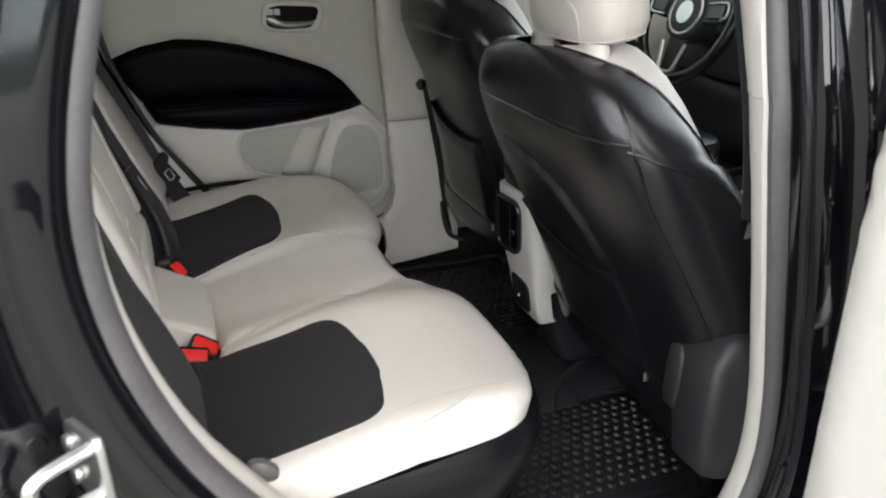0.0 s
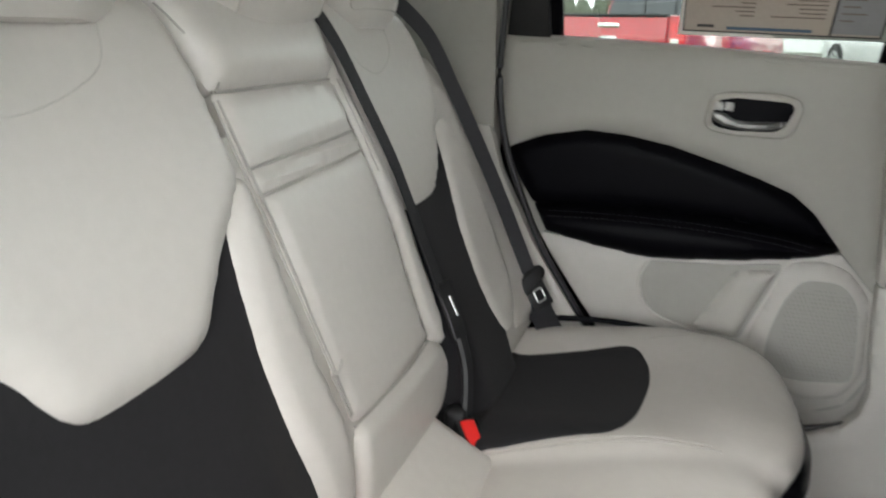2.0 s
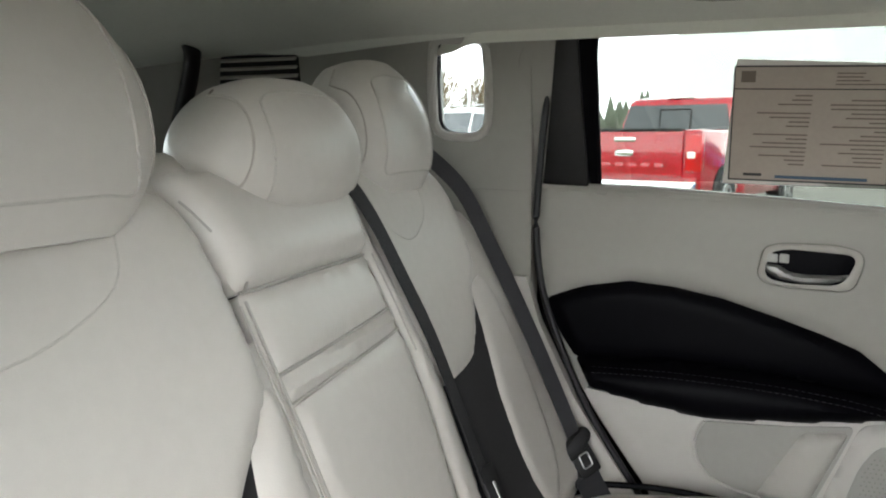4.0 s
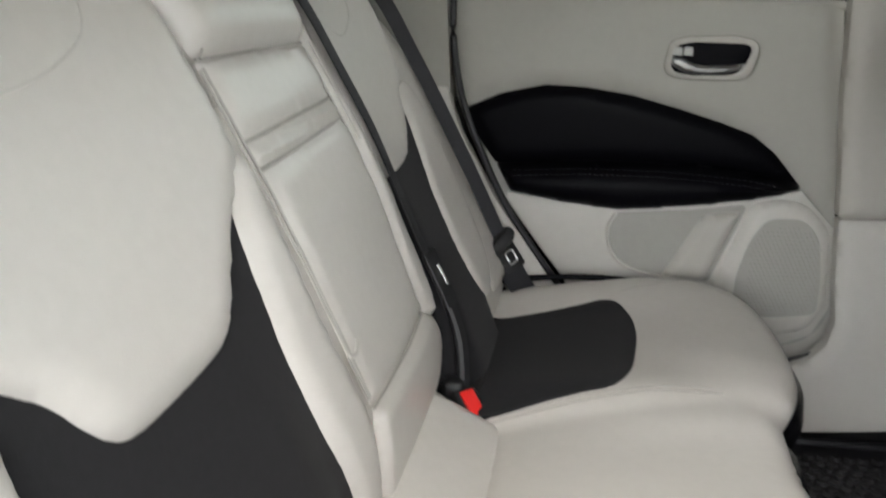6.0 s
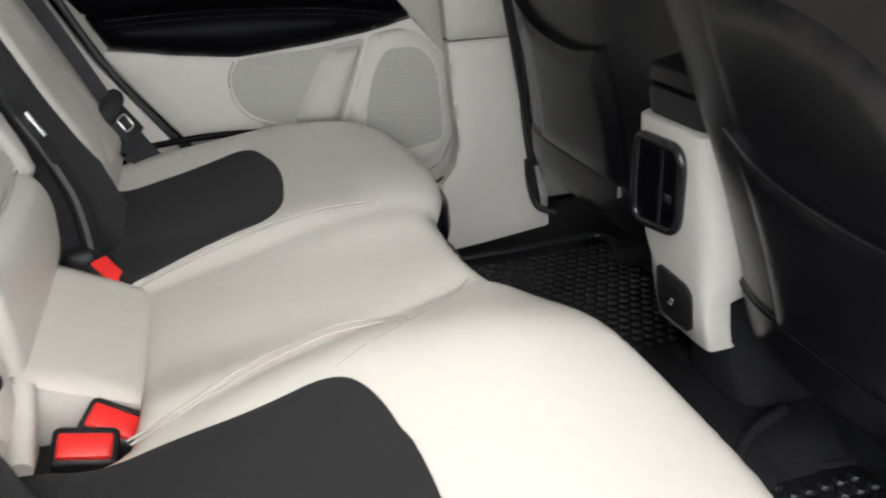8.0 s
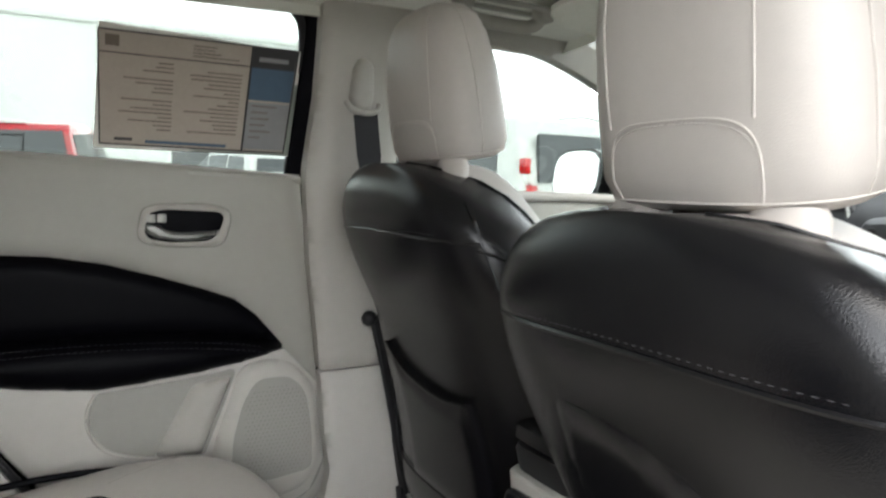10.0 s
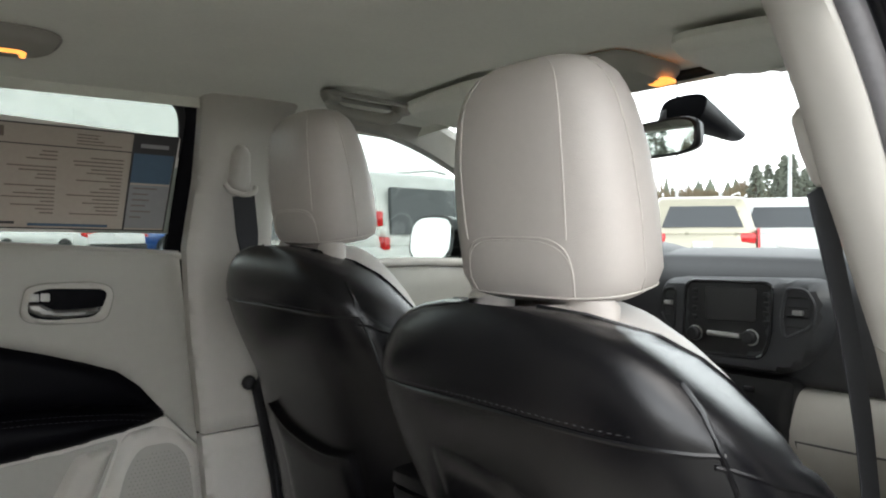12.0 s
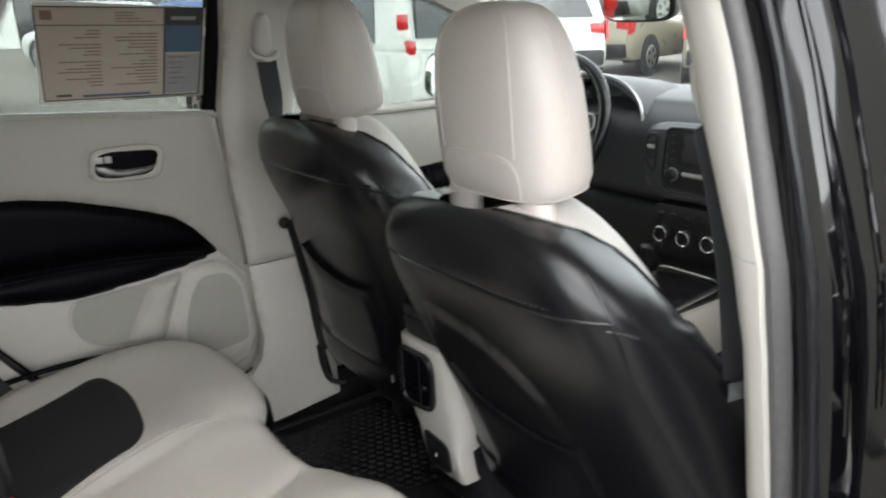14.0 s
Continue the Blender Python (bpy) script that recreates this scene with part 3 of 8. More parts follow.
up_l = [(0.165, 1.345), (0.172, 1.30), (0.178, 1.18), (0.19, 1.12), (0.212, 1.083), (0.236, 1.056), (0.30, 1.052), (0.368, 1.054), (0.388, 1.066), (0.428, 1.095), (0.450, 1.136), (0.482, 1.160), (0.505, 1.20), (0.505, 1.28), (0.475, 1.345)]
for nm, out in (("right_upper_back", up_r), ("left_upper_back", up_l)):
    part(nm, pad(chaikin(out, 2), back_base, puff=0.014, roll=0.03, res=0.011, skirt=0.03, height=0.005), M_LEATHER, bench, "light grained leather back panel")
in_r = [(-0.128, 1.15), (-0.46, 1.15), (-0.50, 1.10), (-0.50, 0.72), (-0.118, 0.72), (-0.112, 0.80), (-0.14, 0.95)]
in_l = [(0.225, 1.15), (0.47, 1.17), (0.47, 0.72), (0.215, 0.72), (0.245, 0.80), (0.258, 0.90), (0.248, 1.02)]
for nm, out in (("right_back_insert", in_r), ("left_back_insert", in_l)):
    part(nm, pad(rounded(out, 0.010, 3), back_base, puff=0.004, roll=0.03, res=0.014, skirt=0.02, height=0.002), M_CLOTH, bench, "charcoal cloth back insert")
side_i = [(-0.098, 1.180), (-0.128, 1.156), (-0.152, 1.132), (-0.162, 1.09), (-0.168, 1.038), (-0.166, 0.97), (-0.155, 0.90), (-0.136, 0.84), (-0.131, 0.80), (-0.136, 0.735), (-0.072, 0.735), (-0.069, 0.80), (-0.064, 0.88), (-0.069, 0.92), (-0.085, 0.965), (-0.102, 1.05)]
side_o = [(-0.440, 1.108), (-0.472, 1.130), (-0.507, 1.154), (-0.53, 1.10), (-0.545, 1.0), (-0.55, 0.88), (-0.55, 0.76), (-0.458, 0.755), (-0.460, 0.86), (-0.458, 0.95), (-0.450, 1.05)]
side_ol = [(0.454, 1.130), (0.484, 1.154), (0.530, 1.16), (0.555, 1.05), (0.560, 0.95), (0.555, 0.85), (0.52, 0.80), (0.455, 0.80), (0.424, 0.845), (0.411, 0.89), (0.417, 0.965), (0.437, 1.055), (0.450, 1.09)]
for nm, out in (("inner_bolster", side_i), ("outer_bolster", side_o), ("outer_bolster", side_ol)):
    part(nm, pad(chaikin(out, 2), back_base, puff=0.013 if out is not side_ol else 0.008, roll=0.026, res=0.011, skirt=0.03, height=0.004), M_LEATHER, bench, "light leather bolster")
part("centre_backing", pad(rounded([(-0.15, 1.20), (-0.12, 0.74), (0.19, 0.74), (0.185, 1.20)], 0.01), back_base, puff=0.001, roll=0.01, res=0.016, skirt=0.02, height=0.0035), M_LEATHER, bench)
part("left_backing", pad(rounded([(0.46, 1.22), (0.62, 1.20), (0.66, 0.76), (0.44, 0.76)], 0.01), back_base, puff=0.002, roll=0.01, res=0.016, skirt=0.02, height=0.001), M_LEATHER, bench)
# fold-down centre panel: header roll, upper field, strap, lower field
cen = lambda y, z: back_base(y, z) + Vector((0.006, 0, 0))
for nm, out, pf, rl_ in (("centre_header", [(-0.128, 1.352), (-0.115, 1.30), (-0.100, 1.243), (0.146, 1.243), (0.164, 1.30), (0.158, 1.352)], 0.022, 0.034),
                         ("centre_upper_field", [(-0.100, 1.2415), (-0.092, 1.1695), (0.160, 1.179), (0.148, 1.2415)], 0.0065, 0.010),
                         ("centre_strap", [(-0.092, 1.1685), (-0.090, 1.143), (0.160, 1.154), (0.162, 1.178)], 0.0075, 0.012),
                         ("centre_lower_field", [(-0.090, 1.142), (-0.083, 1.05), (-0.066, 0.965), (-0.050, 0.886), (-0.005, 0.877), (0.10, 0.881), (0.196, 0.887), (0.183, 0.96), (0.171, 1.06), (0.161, 1.153)], 0.0065, 0.010)):
    part(nm, pad(rounded(out, 0.008, 4), cen, puff=pf, roll=rl_, res=0.011, skirt=0.02), M_LEATHER, bench, "light leather centre back panel")
part("centre_side_bolster", pad(chaikin([(0.152, 1.300), (0.176, 1.300), (0.192, 1.215), (0.214, 1.13), (0.241, 1.03), (0.256, 0.94), (0.256, 0.862), (0.235, 0.862), (0.199, 0.884), (0.186, 0.96), (0.174, 1.06), (0.164, 1.155), (0.152, 1.24)], 2), back_base, puff=0.014, roll=0.022, res=0.010, skirt=0.03, height=0.002), M_LEATHER, bench, "light leather edge of the centre panel")
part("centre_lower_lip", pad(chaikin([(-0.052, 0.882), (-0.005, 0.873), (0.10, 0.876), (0.197, 0.882), (0.246, 0.866), (0.250, 0.825), (0.238, 0.785), (0.205, 0.762), (-0.05, 0.755), (-0.060, 0.76), (-0.059, 0.80)], 2), back_base, puff=0.014, roll=0.022, res=0.011, skirt=0.03, height=0.004), M_LEATHER, bench)
# seams where the header curls into the right back, and along both edges of the fold-down panel
for line in ([(-0.122, 1.318), (-0.105, 1.291), (-0.086, 1.262), (-0.088, 1.248), (-0.099, 1.239)], [(-0.108, 1.230), (-0.105, 1.15), (-0.098, 1.07), (-0.082, 0.99), (-0.068, 0.93)], [(0.158, 1.238), (0.169, 1.18), (0.175, 1.12)]):
    part("seam", tube([lift(back_base, p[0], p[1], 0.0135) for p in smooth_line([(*p, 0) for p in line], n=5)], 0.0013, 6), M_SEAM_SHADE, bench)
# seams between the centre panels: taupe tubes stand in for shaded grooves
for a_, b_ in (((-0.090, 1.169), (0.160, 1.1785)), ((-0.089, 1.1425), (0.160, 1.1535)), ((-0.098, 1.2422), (0.146, 1.2422)), ((-0.050, 0.8815), (0.10, 0.8785)), ((0.10, 0.8785), (0.196, 0.8845))):
    part("panel_seam", tube([lift(cen, a_[0] + (b_[0] - a_[0]) * k / 12, a_[1] + (b_[1] - a_[1]) * k / 12, 0.0025) for k in range(13)], 0.0018, 6), M_SEAM_SHADE, bench)
for line in ([(-0.094, 1.235), (-0.089, 1.15), (-0.081, 1.05), (-0.064, 0.965), (-0.048, 0.895)], [(0.150, 1.235), (0.161, 1.16), (0.1725, 1.06), (0.1845, 0.96), (0.197, 0.89)]):
    part("panel_seam", tube([lift(cen, p[0], p[1], 0.0025) for p in smooth_line([(*p, 0) for p in line], n=6)], 0.0016, 6), M_SEAM_SHADE, bench)
part("pull_loop", tube(smooth_line([lift(cen, *p, 0.014) for p in ((-0.086, 0.958), (-0.072, 0.954), (-0.060, 0.962))], n=4), flat=(0.005, 0.002), up=(1, 0, 0.4)), M_STITCH, bench, "small fabric pull tab")
part("panel_slot", tube([lift(cen, *p, 0.003) for p in ((-0.070, 0.950), (-0.060, 0.92), (-0.053, 0.895))], flat=(0.003, 0.003), up=(1, 0, 0.4)), M_SEAM_SHADE, bench)
part("bolt_cover", disc(lift(back_base, -0.112, 0.808, 0.012), (1, -0.35, 0.2), 0.0075, 0.006), M_BLACK_PLASTIC, bench, "black plastic bolt cover")
# arched seam below the right and left headrests
for c, w in ((-0.33, 0.125), (0.300, 0.095)):
    P = smooth_line([(c - w, 1.33, 0), (c - w * 0.98, 1.295, 0), (c - w * 0.75, 1.258, 0), (c, 1.235, 0), (c + w * 0.75, 1.258, 0), (c + w * 0.98, 1.295, 0), (c + w, 1.33, 0)], n=5)
    part("seam", tube([lift(back_base, p[0], p[1], 0.0187) for p in P], 0.0011, 6), M_STITCH, bench)
# rear side of the backrest
part("back_shell", pad(rounded([(-0.54, 1.35), (-0.54, 0.72), (0.60, 0.72), (0.60, 1.35)], 0.03), lambda y, z: back_base(y, min(z, 1.34)) + Vector((-0.10, 0, 0)), puff=0.0, res=0.05, skirt=-0.09, side=-1), M_BLACK_PLASTIC, bench, "dark backrest shell")
part("back_top", tube([Vector((back_x(1.335) - 0.055, y, 1.322)) for y in np.linspace(-0.50, 0.56, 16)], 0.042, 16), M_LEATHER, bench)
# side bolster beside the left door
lb = lambda u, v: Vector((back_x(v) - 0.030 + (u - 0.55) * 0.10, u, v))
part("door_side_bolster", pad(rounded([(0.50, 1.27), (0.58, 1.26), (0.625, 1.20), (0.665, 1.10), (0.675, 0.95), (0.678, 0.77), (0.51, 0.77), (0.50, 0.95), (0.50, 1.10)], 0.02), lb, puff=0.022, roll=0.035, res=0.014, skirt=0.04), M_LEATHER, bench)
lbr = lambda u, v: Vector((back_x(v) - 0.030 - (u + 0.535) * 0.42, u, v))
part("door_side_bolster", pad(rounded([(-0.537, 1.25), (-0.555, 1.20), (-0.575, 1.10), (-0.59, 0.95), (-0.595, 0.80), (-0.55, 0.79), (-0.548, 0.95), (-0.54, 1.10)], 0.015), lbr, puff=0.018, roll=0.03, res=0.014, skirt=0.04), M_LEATHER, bench)


def rear_headrest(c, w, h, d, kind, wings=0.0):
    """A rear headrest on its posts: a rounded cushion with a flat centre field."""
    c = Vector(c)
    hr = thing("rear_headrest", (c.x, c.y, c.z - 0.02), kind, "headrest", "rear headrests")
    lean = Vector((-0.25, 0, 1)).normalized()
    fwd = Vector((1, 0, 0.25)).normalized()
    N = 18

    def skin(t, a, grow=0.0):
        s = math.sin(math.pi * (0.06 + 0.88 * t)) ** 0.32
        top = 1 - wings * t ** 2 if wings else 1 - 0.22 * t ** 3
        ca, sa = math.cos(a), math.sin(a)
        yy = math.copysign(abs(sa) ** 0.68, sa) * (w / 2 * s * top + grow)
        xx = math.copysign(abs(ca) ** 0.80, ca) * (d / 2 * s + grow)
        return c + lean * (h * t) + fwd * xx + Vector((0, yy, 0))

    cush = part("cushion", loft([[skin(i / N, 2 * math.pi * k / 56) for k in range(56)] for i in range(N + 1)]), M_LEATHER, hr)

    def front(y, t, grow=0.0004):
        """The place on the front at y from the middle and height t."""
        half = w / 2 * math.sin(math.pi * (0.06 + 0.88 * t)) ** 0.32 * (1 - wings * t ** 2 if wings else 1 - 0.22 * t ** 3)
        return skin(t, math.asin(math.copysign(min(0.999, abs(y) / half) ** (1 / 0.68), y)), grow)

    f, lo, hi = (0.31, 0.05, 0.86) if wings else (0.29, 0.14, 0.86)
    field = [(-f * w, lo), (-f * w * 1.02, 0.3), (-f * w * 0.98, hi - 0.18), (-f * w * 0.78, hi - 0.03), (0, hi), (f * w * 0.78, hi - 0.03), (f * w * 0.98, hi - 0.18), (f * w * 1.02, 0.3), (f * w, lo)]
    if not wings:
        field += [(f * w * 0.5, lo - 0.01), (-f * w * 0.5, lo - 0.01)]
    line = smooth_line([(y, t, 0) for y, t in field], closed=not wings, n=6)
    part("field_piping", tube([front(p[0], p[1]) for p in line], 0.0014, 6, closed=not wings), M_STITCH, cush)
    for s in (-1, 1):
        side = [front(s * w * (0.43 - (0.10 * t if wings else 0.05 * t)), t) for t in np.linspace(0.03, 0.95, 24)]
        part("seam", tube(side, 0.0014, 6), M_THREAD, cush)
        part("post", tube([c + Vector((0.01, s * 0.06, 0.02)), c + Vector((0.02, s * 0.06, -0.05))], 0.007, 10), M_CHROME, hr)
    return hr


rear_headrest((-0.125, -0.282, 1.300), 0.29, 0.20, 0.13, "tall light leather rear headrest beside the door")
rear_headrest((-0.135, 0.350, 1.297), 0.275, 0.185, 0.13, "tall light leather rear headrest on the bench")
rear_headrest((-0.122, 0.062, 1.298), 0.285, 0.135, 0.14, "low rounded light leather centre headrest", wings=0.17)


# ---- rear seat belts ----
def buckle(face, normal, along, group="rear belt buckles"):
    """A buckle whose red face has its middle at face."""
    ob = thing("belt_buckle", face, "black seat belt buckle with a red release button", "buckle", group)
    z = Vector(normal).normalized()
    x = (Vector(along) - z * Vector(along).dot(z)).normalized()
    y = z.cross(x)
    m = Matrix.Translation(face) @ Matrix((x, y, z)).transposed().to_4x4()
    hs = part("housing", turn(box((-0.027, -0.017, -0.075), (0.027, 0.019, -0.001), 0.006, 3), m), M_BLACK_PLASTIC, ob)
    part("button", turn(box((-0.022, -0.0115, -0.010), (0.022, 0.0115, 0.003), 0.003, 3), m), M_RED_BUTTON, hs, "red release button")
    part("slot", turn(box((-0.022, 0.0135, -0.004), (0.022, 0.0175, -0.0005), 0.001, 1), m), M_GLOSS_BLACK, hs)
    return ob


buckle((0.112, -0.106, 0.728), (0.20, -0.55, 0.82), (0.9, -0.16, 0.0))
buckle((0.134, -0.080, 0.729), (0.30, -0.50, 0.82), (0.85, -0.45, 0.0))
buckle((0.114, 0.207, 0.746), (0.45, -0.40, 0.80), (0.72, -0.70, 0.0))

belt = thing("rear_seat_belt", (0.14, 0.62, 0.76), "black webbing seat belt with a plastic tongue beside the door", "seat belt", "rear seat belts")
run = [(-0.140, 0.520, 1.355), (-0.085, 0.545, 1.295), (-0.040, 0.566, 1.20), (0.004, 0.586, 1.10), (0.055, 0.603, 0.98), (0.100, 0.616, 0.868)]
part("webbing", tube(smooth_line(run, n=8), flat=(0.030, 0.0018), up=(0.75, -0.62, 0.2)), M_WEBBING_SHEEN, belt)
part("webbing", tube([(0.108, 0.620, 0.832), (0.13, 0.618, 0.785), (0.15, 0.615, 0.752)], flat=(0.05, 0.002), up=(0.6, -0.75, 0.2)), M_WEBBING, belt)
td, tn = Vector((0.06, -0.006, -0.095)).normalized(), Vector((0.6, -0.75, 0.2))
tn = (tn - td * tn.dot(td)).normalized()
ts_ = td.cross(tn)
ta, tb = (ts_ * 0.94 + td * 0.34).normalized(), (td * 0.94 - ts_ * 0.34).normalized()
t0 = Vector((0.103, 0.620, 0.848))
part("tongue_cover", loft([ellipse_ring(t0 + tn * h, ta * 0.035 * k, tb * 0.016 * k, 24, 2.8) for h, k in ((-0.006, 0.75), (-0.003, 1), (0.006, 1), (0.011, 0.72))]), M_BLACK_PLASTIC, belt, "black plastic tongue grip")
part("tongue", prism(rounded([(-0.021, 0.008), (0.021, 0.008), (0.021, 0.058), (-0.021, 0.058)], 0.005), plane_of(t0 + tn * 0.003, ts_, td), 0.004, 0.0008), M_BLACK_PLASTIC, belt)
part("tongue_slot", tube([t0 + ts_ * a + td * b + tn * 0.0065 for a, b in rounded([(-0.011, 0.020), (0.007, 0.020), (0.009, 0.044), (-0.009, 0.044)], 0.004)], 0.0013, 6, closed=True), M_STEEL, belt, "bright steel latch edge")
cbelt = thing("rear_seat_belt", (0.10, 0.24, 0.78), "black webbing centre seat belt lying along the backrest", "seat belt", "rear seat belts")
run = [lift(back_base, y, z, h) for y, z, h in ((0.140, 1.352, 0.02), (0.152, 1.322, 0.026), (0.170, 1.275, 0.026), (0.194, 1.20, 0.025), (0.217, 1.12, 0.023), (0.240, 1.03, 0.021), (0.254, 0.97, 0.020), (0.260, 0.93, 0.020))]
part("webbing", tube(smooth_line(run, n=6), flat=(0.044, 0.0018), up=(1, 0.15, 0.45)), M_WEBBING, cbelt)
part("tongue", tube([lift(back_base, 0.260, 0.945, 0.022), lift(back_base, 0.261, 0.90, 0.026), lift(back_base, 0.262, 0.868, 0.028)], flat=(0.030, 0.008), up=(1, -0.4, 0.45)), M_BLACK_PLASTIC, cbelt)
part("tongue_plate", tube([lift(back_base, 0.262, 0.925, 0.029), lift(back_base, 0.263, 0.896, 0.033)], flat=(0.006, 0.003), up=(1, -0.4, 0.45)), M_CHROME, cbelt, "bright steel tongue plate")
part("stalk", tube(smooth_line([(0.074, 0.262, 0.872), (0.088, 0.255, 0.83), (0.094, 0.244, 0.79), (0.096, 0.232, 0.742)], n=5), flat=(0.020, 0.014), up=(1, -0.5, 0.3)), M_BLACK_PLASTIC, cbelt)
part("lower_catch", box((0.066, 0.214, 0.72), (0.100, 0.246, 0.772), 0.010, 3), M_BLACK_PLASTIC, cbelt)


# ---- far side: rear door, pillars, front door ----
def door_base(u, v):
    """Inner face of the left doors."""
    return Vector((u, 0.702 + 0.012 * ((v - 1.0) / 0.3) ** 2 * (1 if v < 1.0 else 0.3), v))


ldoor = thing("rear_door", (0.36, 0.72, 0.62), "closed rear car door with a beige inner panel and black armrest", "car door")
edge = smooth_line([(0.004, 1.302), (0.002, 1.22), (0.006, 1.13), (0.032, 1.05), (0.10, 0.915), (0.155, 0.83), (0.215, 0.745), (0.27, 0.66), (0.35, 0.615), (0.50, 0.605), (0.63, 0.615), (0.695, 0.645), (0.722, 0.71), (0.716, 0.80), (0.706, 0.87)], n=4)
edge += [Vector(p) for p in ((0.690, 1.05), (0.672, 1.265))]
top = [Vector(p) for p in ((0.40, 1.285), (0.20, 1.297))]
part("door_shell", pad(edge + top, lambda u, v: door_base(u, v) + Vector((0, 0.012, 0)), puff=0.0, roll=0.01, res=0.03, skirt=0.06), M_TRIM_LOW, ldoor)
arm_top = [(0.028, 1.088), (0.10, 1.117), (0.178, 1.131), (0.25, 1.126), (0.332, 1.111), (0.42, 1.085), (0.489, 1.062), (0.545, 1.040), (0.585, 1.008), (0.637, 0.944)]
arm_low = [(0.60, 0.931), (0.55, 0.921), (0.45, 0.908), (0.316, 0.897), (0.21, 0.910), (0.113, 0.930)]
upper = [(0.010, 1.298), (0.008, 1.22), (0.012, 1.13), (0.026, 1.092)] + arm_top[1:] + [(0.665, 0.913), (0.7005, 0.872), (0.6855, 1.05), (0.668, 1.262), (0.40, 1.281), (0.20, 1.293)]
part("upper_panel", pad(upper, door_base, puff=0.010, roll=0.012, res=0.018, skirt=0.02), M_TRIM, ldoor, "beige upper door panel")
lower = [(0.060, 1.008)] + [(0.075, 0.985), (0.108, 0.925)] + arm_low[::-1][1:] + [(0.637, 0.939), (0.664, 0.909), (0.7015, 0.868), (0.711, 0.80), (0.716, 0.71), (0.690, 0.650), (0.63, 0.620), (0.50, 0.61), (0.35, 0.62), (0.274, 0.665), (0.220, 0.748), (0.160, 0.834), (0.104, 0.918)]
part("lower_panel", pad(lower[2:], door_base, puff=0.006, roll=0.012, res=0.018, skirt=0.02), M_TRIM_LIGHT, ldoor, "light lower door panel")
# black padded field and the armrest under it
roll_line = [(0.085, 0.985), (0.16, 0.988), (0.25, 0.992), (0.35, 0.991), (0.45, 0.984), (0.55, 0.972), (0.622, 0.957)]
part("armrest_field", pad(rounded(arm_top + roll_line[::-1] + [(0.055, 1.03)], 0.008, 3), door_base, puff=0.014, roll=0.03, res=0.014, skirt=0.02, height=0.004), M_BLACK_SOFT, ldoor, "black padded upper armrest field")
arm_ = part("armrest", pad(rounded(roll_line + [(0.637, 0.944)] + arm_low, 0.010, 3), door_base, puff=0.046, roll=0.045, res=0.010, skirt=0.02, height=0.004), M_BLACK_SOFT, ldoor, "black padded armrest")
for dz in (0.0, 0.009):
    P = [Vector(p) for p in smooth_line([(0.12, 0.978 - dz, 0), (0.25, 0.982 - dz, 0), (0.40, 0.978 - dz, 0), (0.52, 0.967 - dz, 0), (0.59, 0.955 - dz, 0)], n=6)]
    part("armrest_stitching", stitches(P, door_base, 0.008, 0.002, 0.0007, height=0.036 + dz * 0.6), M_DARK_THREAD, arm_)
# pocket: a nearly flush panel, its recess shade put into the darker colour
pk = [(0.314, 0.892), (0.300, 0.862), (0.305, 0.82), (0.335, 0.785), (0.40, 0.765), (0.49, 0.755), (0.503, 0.79), (0.53, 0.86), (0.548, 0.912), (0.45, 0.900), (0.38, 0.895)]
pck = part("pocket", pad(rounded(pk, 0.012), door_base, puff=0.001, roll=0.012, res=0.014, skirt=0.004, height=0.0072), M_TRIM_LOW, ldoor, "map pocket panel darkened for its recess shade")
part("pocket_rim", tube(smooth_line([lift(door_base, *p, 0.0085) for p in pk[:6]], n=4), 0.0035, 8), M_TRIM_LIGHT, pck)
part("pocket_rib", pad(rounded([(0.402, 0.766), (0.484, 0.760), (0.540, 0.902), (0.470, 0.892)], 0.01), door_base, puff=0.014, roll=0.022, res=0.010, skirt=0.004, height=0.0085), M_TRIM_MID, pck)
# speaker
sp = [(0.556, 0.916), (0.515, 0.80), (0.500, 0.745), (0.53, 0.675), (0.62, 0.650), (0.68, 0.665), (0.707, 0.715), (0.700, 0.80), (0.695, 0.865), (0.655, 0.912), (0.61, 0.926)]
ssu = part("speaker_surround", pad(rounded(sp, 0.02), door_base, puff=0.013, roll=0.020, res=0.012, skirt=0.01, height=0.0075), M_TRIM_LIGHT, ldoor, "light raised speaker surround")
gr = [(0.582, 0.892), (0.645, 0.892), (0.674, 0.858), (0.686, 0.78), (0.688, 0.705), (0.60, 0.694), (0.536, 0.704), (0.538, 0.78), (0.556, 0.85)]
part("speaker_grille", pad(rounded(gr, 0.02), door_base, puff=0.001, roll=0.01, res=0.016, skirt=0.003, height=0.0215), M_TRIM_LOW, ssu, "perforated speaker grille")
bm = bmesh.new()
for i in range(17):
    for j in range(22):
        u, v = 0.553 + i * 0.0079 + (j % 2) * 0.004, 0.711 + j * 0.0078
        cx, cy = 0.620, 0.79
        d = ((u - cx) / 0.062) ** 4 + ((v - cy) / 0.085) ** 4
        if d < 1:
            c = lift(door_base, u, v, 0.0226)
            ring = [bm.verts.new(c + Vector((math.cos(q) * 0.0014, 0, math.sin(q) * 0.0014))) for q in (0, 1.26, 2.51, 3.77, 5.03)]
            f = bm.faces.new(ring)
part("grille_holes", bm, M_HOLE, ssu)["kind"] = "stuff"
# handle
hz = [(0.383, 1.160), (0.392, 1.145), (0.43, 1.138), (0.515, 1.136), (0.530, 1.145), (0.541, 1.185), (0.535, 1.203), (0.50, 1.212), (0.42, 1.212), (0.392, 1.205)]
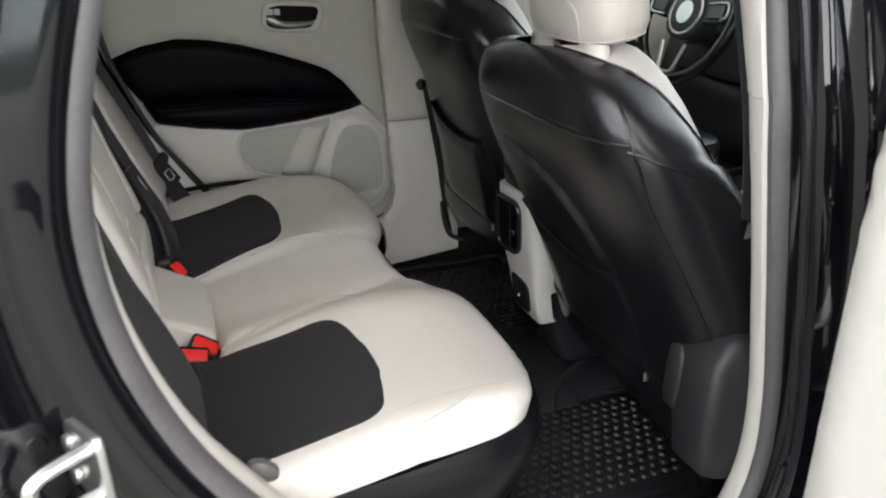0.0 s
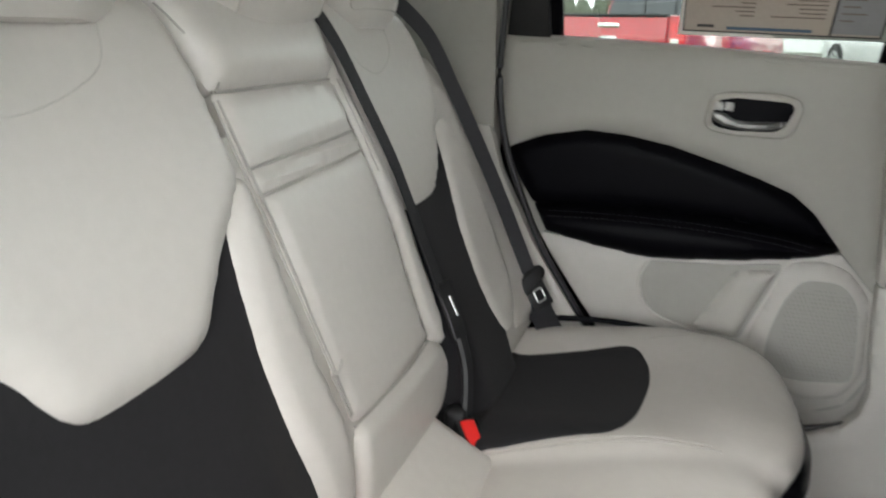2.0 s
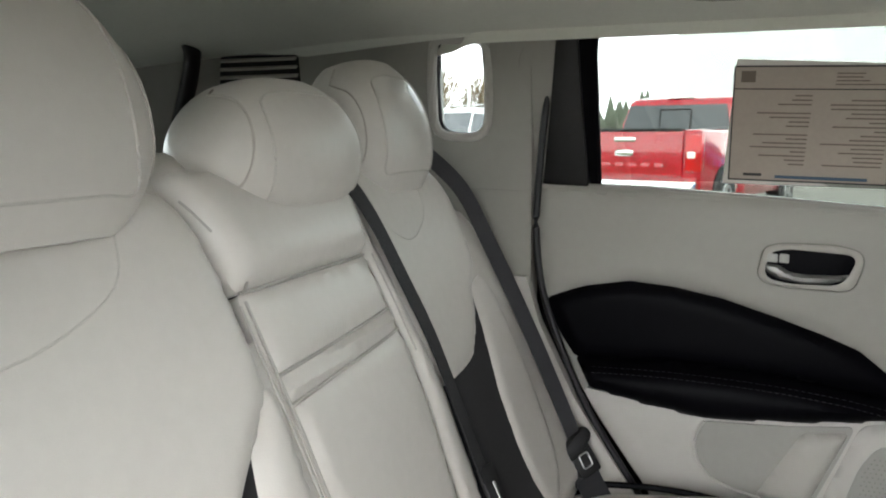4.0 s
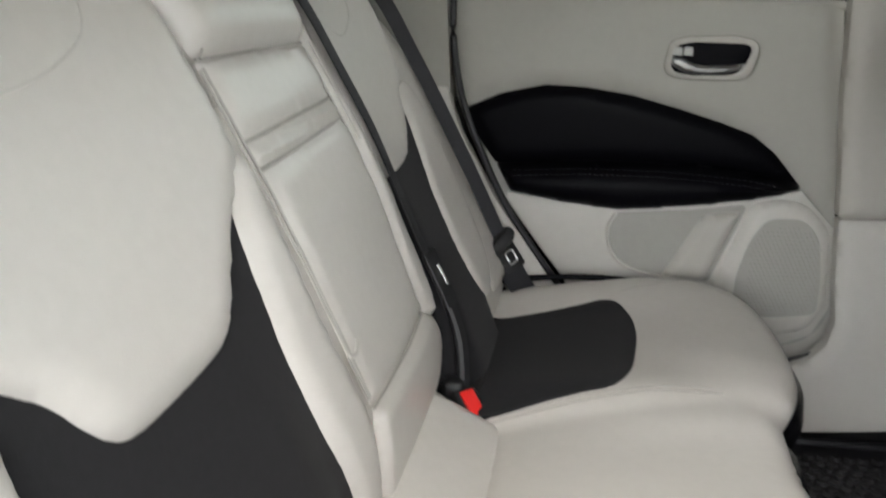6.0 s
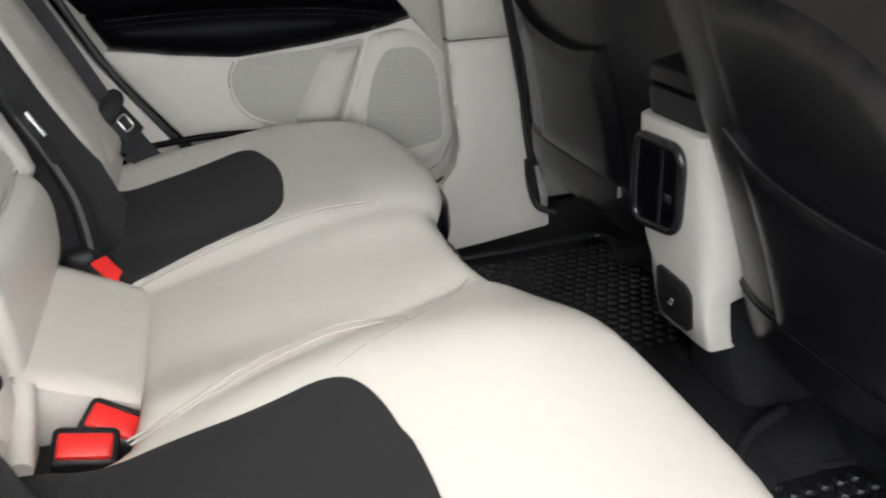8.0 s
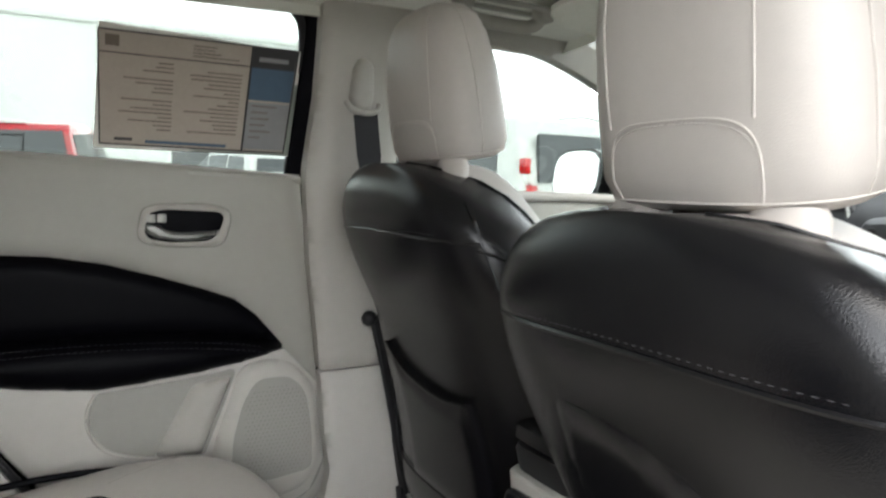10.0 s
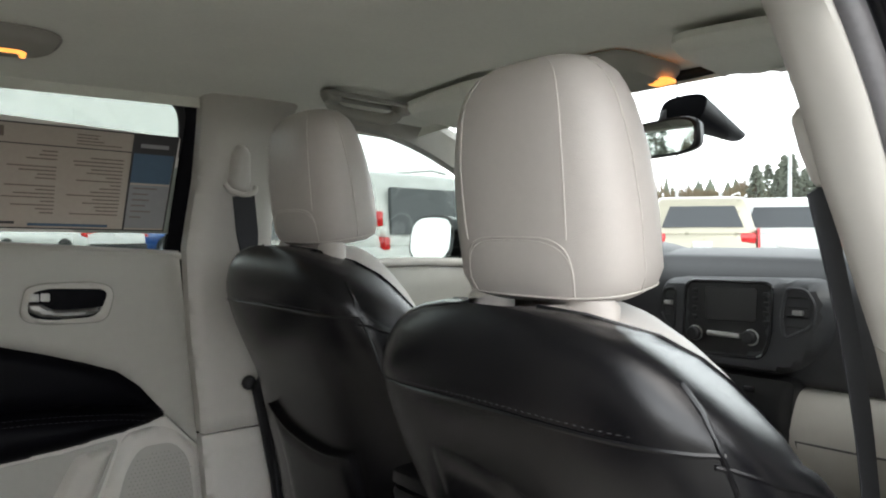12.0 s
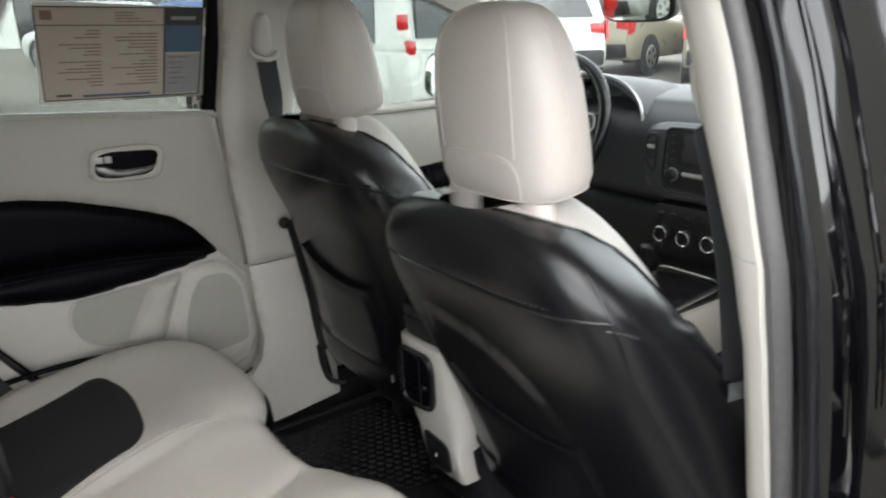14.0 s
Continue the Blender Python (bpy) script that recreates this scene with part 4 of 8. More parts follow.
hsu = part("handle_surround", pad(rounded(hz, 0.012), door_base, puff=0.006, roll=0.008, res=0.008, skirt=0.008, height=0.0125), M_TRIM_MID, ldoor, "pale door handle surround")
hc = [(0.394, 1.165), (0.402, 1.152), (0.435, 1.146), (0.500, 1.147), (0.516, 1.158), (0.528, 1.188), (0.520, 1.198), (0.43, 1.203), (0.402, 1.197)]
part("handle_cup", pad(rounded(hc, 0.010), door_base, puff=0.0015, roll=0.01, res=0.010, skirt=0.003, height=0.0192), M_BLACK_SOFT, hsu, "black handle cup")
part("lever", pad(rounded([(0.395, 1.178), (0.416, 1.176), (0.432, 1.166), (0.455, 1.163), (0.500, 1.164), (0.519, 1.166), (0.512, 1.157), (0.495, 1.151), (0.455, 1.148), (0.415, 1.154), (0.397, 1.164)], 0.004), door_base, puff=0.007, roll=0.008, res=0.005, skirt=0.004, height=0.0205), M_LEVER, hsu, "satin grey door lever")
part("surround_line", tube([lift(door_base, *p, 0.0135) for p in rounded(hz, 0.012)], 0.0011, 6, closed=True), M_HOLE, hsu)
for u0, u1 in ((0.397, 0.413), (0.415, 0.430)):
    part("lock_rocker", pad(rounded([(u0, 1.181), (u1, 1.180), (u1, 1.194), (u0 + 0.001, 1.195)], 0.002), door_base, puff=0.002, roll=0.003, res=0.004, skirt=0.003, height=0.0225), M_ROCKER, hsu, "pale grey lock rocker")
# belt-line cap, seal and window
part("sill_cap", tube([Vector((x, 0.706, 1.293 - 0.055 * max(0, x) ** 1.0 / 0.7 * 0.72)) for x in np.linspace(0.012, 0.672, 14)], 0.007, 10), M_TRIM, ldoor)


def lglass(u, v):
    """Left side glass: leans in towards the roof."""
    return Vector((u, 0.742 - 0.30 * max(0, v - 1.26) ** 1.15, v))


part("pane", prism(rounded([(0.085, 1.27), (0.70, 1.24), (0.705, 1.545), (0.66, 1.59), (0.30, 1.600), (0.085, 1.590)], 0.02), lglass, 0.004, 0), M_GLASS, ldoor).visible_shadow = False
part("division_post", prism([(0.012, 1.28), (0.098, 1.28), (0.086, 1.46), (0.080, 1.585), (0.050, 1.585), (0.030, 1.42)], lambda u, v: lglass(u, v) - Vector((0, 0.012, 0)), 0.02, 0.003), M_BLACK_PLASTIC, ldoor, "black window division post")
part("seal", tube([lift(lglass, *p, 0.010) for p in smooth_line([(0.098, 1.29, 0), (0.094, 1.45, 0), (0.094, 1.545, 0), (0.118, 1.572, 0), (0.30, 1.588, 0), (0.60, 1.592, 0), (0.645, 1.587, 0), (0.676, 1.567, 0), (0.689, 1.53, 0), (0.680, 1.40, 0), (0.668, 1.25, 0)], n=5)], flat=(0.040, 0.018), up=(0, -1, -0.3)), M_BLACK_SOFT, ldoor, "black window channel seal")
part("corner_seal", tube([lift(lglass, *p, 0.012) for p in smooth_line([(0.60, 1.570, 0), (0.640, 1.562, 0), (0.664, 1.540, 0), (0.672, 1.50, 0), (0.670, 1.45, 0)], n=5)], flat=(0.018, 0.014), up=(0, -1, -0.3)), M_RUBBER, ldoor)
part("window_head_trim", tube(smooth_line([(0.02, 0.668, 1.597), (0.20, 0.664, 1.601), (0.60, 0.662, 1.604), (0.72, 0.660, 1.598)], n=5), flat=(0.050, 0.012), up=(0, -0.9, -0.35)), M_HEADLINER, ldoor, "pale trim over the window")
part("outer_skin", pad([(-0.02, 1.29), (-0.02, 0.6), (0.76, 0.5), (0.74, 1.26)], lambda u, v: Vector((u, 0.84 - 0.05 * ((v - 0.9) / 0.4) ** 2, v)), puff=0.0, res=0.06, skirt=0.05, side=-1), M_PAINT, ldoor)

# black rubber round the door opening
dseal = thing("door_seal", (0.30, 0.69, 0.62), "black rubber door seal round the rear door opening", "seal", kind="structure")
P = [Vector((p[0] + dx, 0.690, p[1])) for p, dx in [((0.665, 1.58), 0.012), ((0.690, 1.45), 0.012), ((0.680, 1.27), 0.006), ((0.698, 1.05), 0.006), ((0.714, 0.87), 0.006)]]
P += [Vector((p[0], 0.690 - 0.004 * min(1, max(0, (p[1] - 1.0) / 0.1)), p[1])) for p in ((0.730, 0.71), (0.705, 0.635), (0.63, 0.602), (0.50, 0.59), (0.35, 0.60), (0.265, 0.650), (0.209, 0.741), (0.151, 0.828), (0.100, 0.913), (0.043, 1.047), (0.020, 1.13), (0.010, 1.22), (0.013, 1.30), (0.022, 1.42), (0.040, 1.55))]
part("rubber", tube(smooth_line(P, n=4), 0.0065, 10), M_RUBBER, dseal)


# B pillar trim, left
def lpil(u, v):
    k = min(1, max(0, (v - 0.75) / 0.8))
    return Vector((u, 0.668 - 0.022 * math.sin(max(0, min(1, (v - 1.1) / 0.5)) * 1.57) - 0.035 * max(0, (v - 1.25) / 0.33) ** 1.4 - 0.030 * max(0, (0.62 - v) / 0.12) ** 1.6, v))


bpl = thing("b_pillar_trim", (0.78, 0.66, 0.52), "beige plastic trim of the centre pillar between the doors", "pillar trim", kind="structure")
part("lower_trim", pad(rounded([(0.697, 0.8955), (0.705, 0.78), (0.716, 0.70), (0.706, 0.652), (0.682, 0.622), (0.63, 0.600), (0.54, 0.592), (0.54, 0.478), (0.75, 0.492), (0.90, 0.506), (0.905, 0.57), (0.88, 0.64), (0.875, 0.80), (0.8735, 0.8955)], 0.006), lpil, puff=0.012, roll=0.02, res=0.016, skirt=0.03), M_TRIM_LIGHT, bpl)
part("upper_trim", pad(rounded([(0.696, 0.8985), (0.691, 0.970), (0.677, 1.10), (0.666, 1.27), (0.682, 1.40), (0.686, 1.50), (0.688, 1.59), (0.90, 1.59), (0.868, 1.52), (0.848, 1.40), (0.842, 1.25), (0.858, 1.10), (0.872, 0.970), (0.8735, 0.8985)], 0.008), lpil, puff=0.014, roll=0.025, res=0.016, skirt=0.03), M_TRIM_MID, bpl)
part("door_inner_edge", pad(rounded([(0.24, 0.50), (0.80, 0.50), (0.80, 0.74), (0.24, 0.74)], 0.03), lambda u, v: Vector((u, 0.742, v)), puff=0.0, roll=0.01, res=0.04, skirt=0.02), M_TRIM_LIGHT, ldoor)
part("sill_plate", pad(rounded([(0.20, 0.700), (1.9, 0.700), (1.9, 0.82), (0.20, 0.82)], 0.02), flat(0.500), puff=0.010, roll=0.02, res=0.05, skirt=0.10), M_BLACK_PLASTIC, bpl, "black door sill")

# driver's belt on the pillar
db = thing("front_seat_belt", (0.76, 0.60, 0.55), "black front seat belt with a beige height adjuster on the pillar", "seat belt", "front seat belts")
gd = lambda u, v: Vector((u, 0.640 - 0.02 * max(0, (v - 1.3) / 0.2), v))
part("adjuster", pad(rounded([(0.735, 1.40), (0.740, 1.46), (0.752, 1.478), (0.770, 1.478), (0.784, 1.46), (0.786, 1.40), (0.775, 1.375), (0.748, 1.375)], 0.008), gd, puff=0.024, roll=0.018, res=0.0045, skirt=0.02), M_TRIM_MID, db, "beige belt height adjuster")
part("guide", tube(smooth_line([(0.728, 0.612, 1.396), (0.736, 0.604, 1.383), (0.760, 0.598, 1.376), (0.782, 0.600, 1.381), (0.789, 0.608, 1.392)], n=5), 0.0055, 8), M_TRIM_MID, db)
part("webbing", tube(smooth_line([(0.760, 0.600, 1.374), (0.768, 0.602, 1.30), (0.785, 0.606, 1.15), (0.812, 0.614, 0.95), (0.84, 0.628, 0.72), (0.872, 0.640, 0.57)], n=6), flat=(0.046, 0.0018), up=lambda i: Vector((min(1, max(0, (i - 6) / 6)), -1 + 0.9 * min(1, max(0, (i - 6) / 6)), 0))), M_WEBBING, db)
part("floor_hook", tube(smooth_line([(0.845, 0.632, 0.66), (0.852, 0.630, 0.60), (0.866, 0.622, 0.560), (0.90, 0.610, 0.545)], n=5), 0.007, 8), M_BLACK_PLASTIC, db)

# C pillar and cargo side
cpl = thing("c_pillar_trim", (-0.2, 0.66, 0.7), "beige rear quarter trim with a small window behind the rear door", "pillar trim", kind="structure")

part("pillar_edge", prism([(-0.07, 1.26), (0.016, 1.26), (0.034, 1.42), (0.056, 1.59), (-0.07, 1.59)], lambda u, v: Vector((u, 0.736 - 0.30 * max(0, v - 1.26) ** 1.15, v)), 0.02, 0.002), M_TRIM, cpl)


def lquart(u, v):
    return Vector((u, 0.690 - 0.035 * max(0, (v - 1.2) / 0.36) ** 1.6 - 0.10 * max(0, (-0.25 - u) / 0.5) ** 1.3, v))


def holed(out, hole, base, parent, name, material, res=0.03, depth=0.03):
    """A trim panel with an opening through it: four strips round the hole."""
    (u0, v0), (u1, v1) = hole
    us, vs = [p[0] for p in out], [p[1] for p in out]
    a0, a1, b0, b1 = min(us), max(us), min(vs), max(vs)
    bms = []
    for q in (((a0, b0), (u0, b1)), ((u1, b0), (a1, b1)), ((u0, b0), (u1, v0)), ((u0, v1), (u1, b1))):
        (x0, y0), (x1, y1) = q
        bms.append(pad([(x0, y0), (x1, y0), (x1, y1), (x0, y1)], base, puff=0, roll=0.01, res=res, skirt=depth))
    return part(name, join(*bms), material, parent)


holed([(-0.85, 0.45), (0.0, 1.58)], ((-0.185, 1.385), (-0.080, 1.552)), lquart, cpl, "quarter_panel", M_TRIM, 0.03, 0.06)
part("panel_joint", tube([lift(lquart, u, 1.285 - 0.02 * u, 0.0005) for u in np.linspace(-0.15, -0.01, 6)], 0.0012, 6), M_TRIM_LOW, cpl)
part("lower_edge_trim", pad([(-0.004, 1.13), (-0.10, 1.13), (-0.05, 0.9), (0.10, 0.75), (0.16, 0.62), (0.25, 0.62), (0.203, 0.741), (0.145, 0.828), (0.089, 0.913), (0.021, 1.047)], lambda u, v: Vector((u, 0.676, v)), puff=0.008, roll=0.015, res=0.02, skirt=0.03), M_TRIM_LIGHT, cpl)
qrim = [(-0.185, 1.40), (-0.165, 1.382), (-0.100, 1.380), (-0.080, 1.40), (-0.076, 1.47), (-0.082, 1.552), (-0.180, 1.556), (-0.188, 1.47)]
part("window_rim", tube([lift(lquart, *p, -0.004) for p in rounded(qrim, 0.02)], 0.009, 8, closed=True), M_TRIM_LIGHT, cpl)
part("window_seal", tube([lift(lquart, *p, -0.035) for p in rounded(qrim, 0.02)], 0.006, 8, closed=True), M_RUBBER, cpl)
part("quarter_pane", prism([(-0.23, 1.36), (-0.04, 1.36), (-0.04, 1.60), (-0.23, 1.60)], lambda u, v: lquart(u, v) + Vector((0, 0.05, 0)), 0.004, 0), M_GLASS_DARK, cpl).visible_shadow = False
part("oval_button", tube(smooth_line([lift(lquart, *p, 0.001) for p in ((-0.022, 1.50), (-0.018, 1.525), (-0.010, 1.535))], n=4), 0.0012, 6), M_TRIM_LOW, cpl)
dp = thing("cargo_vent", (-0.52, 0.58, 1.45), "slatted beige air vent high on the cargo side trim", "vent")
dpb = lambda u, v: lquart(u, v)
part("recess", pad(rounded([(-0.605, 1.44), (-0.44, 1.44), (-0.44, 1.535), (-0.59, 1.535)], 0.008), dpb, puff=0.001, roll=0.005, res=0.02, skirt=0.0, height=0.002), M_BLACK_PLASTIC, dp, "dark vent opening")
for k in range(6):
    z = 1.447 + k * 0.0155
    part("slat", tube([lift(dpb, -0.600 + 0.002 * k, z, 0.006), lift(dpb, -0.444, z + 0.004, 0.006)], flat=(0.009, 0.004), up=(0, -0.6, 0.8)), M_TRIM_LIGHT, dp)
# tailgate
tg = thing("tailgate", (-0.85, YC, 0.7), "dark tailgate with a sloping rear window and black seal", "tailgate")
tgb = lambda u, v: Vector((-0.80 - 0.16 * (v - 1.2), u, v))
part("lower_panel", pad([(-0.55, 0.45), (0.65, 0.45), (0.62, 1.22), (-0.52, 1.22)], tgb, puff=0.01, roll=0.03, res=0.05, skirt=0.05), M_TRIM_LOW, tg)
part("side_frame", pad([(0.50, 1.21), (0.63, 1.21), (0.58, 1.57), (0.44, 1.57)], tgb, puff=0.01, roll=0.02, res=0.03, skirt=0.03), M_TRIM_LOW, tg)
part("side_frame", pad([(-0.53, 1.21), (-0.40, 1.21), (-0.34, 1.57), (-0.48, 1.57)], tgb, puff=0.01, roll=0.02, res=0.03, skirt=0.03), M_TRIM_LOW, tg)
part("rear_pane", prism([(-0.44, 1.20), (0.54, 1.20), (0.48, 1.58), (-0.38, 1.58)], lambda u, v: tgb(u, v) + Vector((-0.02, 0, 0)), 0.005, 0), M_GLASS_DARK, tg).visible_shadow = False
part("tailgate_seal", tube(smooth_line([(-0.735, 0.585, 1.22), (-0.715, 0.59, 1.34), (-0.66, 0.575, 1.45), (-0.615, 0.545, 1.535), (-0.60, 0.49, 1.565)], n=5), 0.016, 10), M_RUBBER, tg, "black rubber tailgate seal")
cf = thing("cargo_floor", (-0.45, YC, 0.66), "dark cargo floor behind the rear bench", "floor", kind="structure")
part("board", box((-0.84, -0.56, 0.62), (-0.10, 0.66, 0.66), 0.01), M_CARPET, cf)

# left front door
fd = thing("front_door", (1.25, 0.74, 0.6), "closed front car door with a beige inner panel", "car door")
fdb = lambda u, v: Vector((u, 0.715 + 0.02 * ((v - 0.95) / 0.3) ** 2, v))
part("door_panel", pad(rounded([(0.88, 0.52), (1.70, 0.52), (1.72, 1.215), (0.86, 1.225)], 0.03), fdb, puff=0.012, roll=0.02, res=0.04, skirt=0.06), M_TRIM, fd)
part("door_armrest", pad(rounded([(0.90, 0.98), (1.2, 1.06), (1.5, 1.08), (1.58, 1.0), (1.4, 0.92), (0.92, 0.90)], 0.03), fdb, puff=0.05, roll=0.05, res=0.025, skirt=0.02, height=0.01), M_BLACK_SOFT, fd, "black padded armrest")
part("outer_skin", pad([(0.77, 0.5), (1.9, 0.5), (1.95, 1.17), (0.75, 1.235)], lambda u, v: Vector((u, 0.85 - 0.05 * ((v - 0.9) / 0.4) ** 2, v)), puff=0.0, res=0.08, skirt=0.05, side=-1), M_PAINT, fd)
part("pane", prism([(0.84, 1.20), (1.62, 1.18), (1.48, 1.38), (1.15, 1.57), (0.90, 1.60)], lglass, 0.004, 0), M_GLASS, fd).visible_shadow = False
part("seal", tube([lift(lglass, *p, 0.012) for p in smooth_line([(0.872, 1.22, 0), (0.872, 1.50, 0), (0.888, 1.553, 0), (0.93, 1.572, 0), (1.08, 1.563, 0), (1.22, 1.528, 0), (1.36, 1.466, 0), (1.50, 1.365, 0), (1.62, 1.245, 0)], n=5)], flat=(0.018, 0.014), up=(0, -1, -0.3)), M_RUBBER, fd)
part("sill_cap", tube([(0.88, 0.722, 1.228), (1.3, 0.722, 1.226), (1.62, 0.722, 1.212)], 0.011, 10), M_TRIM_LIGHT, fd)


# ---- front seats ----
# the lean and the half width of a front backrest over its height
LEAN = np.polyfit((0.52, 0.60, 0.70, 0.80, 0.90, 1.00, 1.05, 1.10, 1.15, 1.20, 1.236), (0.872, 0.846, 0.811, 0.770, 0.724, 0.668, 0.638, 0.615, 0.603, 0.600, 0.605), 5)
WIDE = np.polyfit((0.50, 0.60, 0.70, 0.80, 0.90, 1.00, 1.08, 1.16, 1.24), (0.276, 0.288, 0.292, 0.286, 0.270, 0.252, 0.243, 0.239, 0.236), 4)


def front_seat(yc, dx, dz, outer, label, upright=0.0):
    """A front seat seen from behind: black shell, light front, pocket, headrest on posts."""
    seat = thing("bucket_seat", (0.95 + dx, yc, 0.40 + dz), label, "car seat", "front seats")

    def width(z):
        z -= dz
        w = float(np.polyval(WIDE, z))
        if z > 1.07:
            k = min(1, (z - 1.07) / 0.166)
            w *= max(0.0, 1 - k ** 3.2) ** (1 / 3.2)
        return w

    def rear_x(z):
        return float(np.polyval(LEAN, min(1.236, max(0.52, z - dz)))) + dx - upright * max(0, 1.0 - (z - dz))

    def depth(z):
        k = min(1, max(0, (z - dz - 1.02) / 0.216))
        return 0.125 + 0.105 * math.sqrt(max(0, 1 - k ** 3.2))

    def skin(z, a, grow=0.0):
        w, d = width(z) + grow, depth(z) + 2 * grow
        s, c = math.sin(a), math.cos(a)
        y = math.copysign(abs(s) ** 0.62, s) * w
        x = rear_x(z) - grow + d / 2 * (1 - math.copysign(abs(c) ** 0.62, c))
        y *= 1 + 0.09 * (0.5 - 0.5 * c) * min(1, max(0, (1.16 - z + dz) / 0.10))
        if outer > 0 and y > 0:
            y *= 1 + 0.11 * min(1, max(0, (1.04 - z + dz) / 0.16))
        x += 0.045 * (abs(y) / 0.27) ** 3 * (0.5 - 0.5 * c) * (1 if z - dz < 1.15 else 0.5)
        fr = 0.5 - 0.5 * math.copysign(abs(c) ** 0.62, c)
        z -= fr * (0.062 if y < 0 else 0.025) * min(1, max(0, abs(y) - 0.05) / 0.14) ** 1.4 * min(1, max(0, (z - dz - 0.95) / 0.2))
        return Vector((x, yc + y, z))

    zs = [0.645, 0.66, 0.68, 0.70, 0.73, 0.78, 0.83, 0.88, 0.93, 0.98, 1.005, 1.03, 1.06, 1.085, 1.10, 1.11, 1.12, 1.13, 1.14, 1.15, 1.16, 1.175, 1.195, 1.21, 1.220, 1.228, 1.2335, 1.2356]
    zs = [z + dz for z in zs]

    def A(z):
        """How far the black back wraps round the side: less at the shoulders, fully below them."""
        return radians(float(np.interp(z - dz, (0.98, 1.05, 1.10, 1.16, 1.20, 1.222, 1.232, 1.236), (138, 134, 130, 122, 114, 104, 88, 60))))

    n = 64
    part("backrest_rear", loft([[skin(z, -A(z) + 2 * A(z) * k / n) for k in range(n + 1)] for z in zs], cap=False, closed=False), M_BLACK_LEATHER, seat, "black leather seat back")
    part("backrest_front", loft([[skin(z, A(z) + (2 * math.pi - 2 * A(z)) * k / n) for k in range(n + 1)] for z in zs], cap=False, closed=False), M_LEATHER_SHADED, seat, "light leather front of the backrest")
    for s in (-1, 1):
        part("edge_piping", tube([skin(z, s * A(z), 0.0006) for z in zs[3:]], 0.0020, 6), M_BLACK_LEATHER, seat)
        part("side_seam", tube([skin(z + dz, s * radians(float(np.interp(z, (0.6, 1.06, 1.2), (58, 60, 70)))), 0.0004) for z in (0.72, 0.84, 0.96, 1.06, 1.11, 1.15, 1.18, 1.20)], 0.0024, 6), M_BLACK_LEATHER, seat)

    def rear(u, v):
        lo, hi = 0.0, math.pi / 2
        for _ in range(22):
            a = (lo + hi) / 2
            if abs(skin(v, math.copysign(a, u - yc)).y - yc) < abs(u - yc):
                lo = a
            else:
                hi = a
        return Vector((skin(v, math.copysign(lo, u - yc)).x, u, v))

    # yoke seam with its thread
    line = [(yc + 0.228 - 0.448 * k / 30, 1.134 + dz + 0.006 * math.cos((k - 15) / 15 * 1.5)) for k in range(31)]
    part("yoke_seam", tube([lift(rear, p[0], p[1], 0.0004, -1) for p in line], 0.0024, 6), M_BLACK_LEATHER, seat)
    part("yoke_stitching", stitches([(p[0], p[1] + 0.007) for p in line], rear, 0.0045, 0.0035, 0.0004, -1, 0.0005), M_GREY_THREAD, seat)
    # raised back field and the map pocket on it
    fo = [(0.118, 1.048), (0.105, 1.078), (0.05, 1.076), (-0.01, 1.064), (-0.062, 1.036), (-0.092, 0.99), (-0.110, 0.93), (-0.120, 0.80), (-0.124, 0.71), (0.142, 0.71), (0.136, 0.80), (0.128, 0.95)]
    if outer < 0:
        part("back_field", pad(rounded([(yc + a, b + dz) for a, b in fo], 0.02), rear, puff=0.006, roll=0.014, res=0.014, skirt=0.01, side=-1), M_BLACK_LEATHER, seat)
    po = smooth_line([(0.130, 0.950, 0), (0.09, 0.918, 0), (0.02, 0.900, 0), (-0.05, 0.896, 0), (-0.113, 0.905, 0)], n=5)
    part("map_pocket", pad([(yc + p[0], p[1] + dz) for p in po] + [(yc - 0.121, 0.80 + dz), (yc - 0.120, 0.712 + dz), (yc + 0.145, 0.712 + dz), (yc + 0.139, 0.80 + dz)], rear, puff=0.006, roll=0.03, res=0.014, skirt=0.012, side=-1, height=0.007), M_BLACK_LEATHER, seat, "black leather map pocket")
    part("pocket_hem", tube([lift(rear, yc + p[0], p[1] + dz, 0.0095, -1) for p in po], 0.0030, 8), M_BLACK_LEATHER, seat)
    # lower valance and cushion
    vrow = lambda z, g: [skin(z + dz, radians(-112 + 224 * k / n), g) for k in range(n + 1)]
    val = part("lower_valance", loft([vrow(z, g) for z, g in ((0.712, -0.002), (0.708, 0.003), (0.69, 0.004), (0.655, 0.004), (0.635, 0.001), (0.628, -0.006), (0.632, -0.02))], cap=False, closed=False), M_BLACK_LEATHER, seat, "black leather skirt below the map pocket")
    part("valance_seam", tube([p for p in vrow(0.703, 0.0038)], 0.0013, 6), M_BLACK_LEATHER, val)
    part("pocket_seam", tube([lift(rear, yc - 0.118 + 0.003 * k, 0.89 - 0.022 * k + dz, 0.0005, -1) for k in range(9)] if outer < 0 else [lift(rear, yc + 0.142, 0.89 - 0.02 * k + dz, 0.0005, -1) for k in range(9)], 0.0016, 6), M_BLACK_LEATHER, seat)
    shoulder = [skin(z + dz, radians(-a), 0.0005) for z, a in ((1.136, 60), (1.136, 66), (1.132, 74), (1.126, 83), (1.118, 92), (1.112, 99))]
    part("shoulder_seam", tube(shoulder, 0.0022, 6), M_BLACK_LEATHER, seat)
